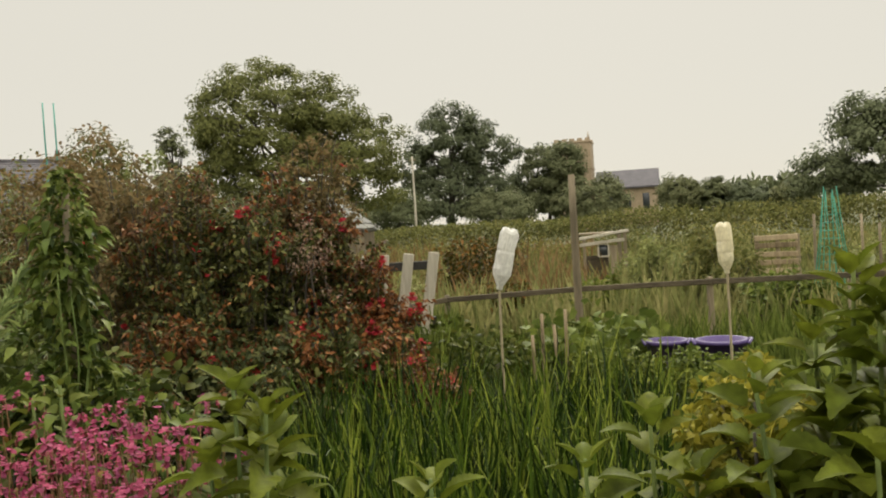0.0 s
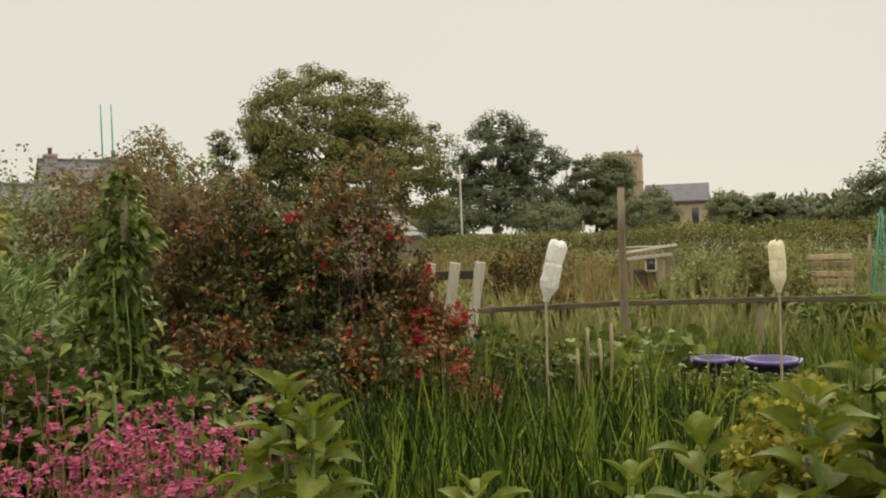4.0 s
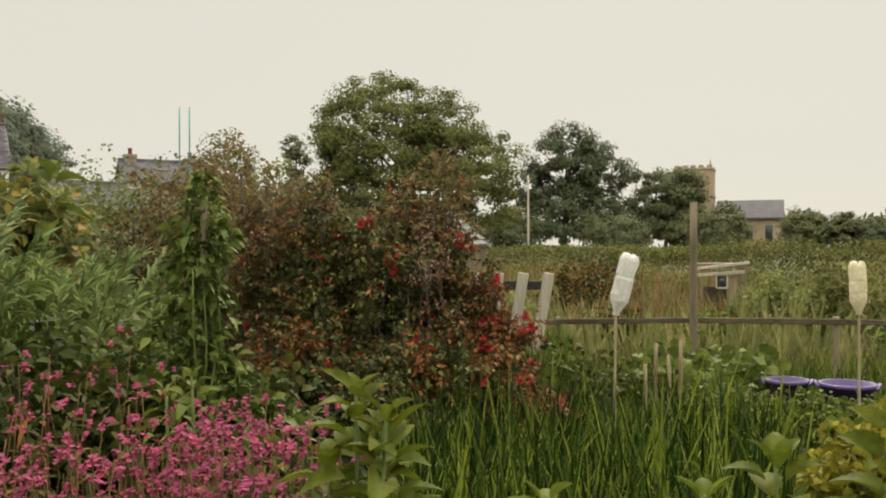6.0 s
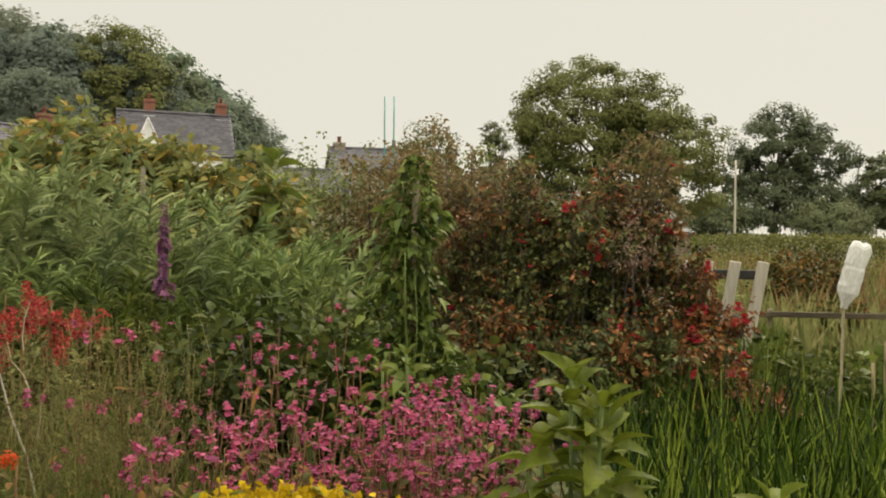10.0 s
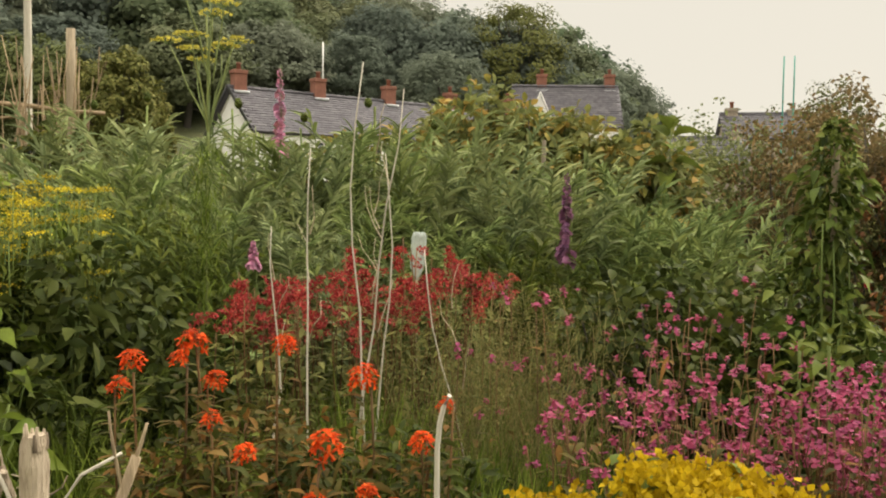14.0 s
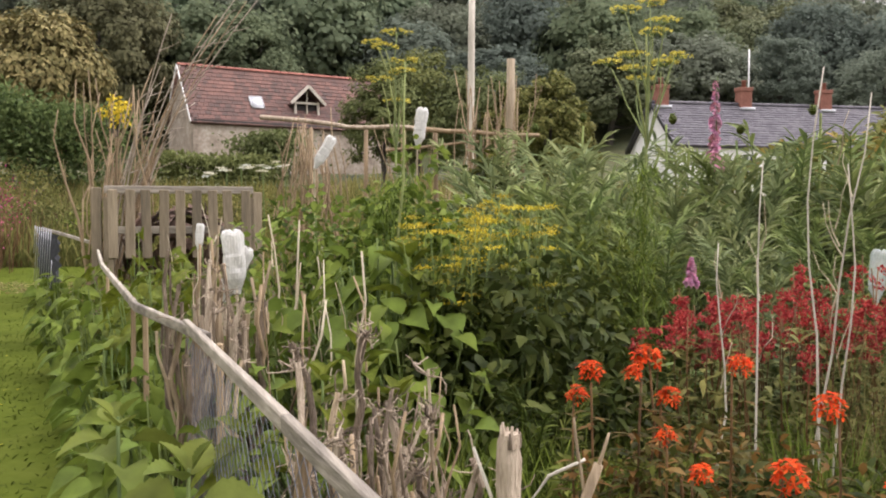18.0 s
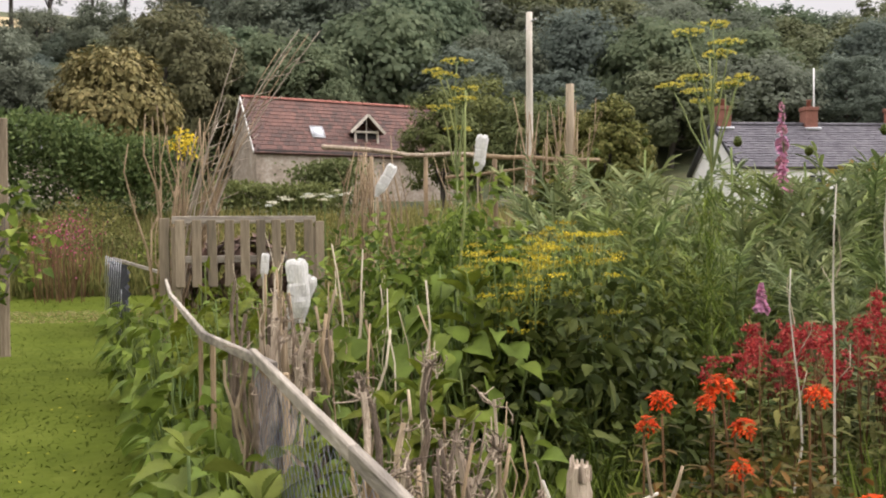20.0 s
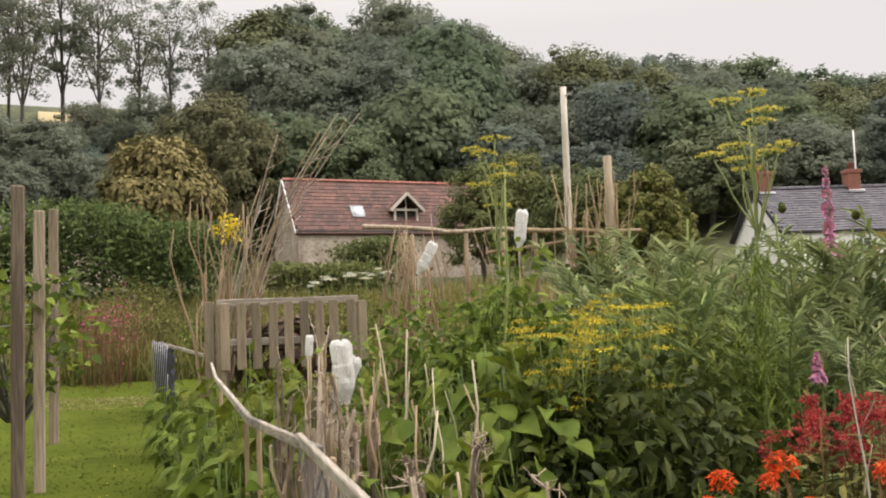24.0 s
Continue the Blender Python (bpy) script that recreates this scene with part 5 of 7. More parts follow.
def leafy(name, bearing, d, z_top, label, leaf=0.17, mat="fresh", pairs=6, lean=(0, 0), z0=BED, spread=1.0, stalks=1, group="broad-leaved plants", category="plant", turned=0.0):
    """Upright stems with opposite pairs of broad toothed leaves, each pair set across the one below,
    the youngest standing upright at the tip and the oldest hanging."""
    t = thing(name, at(bearing, d, z0), label, category, group, turn=bearing)
    h = z_top - z0
    teeth = (0.04, 0.42, 0.66, 0.9, 0.84, 1.02, 0.86, 0.98, 0.78, 0.86, 0.64, 0.68, 0.46, 0.46, 0.26, 0.22, 0.01)
    for k in range(stalks):
        off = np.array([rng.normal() * 0.09, rng.normal() * 0.09, 0]) * (k > 0)
        hh = h * (1 - 0.3 * rng.random() * (k > 0)) - leaf * 0.55
        top = off * 1.4 + (lean[0], lean[1], hh)
        way_up = [off, off * 1.15 + np.array([lean[0] * 0.3 + rng.normal() * 0.01, lean[1] * 0.3, hh * 0.5]), top]
        part("stem", tubes([way_up], 0.008, 0.0045, 7), "stem", t)
        a0 = turned + rng.normal() * 0.25 + (k > 0) * rng.random() * 3
        f = 1.0
        for i in range(pairs):
            p = off + (top - off) * f
            age = i / max(pairs - 1, 1)
            for q in (0, 1):
                a = a0 + i * 1.57 + q * 3.14 + rng.normal() * 0.22
                lift = 1.25 - 1.0 * min(1, age * 1.5) + rng.normal() * 0.25
                ln = leaf * min(0.95, 0.55 + 0.8 * age) * (0.85 + 0.3 * rng.random())
                out = np.array([math.cos(a), math.sin(a), 0])
                s = p + out * (0.012 + 0.03 * age)
                part("leaf", ribbons([s], [out + (0, 0, lift)], ln, ln * (0.5 + 0.14 * age) * spread, 0.12 + 0.34 * age + 0.2 * rng.random(), teeth, 0.28, rng.normal() * 0.25), mat, t)
            f -= (0.03 + 0.06 * min(1, age * 2)) * 0.75 / max(h, 0.4) * (leaf / 0.17)
            if f < 0.12:
                break
    return t


leafy("broad_leaved_plant", 12.95, 2.3, 1.24, "bright green broad-leaved plant with a pale new tip", 0.15, pairs=11, stalks=3, turned=0.5)
leafy("broad_leaved_plant", 14.6, 2.35, 1.06, "bright green broad-leaved plant at the bed's edge", 0.16, pairs=6, stalks=2)
leafy("broad_leaved_plant", 10.4, 2.45, 0.92, "bright green broad-leaved plant before the onions", 0.15, pairs=6, stalks=1)
leafy("broad_leaved_plant", -11.9, 2.15, 1.13, "bright green young plant with pointed leaves", 0.15, pairs=7, turned=0.3)
leafy("broad_leaved_plant", -8.0, 2.1, 1.04, "bright green seedling with pointed leaves", 0.13, pairs=6, turned=0.2)
leafy("broad_leaved_plant", -14.4, 2.2, 1.0, "bright green seedling with pointed leaves", 0.15, pairs=5)
leafy("broad_leaved_plant", 1.35, 2.05, 1.03, "bright green seedling with pointed leaves", 0.14, pairs=6, turned=0.1)
leafy("broad_leaved_plant", 3.3, 2.0, 0.95, "bright green seedling with pointed leaves", 0.13, pairs=5)
leafy("broad_leaved_plant", -21.2, 2.25, 1.30, "tall bright green plant with broad pointed leaves", 0.15, pairs=10, stalks=2)
leafy("broad_leaved_plant", -23.3, 2.2, 1.44, "tall bright green plant with broad pointed leaves", 0.14, pairs=10, stalks=2)
leafy("broad_leaved_plant", -25.2, 2.2, 1.36, "tall bright green plant with broad pointed leaves", 0.15, pairs=10, stalks=3)
leafy("broad_leaved_plant", -23.9, 1.95, 1.12, "bright green plant with large hanging leaves", 0.15, pairs=6, stalks=2)
leafy("broad_leaved_plant", -19.6, 2.1, 1.02, "bright green plant with large hanging leaves", 0.16, pairs=6, stalks=1)
bush("curly_green_plant", -18.2, 2.45, 0.90, 0.5, "curly", 3600, 0.035, "yellow-green curly foliage in front of the onion bed", "plant", z=BED, clumps=44, puff=0.12)
bush("curly_green_plant", -20.8, 2.4, 0.78, 0.5, "curly", 2400, 0.035, "yellow-green curly foliage beside the tall plants", "plant", z=BED, clumps=34, puff=0.12)
bush("curly_green_plant", -23.0, 2.7, 0.85, 0.8, "mid", 1500, 0.07, "leafy green clump at the bed's end", "plant", z=BED, clumps=34)
bush("curly_green_plant", -14.6, 2.2, 0.36, 0.5, "mid", 900, 0.06, "low green growth at the onion bed's end", "plant", z=BED, clumps=24)


def bottle(name, bearing, d, z_neck, height, mat, label, lean=0.0, cane_bottom=None, fat=1.0):
    """An upturned drink bottle on a cane."""
    r = height * 0.163 * fat
    prof = [(r * 0.30, 0), (r * 0.34, 0.02), (r * 0.34, 0.06 * height), (r * 0.55, 0.13 * height), (r * 0.92, 0.24 * height), (r, 0.33 * height), (r * 0.95, 0.40 * height), (r, 0.44 * height), (r, 0.58 * height), (r * 0.94, 0.62 * height), (r, 0.66 * height), (r, 0.92 * height), (r * 0.85, 0.98 * height), (r * 0.45, height), (r * 0.2, 0.985 * height)]
    t = thing(name, at(bearing, d, 0), label, "bottle", "upturned bottles on canes", turn=bearing)
    m = Matrix.Translation((0, 0, z_neck)) @ Matrix.Rotation(radians(lean), 4, "Y")
    pts, faces = lathe(prof, 28)
    ang, up = np.arctan2(pts[:, 1], pts[:, 0]), pts[:, 2] / height
    # squared body, five feet at the base, pinched and crumpled sides
    square = (np.cos(ang) ** 4 + np.sin(ang) ** 4) ** -0.25 * 0.9
    pts[:, :2] *= (1 + (square - 1) * np.clip((up - 0.15) * 6, 0, 1))[:, None]
    pts[:, 2] -= height * 0.045 * (0.5 + 0.5 * np.cos(5 * ang)) * np.clip((up - 0.86) * 12, 0, 1)
    pts[:, :2] *= (1 + 0.06 * np.cos(5 * ang) * np.clip((up - 0.7) * 5, 0, 1))[:, None]
    dent = np.array([noise.noise(Vector((x * 22, y * 22, z * 15 + bearing))) for x, y, z in pts])
    fold = np.array([noise.noise(Vector((z * 30 + bearing, math.sin(q) * 1.4, math.cos(q) * 1.4))) for q, z in zip(ang, pts[:, 2])])
    pts[:, :2] *= (1 + (0.16 * dent + 0.12 * fold) * (up > 0.15))[:, None]
    pts[:, 1] *= 0.85
    b = part("bottle_body", (pts, faces), mat, t, soft=False)
    b.matrix_basis = m
    z0 = ground_at(bearing, d) if cane_bottom is None else cane_bottom
    tip = m @ Vector((0, 0, height * 0.75))
    part("cane", tubes([[(tip[0] * -0.2, 0, z0 - 0.1), (0, 0, z_neck), tuple(tip)]], 0.008, 0.007, 6), "dry", t)
    return t


bottle("milky_bottle", -3.0, 4.75, 1.15, 0.33, "milk", "crumpled milky plastic bottle upturned on a leaning cane", 13)
bottle("yellowed_bottle", -16.9, 5.15, 1.15, 0.28, "cream_plastic", "yellowed milky plastic bottle upturned on a cane", -2)
bottle("clear_bottle", 47.4, 4.3, 1.10, 0.23, "clear", "clear plastic bottle upturned on a stick among valerian", 3)
bottle("milky_bottle", 81.0, 8.1, 1.87, 0.33, "milk", "milky plastic bottle leaning on a cane", 30)
bottle("milky_bottle", 74.5, 7.1, 1.99, 0.32, "milk", "milky plastic bottle upturned on a cane", 8)
bottle("milky_bottle", 85.8, 5.1, 1.03, 0.36, "milk", "large crumpled milky plastic bottle upturned on a stick", -5, fat=1.12)
bottle("milky_bottle", 86.7, 5.2, 0.98, 0.34, "milk", "crumpled milky plastic bottle leaning on a stick", 24)
bottle("milky_bottle", 88.1, 5.2, 1.27, 0.15, "milk", "small milky plastic bottle on a stick", 4)

# fence rail, posts and pale boards beyond the onions
RAIL = thing("post_and_rail_fence", at(0, 0, 0), "weathered post and rail fence across the meadow edge", "fence")
knots = [at(b, 10.1, z) for b, z in ((4.5, 0.58), (0.6, 0.66), (-7.8, 0.70), (-16.0, 0.72), (-24, 0.74), (-32, 0.76))]
for a, b in zip(knots, knots[1:]):
    part("rail", beam(a, b, 0.03, 0.06), "grey_rail", RAIL, soft=False)
for kx in knots:
    part("post", beam((kx[0], kx[1] + 0.06, -0.1), (kx[0], kx[1] + 0.06, kx[2] + 0.05), 0.06, 0.06), "timber", RAIL, soft=False)
pole("garden_post", -7.85, 9.9, 0.05, 1.98, 0.05, "timber", "tall weathered square post by the fence", (0.0, 0.0), "post")
PAL = thing("pallet_gate", at(3.0, 7.1, 0.3), "weathered pale boards on dark cross rails beside the roses", "gate", turn=3)
for x, w, lean in ((-0.42, 0.05, 0.10), (-0.28, 0.07, 0.12), (-0.13, 0.085, 0.16), (0.06, 0.085, 0.17), (-0.60, 0.06, 0.06)):
    part("board", beam((x, 0, 0.0), (x + lean, 0, 1.0), w, 0.022), "bleached", PAL, soft=False)
for z in (0.45, 0.9):
    part("cross_rail", beam((-0.75, 0.035, z), (0.22, 0.035, z), 0.05, 0.07), "dark_wood", PAL, soft=False)
for b, z in ((-5.5, 0.92), (-6.9, 0.96), (-6.2, 0.84), (-4.9, 0.78)):
    pole("short_stake", b, 6.4, BED, z - 0.1, 0.016, "cut_wood", "short pale stake at the onion bed", category="stake")
bush("rhubarb_plant", -9.0, 7.2, 0.46, 1.5, "mid", 600, 0.12, "broad yellow-green leaves behind the onions", "plant", z=0.2, clumps=30, wide=0.9)
bush("bramble", 1.0, 6.6, 0.42, 1.5, "deep", 1800, 0.075, "dark green bramble patch by the pale boards", z=0.25, clumps=34)


def tub(bearing, d, z, r, h):
    t = thing("purple_tub", at(bearing, d, z), "purple plastic garden tub among the weeds", "tub", "purple tubs", turn=bearing)
    part("tub_body", lathe([(r * 0.75, 0), (r * 0.8, 0.02), (r * 0.97, h), (r * 1.05, h), (r * 1.05, h + 0.03), (r * 0.93, h + 0.03), (r * 0.75, 0.04)], 20), "purple", t)
    for s in (-1, 1):
        part("handle", tubes([[(s * r, -0.07, h), (s * r * 1.1, -0.05, h + 0.02), (s * r * 1.14, 0, h + 0.03), (s * r * 1.1, 0.05, h + 0.02), (s * r, 0.07, h)]], 0.012, 0.012, 6), "purple", t)


tub(-13.1, 6.9, 0.24, 0.15, 0.28)
tub(-16.4, 6.8, 0.24, 0.18, 0.29)


for b, d, h, w in ((-11.6, 6.2, 0.33, 0.5), (-14.4, 6.3, 0.3, 0.5), (-17.6, 6.2, 0.32, 0.6), (-16.0, 6.1, 0.24, 0.5), (-9.4, 6.3, 0.36, 0.6)):
    bush("bed_herb", b, d, h, w, "mid", 900, 0.05, "low green herb growing round the purple tubs", "plant", z=0.24, clumps=26, group="bed herbs", stem_mat="stem")


def weeds(name, box_b, box_d, n, height, mat, label, width=0.012, droop=0.25, z=None, spread=0.25, kind="stuff"):
    """A patch of tall grass or weeds, standing on the land."""
    t = thing(name, (0, 0, 0), label, "grass", kind=kind)
    b = box_b[0] + (box_b[1] - box_b[0]) * rng.random(n)
    d = box_d[0] + (box_d[1] - box_d[0]) * rng.random(n)
    p = ats(b, d, 0)
    p[:, 2] = rise(b % 360, d)
    L = height * (0.45 + 0.75 * rng.random(n))
    L *= 0.75 + 0.5 * np.array([noise.noise(Vector((x * 0.5, y * 0.5, 7))) for x, y in p[:, :2]])
    part("blades", ribbons(p, rand_dirs(n, spread), L, width * (0.6 + 0.8 * rng.random(n)), droop * rng.random(n), (0.8, 1, 0.7, 0.05), 0.3, rng.random(n) * 6), mat, t)["kind"] = "stuff"
    return t


weeds("meadow_grass", (-32, 8), (10.6, 36), 16000, 1.0, "weed", "tall rough meadow grass going to seed", 0.05)
weeds("seeding_weeds", (-10, 8), (13, 34), 2400, 1.2, "weed_red", "rust-brown seeding weeds in the meadow", 0.05)
weeds("bed_weeds", (-28, 6), (6.0, 9.8), 6500, 0.62, "mid", "green weeds before the fence", 0.03)
weeds("slope_grass", (78, 92), (13.6, 32), 9000, 1.1, "scrub", "tall rough grass on the slope", 0.045)
weeds("slope_grass", (91.5, 112), (17.2, 33), 14000, 1.1, "scrub", "tall rough grass on the slope", 0.045)
weeds("slope_grass", (30, 80), (12, 40), 9000, 1.2, "weed", "rough growth below the cottages", 0.06)
weeds("seeding_weeds", (88, 108), (18, 30), 1000, 1.1, "weed_red", "rust-brown seeding weeds on the slope", 0.05)


weeds("bed_weeds", (-21, -8.5), (5.4, 6.4), 2600, 0.46, "mid", "green weeds round the purple tubs", 0.03)
weeds("bed_weeds", (-6, 4), (5.7, 6.6), 900, 0.40, "olive", "green weeds behind the onions", 0.03)


for b, d, h, w, m in ((-1.0, 17, 0.9, 1.8, "haze_green"), (-5.0, 22, 1.0, 2.4, "scrub"), (-13.0, 15, 0.85, 1.6, "haze_green"), (-16.4, 13, 1.36, 1.1, "scrub"), (-0.6, 15, 1.3, 1.3, "rust"), (-2.2, 16, 1.35, 1.2, "rust"), (-12.6, 14, 1.1, 0.9, "haze_green"), (-22, 18, 1.0, 2.6, "scrub"), (4.0, 14, 0.8, 1.6, "haze_green"), (-26, 14.5, 0.9, 1.6, "haze_green"), (-11.5, 24, 1.1, 2.6, "scrub"), (-18.2, 25, 1.2, 3.0, "scrub"), (1.5, 26, 1.1, 3.0, "scrub"), (-2.8, 12.5, 0.7, 1.0, "rust"), (-9.0, 12.5, 0.65, 1.1, "mid"), (-20.5, 11.5, 0.7, 1.2, "mid")):
    bush("meadow_shrub", b, d, h, w, m, 1500, 0.09, "low rough shrub in the meadow grass", clumps=40, group="meadow shrubs", puff=0.12)
for b, d, h, w, m in ((97, 20, 1.0, 2.0, "scrub"), (94, 19, 0.9, 1.8, "mid"), (100, 22, 1.2, 2.4, "scrub"), (90.5, 18, 1.0, 2.2, "scrub"), (103, 20, 1.1, 2.2, "rust"), (86.5, 21, 1.2, 2.6, "scrub"), (81.5, 20, 1.2, 2.6, "mid"), (98.6, 26, 1.4, 3.0, "scrub"), (105.5, 24, 1.3, 2.6, "scrub")):
    bush("slope_shrub", b, d, h, w, m, 1700, 0.09, "low olive-green shrub on the grassy slope", clumps=40, group="slope shrubs", puff=0.12)


# campion: pink flowers on thin reddish stems
def campion(bearing, d, width, n, h0, h1, label, fl=0.0165):
    t = thing("pink_campion", at(bearing, d, BED), label, "flowers", "campion clumps", turn=bearing)
    x = (rng.random(n) - 0.5) * width
    y = (rng.random(n) - 0.5) * 0.8
    h = h0 + (h1 - h0) * rng.random(n) ** 0.7
    top = np.stack([x, y, h], -1)
    foot = np.stack([x * 0.8, y * 0.8, 0 * h], -1)
    paths = wander(n, 5, foot, top, 0.02)
    for i in range(n):
        stem = part("flower_stem", tubes(paths[i:i + 1], 0.0025, 0.0015, 4), "red_stem", t)
        heads = np.repeat(top[i:i + 1], 3, 0) + rng.normal(size=(3, 3)) * (0.035, 0.035, 0.03)
        for c in heads:
            part("calyx", ribbons([c], rand_dirs(1, 0.5, -1.0), 0.018, 0.010, 0, (0.8, 1, 0.3), 0.5), "calyx", stem)
        flowers(stem, "bloom", heads, rng.normal(size=(3, 3)) + (0, -0.8, 0.5), 5, fl * 0.9, "pink", 1.0, 0.35, True)
    m = n * 9
    f = rng.random(m)
    i = rng.integers(0, n, m)
    p = foot[i] + (top[i] - foot[i]) * (f[:, None] * 0.85)
    part("leaves", ribbons(p, rng.normal(size=(m, 3)) * (1, 1, 0.4) + (0, 0, 0.4), 0.07, 0.02, 0.4, (0.2, 1, 0.7, 0.03)), "rust", t)
    return t


campion(20.0, 2.75, 0.56, 82, 0.4, 0.74, "dense clump of bright pink campion")
campion(26.0, 2.7, 0.7, 105, 0.36, 0.74, "dense clump of bright pink campion")
campion(32.5, 2.65, 0.7, 50, 0.34, 0.7, "dense clump of bright pink campion")
campion(37.0, 3.1, 0.7, 16, 0.45, 0.92, "loose clump of pink campion going to seed")
campion(31.5, 3.4, 0.9, 16, 0.5, 0.85, "loose clump of pink campion going to seed")
leafy("nettle", 23.0, 2.9, 1.16, "green nettle growing up through the campion", 0.075, "mid", 9, group="nettles")
leafy("nettle", 24.5, 3.0, 1.1, "green nettle growing up through the campion", 0.07, "mid", 8, group="nettles")


# red valerian
def valerian(bearing, d, width, n, h0, h1):
    t = thing("red_valerian", at(bearing, d, BED), "red valerian with crimson flower heads on upright stems", "flowers", "valerian", turn=bearing)
    x, y = (rng.random(n) - 0.5) * width, (rng.random(n) - 0.5) * 0.7
    h = h0 + (h1 - h0) * rng.random(n)
    top, foot = np.stack([x, y, h], -1), np.stack([x * 0.8, y * 0.8, 0 * h], -1)
    paths = wander(n, 5, foot, top, 0.02)
    m = 110
    for i in range(n):
        stem = part("flower_stem", tubes(paths[i:i + 1], 0.003, 0.0025, 5), "red_stem", t)
        off = unit(rng.normal(size=(m, 3))) * (0.02 * rng.random((m, 1)) ** 0.4)
        knot = rng.integers(0, 5, m)
        spot = np.vstack([[(0, 0, 0)], rng.normal(size=(4, 3)) * (0.022, 0.022, 0.004) - [(0, 0, 0.012 + 0.022 * q) for q in range(4)]])
        off = off * (1.25, 1.25, 0.7) + spot[knot]
        part("flower_head", cards(top[i] + off, rng.normal(size=(m, 3)) + (0, 0, 0.6), 0.013, 0.011), "valerian", stem)["kind"] = "stuff"
    k = n * 22
    i, f = rng.integers(0, n, k), rng.random(k) * 0.88
    p = foot[i] + (top[i] - foot[i]) * f[:, None]
    part("leaves", ribbons(p, rng.normal(size=(k, 3)) * (1, 1, 0.3) + (0, 0, 0.5), 0.085, 0.024, 0.3, (0.15, 0.9, 1, 0.6, 0.03)), "olive", t)


valerian(58.4, 3.6, 0.36, 16, 0.66, 0.86)
valerian(54.8, 3.65, 0.45, 16, 0.66, 0.88)
valerian(51.2, 3.7, 0.5, 20, 0.7, 0.92)
valerian(48.0, 3.8, 0.5, 22, 0.74, 0.99)
valerian(45.4, 4.0, 0.42, 16, 0.76, 0.98)
valerian(42.6, 4.0, 0.3, 5, 0.8, 1.0)


def maltese(bearing, d, z, big=1.0, n=26):
    """One stem of orange-red flowers in a domed head."""
    t = thing("orange_flower", at(bearing, d, BED), "orange-red flower head on a leafy dark stem", "flowers", "orange flowers", turn=bearing)
    h = z - BED
    off = ellipsoid(n, (0.028 * big, 0.028 * big, 0.03 * big), 0.6, -0.5)
    part("stem", tubes(wander(1, 5, [(0, 0, 0)], [(0, 0, h)], 0.01), 0.004, 0.003, 5), "red_stem", t)
    flowers(t, "bloom", off + (0, 0, h), off + (0, 0, 0.02), 5, 0.013 * big, "orange", 0.5, 0.25)
    k = 60
    f = 0.1 + 0.85 * rng.random(k)
    a = rng.random(k) * 6.28
    p = np.stack([0 * f, 0 * f, f * h], -1)
    s = 0.09 * (1.15 - 0.5 * f)
    part("leaves", ribbons(p, np.stack([np.cos(a), np.sin(a), 0.35 + 0 * a], -1), s, s * 0.26, 0.3, (0.2, 1, 0.8, 0.03)), "rust", t)


for b, z, d in ((64.2, 1.09, 2.35), (60.8, 1.11, 2.45), (61.6, 1.08, 2.4), (55.4, 1.10, 2.45), (59.7, 0.95, 2.3), (57.7, 0.89, 2.2), (52.8, 0.90, 2.2), (50.6, 1.02, 2.4), (50.3, 0.82, 2.1), (45.5, 0.95, 2.4), (47.0, 0.88, 2.3), (59.5, 1.02, 2.4), (64.9, 1.02, 2.4), (55.6, 0.72, 2.1), (57.0, 0.72, 2.05), (51.5, 0.7, 2.0), (53.6, 0.76, 2.2), (48.6, 0.76, 2.15)):
    maltese(b, d, z, 1.3 if b in (60.8, 52.8, 50.6) else 0.75 + 0.35 * float(rng.random()))
bush("dark_leaved_plant", 56.5, 2.5, 0.60, 1.0, "rust", 3000, 0.06, "dark leafy growth below the orange flowers", "plant", z=BED, clumps=36, wide=0.3, stem_mat="red_stem")
bush("dark_leaved_plant", 50.5, 2.55, 0.55, 0.8, "deep", 2400, 0.06, "dark leafy growth below the orange flowers", "plant", z=BED, clumps=30, wide=0.3, stem_mat="red_stem")
bush("dark_leaved_plant", 62.0, 2.5, 0.58, 0.6, "mid", 1800, 0.055, "green leafy growth below the orange flowers", "plant", z=BED, clumps=26, wide=0.3, stem_mat="red_stem")


def yellow_mound(bearing, d, width, z):
    t = thing("yellow_flowers", at(bearing, d, BED), "low mound of small bright yellow flowers", "flowers", "yellow mounds", turn=bearing)
    h = z - BED
    m = 1300
    c = ellipsoid(26, (width / 2, 0.16, 0.07), 0.3, -0.2) + (0, 0, h - 0.1)
    p = np.repeat(c, m // 26, 0) + rng.normal(size=(m // 26 * 26, 3)) * (0.03, 0.03, 0.012)
    part("florets", cards(p, rng.normal(size=p.shape) + (0, 0, 1), 0.021, 0.020), "bract", t)
    s = rng.integers(0, 26, 60)
    part("stems", tubes(wander(60, 4, c[s] * (0.7, 0.7, 0), c[s], 0.01), 0.0025, 0.002, 4), "stem", t)
    q = c[rng.integers(0, 26, 300)] - (0, 0, 1) * rng.random((300, 1)) * h * 0.7 + rng.normal(size=(300, 3)) * 0.03
    part("leaves", ribbons(q, rng.normal(size=(300, 3)) + (0, 0, 0.3), 0.07, 0.03, 0.3), "mid", t)


yellow_mound(31.6, 2.05, 0.30, 0.945)
yellow_mound(28.2, 2.05, 0.26, 0.94)
yellow_mound(25.4, 2.05, 0.2, 0.90)
yellow_mound(38.4, 2.05, 0.3, 0.85)

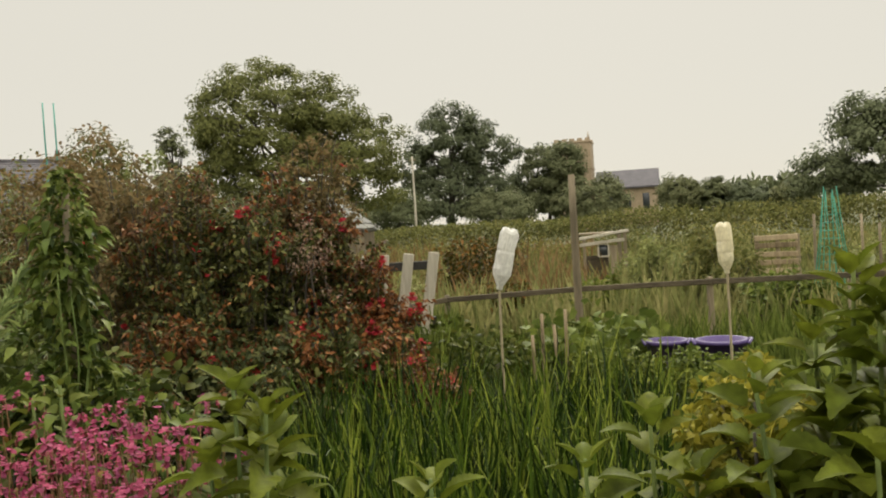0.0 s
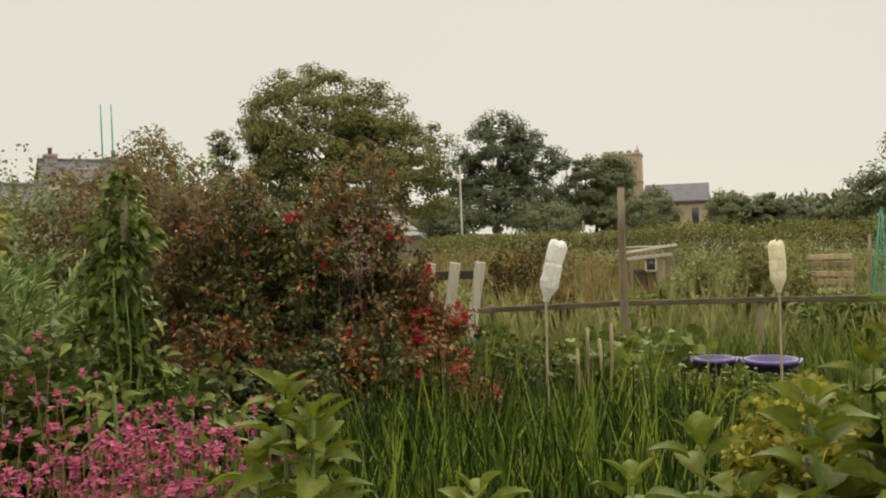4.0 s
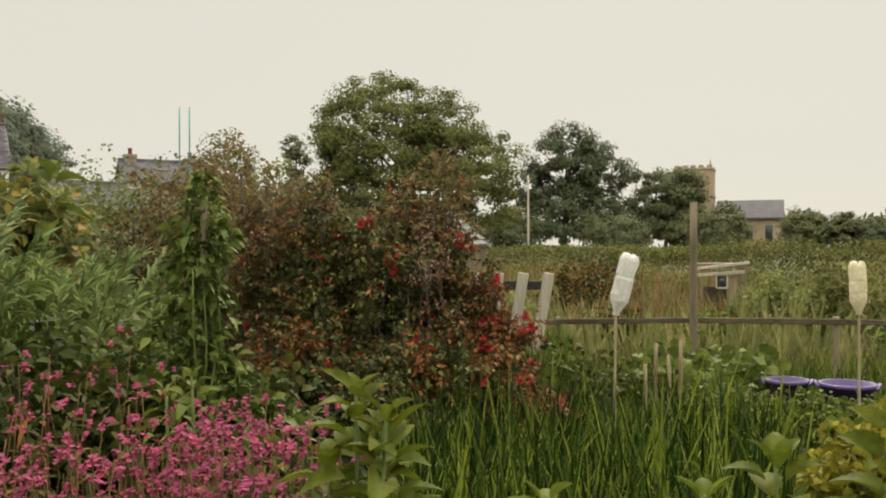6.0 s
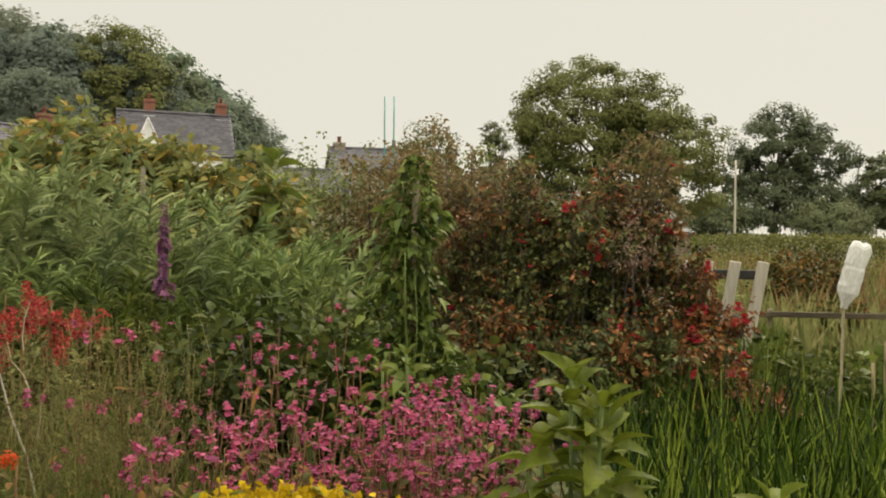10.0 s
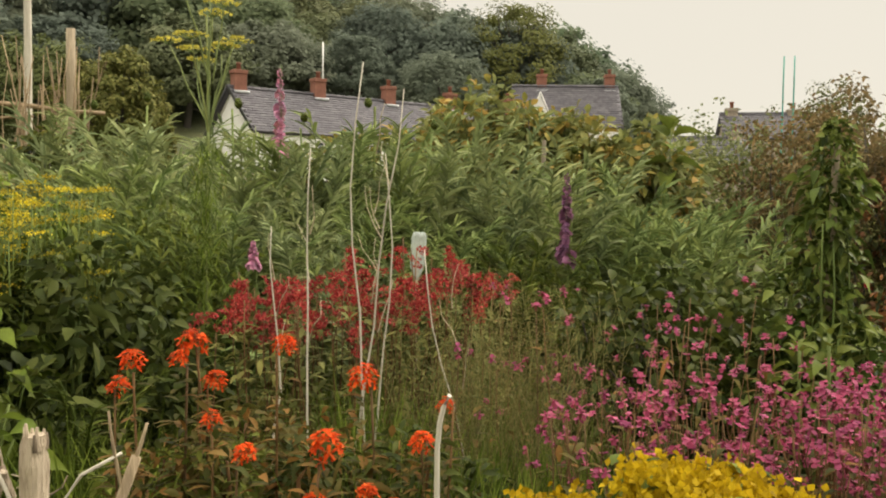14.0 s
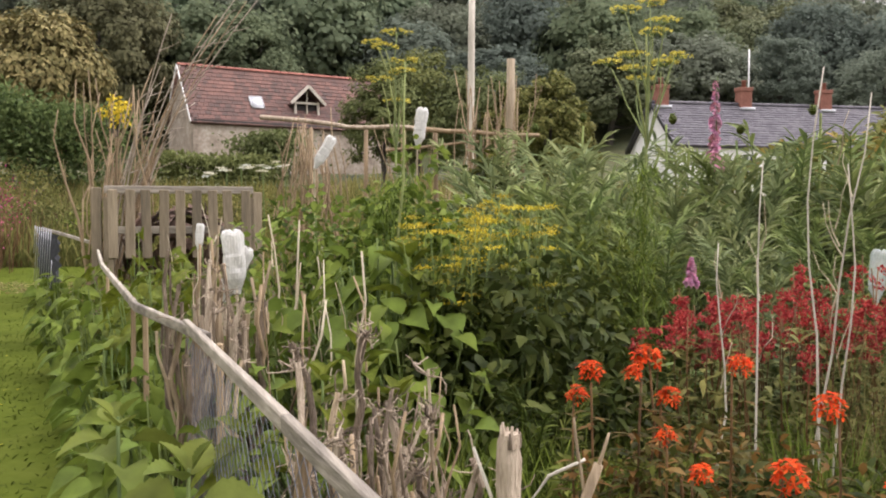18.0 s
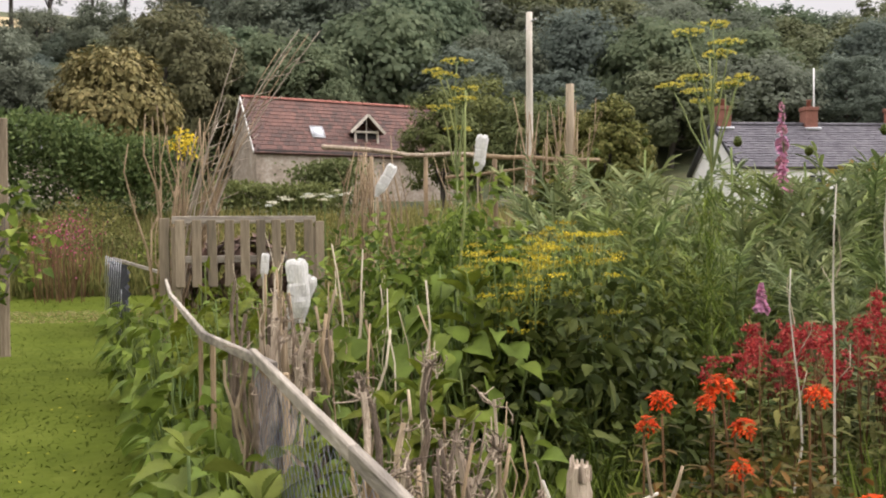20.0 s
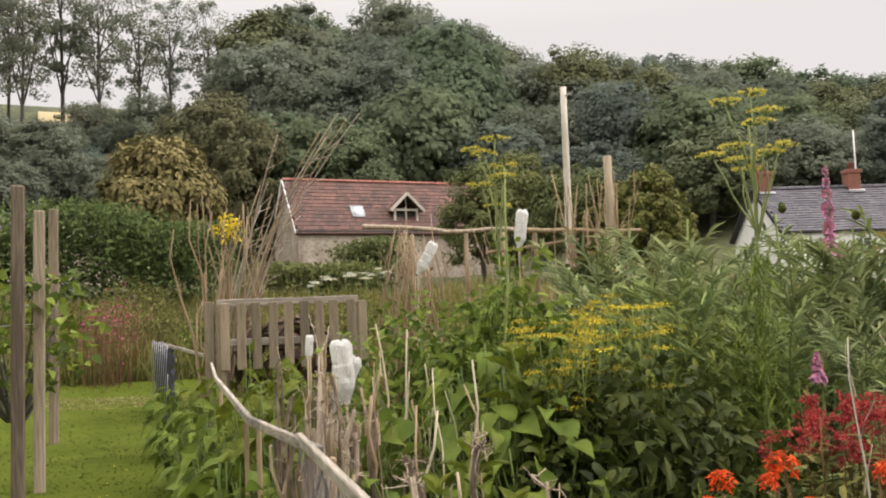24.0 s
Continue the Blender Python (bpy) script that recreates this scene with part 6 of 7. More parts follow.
# dry stalks standing among the flowers
for b0, b1, d, z0, z1 in ((54.1, 54.0, 3.1, BED, 1.6), (50.4, 49.9, 3.1, BED, 1.93), (52.3, 48.5, 3.15, BED, 1.81), (49.9, 49.7, 3.2, BED, 1.62), (56.0, 56.2, 3.2, BED, 1.4), (43.0, 45.6, 3.1, BED, 1.3)):
    t = thing("dry_stalk", at(b0, d, z0), "tall bleached dead stalk with side twigs", "stalk", "dry stalks")
    top = at(b1, d, z1) - at(b0, d, z0)
    part("stem", tubes(wander(1, 9, [(0, 0, -0.05)], [tuple(top)], 0.014), 0.0055, 0.002, 5), "bleached", t)
    sp = [tuple(top * f) for f in (0.55, 0.7, 0.82)]
    part("twigs", tubes(wander(3, 4, sp, [(p[0] + rng.normal() * 0.06, p[1], p[2] + 0.16) for p in sp], 0.01), 0.003, 0.001, 4), "dry", t)
PLUMES = thing("plume_grass", (0, 0, 0), "brown feathery grass plumes among the flowers", "grass", kind="stuff")
pb, pd = 42.0 + 3.4 * np.clip(rng.normal(size=300), -2.2, 3.2), 2.7 + 0.8 * rng.random(300)
pf = ats(pb, pd, BED)
pt = pf + np.stack([rng.normal(size=300) * 0.1, rng.normal(size=300) * 0.1, 0.45 + 0.5 * rng.random(300)], -1)
part("stems", tubes(wander(300, 7, pf, pt, 0.035), 0.0012, 0.0007, 4), "weed", PLUMES)
ph = np.repeat(pt, 44, 0) - (0, 0, 1) * (0.34 * rng.random((300 * 44, 1))) + rng.normal(size=(300 * 44, 3)) * (0.034, 0.034, 0.01)
part("florets", cards(ph, rng.normal(size=ph.shape) + (0, 0, 0.8), 0.011, 0.0036), "plume", PLUMES)
weeds("plume_grass", (33, 52), (2.2, 3.4), 3200, 0.66, "bright", "fine green grass among the flowers", 0.008, 0.3, spread=0.2)
weeds("bed_grass", (30, 75), (2.0, 5.5), 5200, 0.42, "mid", "green undergrowth between the flowers", 0.014, 0.4, spread=0.4)


def foxglove(bearing, d, z0, z1, z_foot=BED, mat="magenta"):
    t = thing("foxglove", at(bearing, d, z_foot), "tall foxglove spike with magenta bells", "flowers", "foxgloves", turn=bearing)
    part("stem", tubes(wander(1, 6, [(0, 0, 0)], [(0, 0, z1 - z_foot)], 0.006), 0.008, 0.003, 6), "stem", t)
    n = 64
    f = np.linspace(0, 1, n) ** 0.9
    a = f * 190 + rng.normal(size=n) * 0.3
    p = np.stack([0 * f, 0 * f, z0 - z_foot + f * (z1 - z0) * 0.95], -1)
    s = 0.064 * (1.05 - 0.8 * f) * min(1.0, 0.45 + (z1 - z0))
    w = np.stack([np.cos(a), np.sin(a), -0.45 + 0.5 * f], -1)
    for i in range(n):
        part("bell", joined(*[ribbons(p[i:i + 1], w[i:i + 1], s[i], s[i] * 0.62, 0.2, (0.25, 0.6, 0.8, 1.0), 0.55, r) for r in (0.0, 2.1, 4.2)]), mat, t)
    k = 16
    a = rng.random(k) * 6.28
    part("leaves", ribbons(np.stack([0 * a, 0 * a, rng.random(k) * 0.5], -1), np.stack([np.cos(a), np.sin(a), 0.5 + 0 * a], -1), 0.2, 0.07, 0.5), "grey", t)


foxglove(56.1, 6.1, 1.79, 2.36)
M["dull_bell"] = leaf_mat("faded_purple_bell", [(0.15, 0.06, 0.13), (0.24, 0.1, 0.2), (0.33, 0.17, 0.28)], 0.6, 0.3, 40)
foxglove(38.0, 5.1, 1.16, 1.66, mat="dull_bell")
foxglove(57.6, 4.4, 1.16, 1.28)


def cardoon(bearing, d, h, n, mat, label, spread=0.9, lobes=22):
    """Arching grey leaves cut into long narrow lobes."""
    t = thing("cardoon", at(bearing, d, ground_at(bearing, d)), label, "plant", "cardoons", turn=bearing)
    for i in range(n):
        a, out = rng.random() * 6.28, (0.25 + 0.75 * rng.random()) * spread * h * 0.5
        hh = h * (0.5 + 0.5 * rng.random() ** 0.7)
        dirx = np.array([math.cos(a), math.sin(a), 0])
        s = np.linspace(0, 1, 8)
        foot = rng.normal(size=3) * (0.15 * h, 0.15 * h, 0)
        rib = foot + dirx * (out * s**1.4)[:, None] + np.array([0, 0, 1.0]) * (hh * (1.25 * s - 0.3 * s**3))[:, None]
        side = np.cross(dirx, (0, 0, 1.0))
        f = np.repeat(0.2 + 0.78 * np.arange(lobes) / (lobes - 1), 2)
        sg = np.tile((-1.0, 1.0), lobes)
        p = np.stack([np.interp(f, s, rib[:, c]) for c in range(3)], -1)
        w = side * sg[:, None] * 0.8 + dirx * 0.8 + np.array([0, 0, 0.95]) + rng.normal(size=p.shape) * 0.22
        ln = (0.28 - 0.15 * f) * h * 0.62 * (0.7 + 0.6 * rng.random(len(f)))
        part("leaf", joined(ribbons(p, w, ln * 1.1, ln * 0.125, 0.15 + 0.3 * rng.random(len(ln)), (0.8, 1, 0.7, 0.03), 0.3, rng.normal(size=len(ln)) * 0.7), tubes([rib], 0.009, 0.003, 5)), mat, t)
    return t


for b, d, h, m in ((56, 6.4, 1.8, "silver"), (51.5, 6.6, 1.8, "grey"), (47.5, 6.4, 1.75, "silver"), (43.5, 6.3, 1.6, "silver"), (39.5, 6.2, 1.6, "silver"), (35.5, 6.2, 1.45, "grey"), (31.5, 6.0, 1.3, "grey"), (60.5, 6.6, 1.85, "silver"), (64.5, 6.9, 1.95, "silver"), (68.0, 7.2, 2.0, "silver"), (53.5, 5.2, 1.2, "silver"), (60.5, 5.2, 1.25, "grey"), (28.5, 6.4, 1.2, "grey"), (41, 5.2, 1.0, "mid"), (35, 5.0, 0.9, "mid"), (57.0, 5.6, 1.4, "silver"), (49.0, 5.4, 1.2, "grey"), (45.0, 5.4, 1.1, "grey"), (65.0, 5.8, 1.55, "grey")):
    cardoon(b, d, h * (1.05 if b < 53 else 0.96), 38, m, "tall grey-green cardoon with deeply cut leaves" if m != "mid" else "green cut-leaved artichoke plant")
for b, d, h, w in ((47.0, 8.2, 2.0, 1.2), (43.6, 8.2, 2.22, 1.3), (40.3, 8.2, 2.16, 1.3), (36.6, 8.0, 2.1, 1.4), (33.2, 8.0, 1.96, 1.1), (52.5, 8.4, 1.78, 1.4), (45.3, 8.6, 2.24, 1.0), (42.0, 8.5, 2.25, 1.0), (38.5, 8.4, 2.2, 1.0)):
    bush("bronze_leaved_shrub", b, d, h, w, "orange_leaf", 1200, 0.12, "tall leafy shrub with orange-tinged young leaves", z=0.25, extra=(("lower_leaves", "haze_green", 2000, 0.13),), clumps=44, wide=0.5)
leafy("sunflower", 31.6, 7.6, 2.28, "tall green plant with large leaves above the cardoons", 0.3, "mid", 6, z0=0.25, group="tall plants")
bush("bronze_leaved_shrub", 69.2, 8.5, 1.9, 0.9, "deep", 1300, 0.12, "dark green tall plant with orange tips", z=0.25, extra=(("tips", "orange_leaf", 120, 0.1),), clumps=30)
pole("garden_stake", 39.4, 7.1, BED, 1.97, 0.022, "timber", "square weathered stake among the cardoons", category="stake")


def fennel(bearing, d, z_top, label, heads=9, width=0.35):
    t = thing("fennel", at(bearing, d, BED), label, "plant", "fennel", turn=bearing)
    h = z_top - BED
    part("stem", tubes(wander(1, 8, [(0, 0, 0)], [(0.02, 0, h * 0.93)], 0.015), 0.013, 0.006, 6), "fennel_stem", t)
    tops, starts = [], []
    for i in range(heads):
        f = 0.82 + 0.14 * rng.random()
        a = i * 2.4 + rng.random()
        r = width * (0.35 + 0.65 * rng.random()) * 0.5
        tops.append((math.cos(a) * r, math.sin(a) * r, h * (f + 0.03 * rng.random())))
        starts.append((0.02 * f, 0, h * (f - 0.16)))
    tops[0] = (0.02, 0, h * 0.985)
    for i in range(heads):
        part("branch", tubes(wander(1, 5, starts[i:i + 1], tops[i:i + 1], 0.008), 0.0055, 0.003, 5), "fennel_stem", t)
    rays, fl = [], []
    for p in tops:
        for j in range(22):
            a, r = rng.random() * 6.28, 0.012 + 0.07 * rng.random() ** 0.6
            e = (p[0] + math.cos(a) * r, p[1] + math.sin(a) * r, p[2] + 0.035 - r * 0.2)
            rays.append([p, tuple((np.array(p) + e) / 2 + (0, 0, 0.006)), e])
            fl += [np.array(e) + rng.normal(size=3) * (0.005, 0.005, 0.002) for _ in range(7)]
    part("rays", tubes(rays, 0.0012, 0.0008, 3), "stem", t)
    part("florets", cards(np.array(fl), rng.normal(size=(len(fl), 3)) + (0, 0, 1), 0.0115, 0.011), "pale_umbel", t)
    k = 1100
    f = 0.05 + 0.58 * rng.random(k)
    a = rng.random(k) * 6.28
    r = 0.16 * rng.random(k) * (1.3 - f)
    p = np.stack([np.cos(a) * r, np.sin(a) * r, f * h], -1)
    part("feathery_leaves", ribbons(p, rng.normal(size=(k, 3)) + (0, 0, 0.6), 0.10, 0.006, 0.4, (1, 1, 0.2), 0.1), "bright", t)


fennel(60.5, 4.65, 2.54, "tall fennel with flat yellow flower heads", 11, 0.46)
fennel(76.1, 4.9, 2.46, "tall fennel with flat yellow flower heads", 7, 0.3)


def dill(bearing, d, z, width, n=46):
    t = thing("yellow_umbel_plant", at(bearing, d, BED), "bushy herb covered in flat yellow flower heads", "plant", "yellow umbels", turn=bearing)
    h = z - BED
    tops = np.stack([(rng.random(n) - 0.5) * width, (rng.random(n) - 0.5) * 0.5, h * (0.60 + 0.40 * rng.random(n) ** 0.8)], -1)
    paths = wander(n, 5, tops * (0.3, 0.3, 0), tops, 0.015)
    m = 46
    for i in range(n):
        stem = part("flower_stem", tubes(paths[i:i + 1], 0.004, 0.002, 4), "stem", t)
        off = np.concatenate([rng.normal(size=(m, 2)) * 0.026, rng.normal(size=(m, 1)) * 0.005], 1)
        part("flower_head", cards(tops[i] + off, rng.normal(size=(m, 3)) + (0, 0, 1), 0.010, 0.009), "yellow" if rng.random() < 0.35 else "umbel", stem)["kind"] = "stuff"
    k = 2600
    i = rng.integers(0, n, k)
    q = tops[i] * np.stack([0.6 + 0.4 * rng.random(k), 0.6 + 0.4 * rng.random(k), rng.random(k) * 0.9], -1)
    part("leaves", ribbons(q, rng.normal(size=(k, 3)) + (0, 0, 0.2), 0.075, 0.022, 0.4, (0.3, 1, 0.6, 0.03)), "mid", t)


dill(69.4, 4.2, 1.56, 0.5, 62)
dill(72.4, 4.1, 1.46, 0.4, 44)
bush("lovage", 67.5, 4.0, 0.95, 1.2, "deep", 2600, 0.075, "dense dark green leafy herb", "plant", z=BED, clumps=50, stem_mat="stem")
bush("lovage", 74.5, 5.6, 1.50, 1.3, "bright", 3000, 0.075, "tall green leafy herb behind the comfrey", "plant", z=BED, clumps=50, stem_mat="stem")
bush("lovage", 79.0, 5.6, 1.36, 1.4, "bright", 2600, 0.07, "tall green leafy herb behind the comfrey", "plant", z=BED, clumps=50, stem_mat="stem")
bush("lovage", 63.0, 5.0, 1.15, 1.1, "mid", 2600, 0.07, "feathery green herb below the fennel", "plant", z=BED, clumps=50, stem_mat="stem", wide=0.3)
cardoon(65.8, 3.5, 0.62, 14, "mid", "low green cut-leaved plant", 1.3)
weeds("bed_grass", (64, 74), (2.2, 3.6), 1500, 0.5, "bright", "yellow-green grass beside the split post", 0.012, 0.5, spread=0.4)


def comfrey(bearing, d, h, n, leaf, label, mat="bright", z=BED, width=0.9):
    t = thing("large_leaved_plant", at(bearing, d, z), label, "plant", "large-leaved plants", turn=bearing)
    a = rng.random(n) * 6.28
    r = rng.random(n) ** 0.45 * width / 2
    f = h * (0.3 + 0.7 * rng.random(n)) * (1 - 0.35 * r / (width / 2))
    p = np.stack([np.cos(a) * r, np.sin(a) * r, f], -1)
    for i in range(n):
        s = leaf * (0.5 + 0.55 * rng.random())
        way = np.array([math.cos(a[i]), math.sin(a[i]), 0.4 - 0.75 * rng.random()]) + rng.normal(size=3) * 0.35
        part("leaf", ribbons([p[i]], [way], s, s * 0.74, 0.3 + 0.5 * rng.random(), (0.3, 0.82, 1.0, 0.96, 0.8, 0.5, 0.22, 0.02), 0.2, rng.normal() * 0.45), mat, t)
    part("stems", tubes(wander(n, 4, p * (0.4, 0.4, 0), p, 0.015), 0.006, 0.004, 5), "stem", t)


comfrey(76.4, 4.2, 1.16, 190, 0.175, "clump of large heart-shaped leaves", "bright", width=1.0)
comfrey(74.0, 3.8, 0.9, 90, 0.165, "clump of pale heart-shaped leaves", "bright", width=0.7)
comfrey(80.8, 4.3, 0.92, 100, 0.18, "mass of bright green broad leaves", "bright", width=1.2)
comfrey(85.0, 6.0, 0.85, 70, 0.17, "mass of bright green broad leaves by the fence", "bright", width=1.4)
comfrey(80.5, 3.3, 0.68, 60, 0.14, "bright green broad leaves among the sticks", "bright", width=0.8)
comfrey(75.5, 3.2, 0.66, 60, 0.14, "bright green broad leaves among the sticks", "bright", width=0.7)
comfrey(92.0, 5.4, 0.95, 70, 0.19, "bright green leaves spilling over the fence", "bright", 0, 0.65)
comfrey(90.4, 4.2, 0.9, 44, 0.19, "bright green leaves spilling over the fence", "bright", 0, 0.45)
comfrey(93.9, 7.6, 1.0, 70, 0.19, "bright green leaves spilling over the fence", "bright", 0, 0.8)
comfrey(90.0, 8.0, 0.95, 70, 0.16, "mass of bright green leaves by the fence", "bright", 0.1, 1.5)
for b, d, h in ((91.6, 4.6, 0.7), (93.0, 6.2, 0.75), (94.8, 8.4, 0.85), (95.4, 10.5, 0.9), (89.4, 3.5, 0.65)):
    comfrey(b + 0.9, d, h + 0.1, 60, 0.19, "bright green leaves hanging outside the fence", "bright", 0.0, 0.5)
for b, d, h in ((91.6, 8.6, 1.05), (89.4, 7.3, 1.0), (88.0, 8.8, 1.05), (86.4, 7.7, 1.0), (83.6, 6.8, 1.05), (92.4, 10.2, 1.05), (90.2, 6.2, 0.95), (87.4, 6.0, 0.92)):
    comfrey(b, d, h * 1.3, 70, 0.2, "mass of fresh green leaves inside the fence", "fresh", 0.0, 1.1)
leafy("broad_leaved_plant", 78.3, 3.15, 1.12, "upright green plant with broad heart-shaped leaves", 0.17, "fresh", 7, stalks=2)
leafy("broad_leaved_plant", 75.2, 4.0, 1.42, "tall green plant with broad heart-shaped leaves", 0.2, "fresh", 7, stalks=2)
leafy("broad_leaved_plant", 80.6, 3.0, 1.05, "upright green plant with broad pointed leaves", 0.17, "fresh", 6, stalks=3)
leafy("broad_leaved_plant", 88.5, 2.3, 0.98, "bright green young plant beside the fence boards", 0.19, "mid", 4, z0=0.05)
leafy("broad_leaved_plant", 92.5, 2.55, 1.05, "bright green young plant beside the fence boards", 0.17, "mid", 4, z0=0.05)

# plank-topped fence with mesh and sticks
FEN = thing("garden_fence", (0, 0, 0), "low fence of weathered planks and wire mesh on stakes", "fence")
line1 = [Vector(p) for p in ((-14.4, -1.80, 1.22), (-11.47, -0.84, 1.08), (-7.9, -0.52, 1.03), (-5.3, -0.22, 1.03), (-4.55, -0.135, 1.03), (-3.4, 0.15, 1.03))]
line2 = [Vector(p) for p in ((-3.75, 0.08, 1.04), (-2.05, 0.26, 1.03), (-1.35, 0.34, 1.02), (-0.85, 0.42, 1.0))]
for ln in (line1, line2):
    for a, b in zip(ln, ln[1:]):
        part("top_plank", beam(a, b, 0.026, 0.042, 0.004), "timber_x", FEN, soft=False)
for p in line1 + line2:
    part("fence_stake", beam((p[0], p[1] + 0.04, -0.1), (p[0], p[1] + 0.04, p[2] - 0.02), 0.026, 0.026), "twig", FEN, soft=False)


def mesh_panel(a, b, cell, parent):
    a, b = Vector(a), Vector(b)
    L = (b - a).length
    n, m = int(L / cell), int(min(a[2], b[2]) / cell)
    d = (b - a) / L
    paths = []
    for i in range(-m, n + 1):
        for sg in (1, -1):
            i0, i1 = (max(0, -i), min(m, n - i)) if sg > 0 else (max(0, -i), min(m, n - i))
            if i1 <= i0:
                continue
            z = [0.02 + (q if sg > 0 else m - q) * cell for q in (i0, i1)]
            p0, p1 = a + d * (i + i0) * cell, a + d * (i + i1) * cell
            paths.append([(p0[0], p0[1], z[0]), ((p0[0] + p1[0]) / 2, (p0[1] + p1[1]) / 2, (z[0] + z[1]) / 2), (p1[0], p1[1], z[1])])
    part("wire_mesh", tubes(paths, 0.0011 if cell < 0.1 else 0.004, 0.0011 if cell < 0.1 else 0.004, 3), "mesh", parent)


gs, gz = np.meshgrid(np.linspace(0, 1, 90), np.linspace(0, 1, 12), indexing="ij")
sheet_a = np.array(line1[0])
sheet_b = sheet_a + 0.4 * (np.array(line1[1]) - sheet_a)
gx = sheet_a + (sheet_b - sheet_a) * gs.ravel()[:, None]
gx[:, 2] = 0.02 + (gx[:, 2] - 0.05) * gz.ravel()
gx[:, 1] += 0.05 * np.sin((gs.ravel() * 1.3 + gz.ravel() * 1.1) * 26) - 0.05
gi = (np.arange(89)[:, None] * 12 + np.arange(11)[None]).ravel()
gq = np.stack([gi, gi + 1, gi + 13, gi + 12], -1)
part("corrugated_sheet", joined((gx, gq), (gx + (0, 0.004, 0), gq[:, ::-1])), "dark_sheet", FEN, "dark corrugated plastic sheet")
# slanted metal tubes added in place of light caught on the sheet's ridges
for i in range(11):
    s0, z0 = max(0.0, i / 8 - 0.35), max(0.0, 0.35 - i / 8) / 0.35
    s1, z1 = min(1.0, i / 8), 1.0 if i <= 8 else 1.0 - (i / 8 - 1) / 0.35
    ends = [sheet_a + (sheet_b - sheet_a) * s + np.array((0, -0.13, 0.05 - (sheet_a[2] - 0.05) * (1 - z))) for s, z in ((s0, z0), (s1, z1))]
    part("ridge_glint", tubes([[tuple(ends[0]), tuple((ends[0] + ends[1]) / 2), tuple(ends[1])]], 0.006, 0.006, 5), "metal", FEN)
for a, b in list(zip(line2, line2[1:])):
    mesh_panel(a, b, 0.075 if a[0] > -5 else 0.12, FEN)


def sticks(name, pts, label, mat="dry", r=0.012, lean=0.12, group="cut sticks"):
    for b, d, z in pts:
        t = thing(name, at(b, d, 0.1), label, "stick", group)
        h = z - 0.1
        dx, dy = rng.normal() * lean, rng.normal() * lean * 0.5
        rr = r * (0.35 + 0.8 * rng.random())
        part("stem", tubes(wander(1, 9, [(0, 0, -0.1)], [(dx * h, dy * h, h)], 0.022), rr * 1.35, rr * 0.6, 6), mat if rng.random() < 0.6 else "twig", t)
        if rng.random() < 0.5:
            f = 0.55 + 0.3 * rng.random()
            part("side_twig", tubes(wander(1, 4, [(dx * h * f, dy * h * f, h * f)], [(dx * h * f + rng.normal() * 0.07, dy, h * f + 0.12)], 0.008), rr * 0.5, rr * 0.25, 5), mat, t)


stick_rng = np.random.default_rng(5)
sticks("cut_stick", [(81.5 + stick_rng.normal() * 0.6, 2.75 + stick_rng.random() * 0.3, 0.9 + 0.12 * stick_rng.random()) for _ in range(4)], "grey-brown cut stalk standing in the bed", "cut_wood", 0.009, 0.08)
sticks("cut_stick", [(76.5 + stick_rng.normal() * 1.8, 2.2 + stick_rng.random() * 0.5, 0.66 + 0.4 * stick_rng.random() ** 1.5) for _ in range(46)], "split cut stalk standing in the bed", "rotten", 0.009, 0.12)
sticks("cut_stick", [(85.5 + stick_rng.normal() * 1.0, 4.0 + stick_rng.random() * 0.6, 0.95 + 0.35 * stick_rng.random()) for _ in range(8)], "bleached cut stalk beside the bottles", "cut_wood", 0.011, 0.08)
sticks("cut_stick", [(88.0 + stick_rng.normal() * 0.9, 4.6 + stick_rng.random() * 0.8, 1.15 + 0.25 * stick_rng.random()) for _ in range(6)], "bleached cut stalk beside the bottles", "twig", 0.011, 0.1)
sticks("thin_cane", [(81.5 + stick_rng.normal() * 2.5, 3.0 + stick_rng.random() * 2.5, 1.1 + 0.35 * stick_rng.random()) for _ in range(16)], "thin dry cane in the bed", "dry", 0.006, 0.14)
sticks("pea_stick", [(88.0 + stick_rng.normal() * 1.6, 8.0 + stick_rng.random(), 1.2 + 0.3 * stick_rng.random()) for _ in range(7)], "thin leaning pea stick", "dry", 0.007, 0.3)


def dead_stalk(bearing, d, z, r, frays, lean=0.08):
    """A thick rotten stalk, its top burst into curled fibres."""
    t = thing("dead_stalk", at(bearing, d, 0.2), "thick rotten grey-brown stalk with a frayed top", "stalk", "dead stalks")
    h = z - 0.2
    path = wander(1, 9, [(0, 0, -0.1)], [(rng.normal() * lean, rng.normal() * lean * 0.7, h)], 0.012 + 0.1 * lean)
    r *= 0.68
    pts, faces = tubes(path, r * 1.15, r * 0.8, 9)
    pts = pts + rng.normal(size=pts.shape) * (r * 0.16, r * 0.16, 0)
    part("stalk_body", (pts, faces), "rotten" if rng.random() < 0.75 else "cut_wood", t, soft=False)
    if frays:
        e = path[0, -1]
        a = unit(rng.normal(size=(frays, 3)) + (0, 0, 0.3)) * (0.02 + 0.04 * rng.random((frays, 1)))
        part("fibres", tubes(wander(frays, 6, np.tile(e - (0, 0, 0.02), (frays, 1)), e + a, 0.014), 0.0032, 0.0014, 4), "rotten", t)


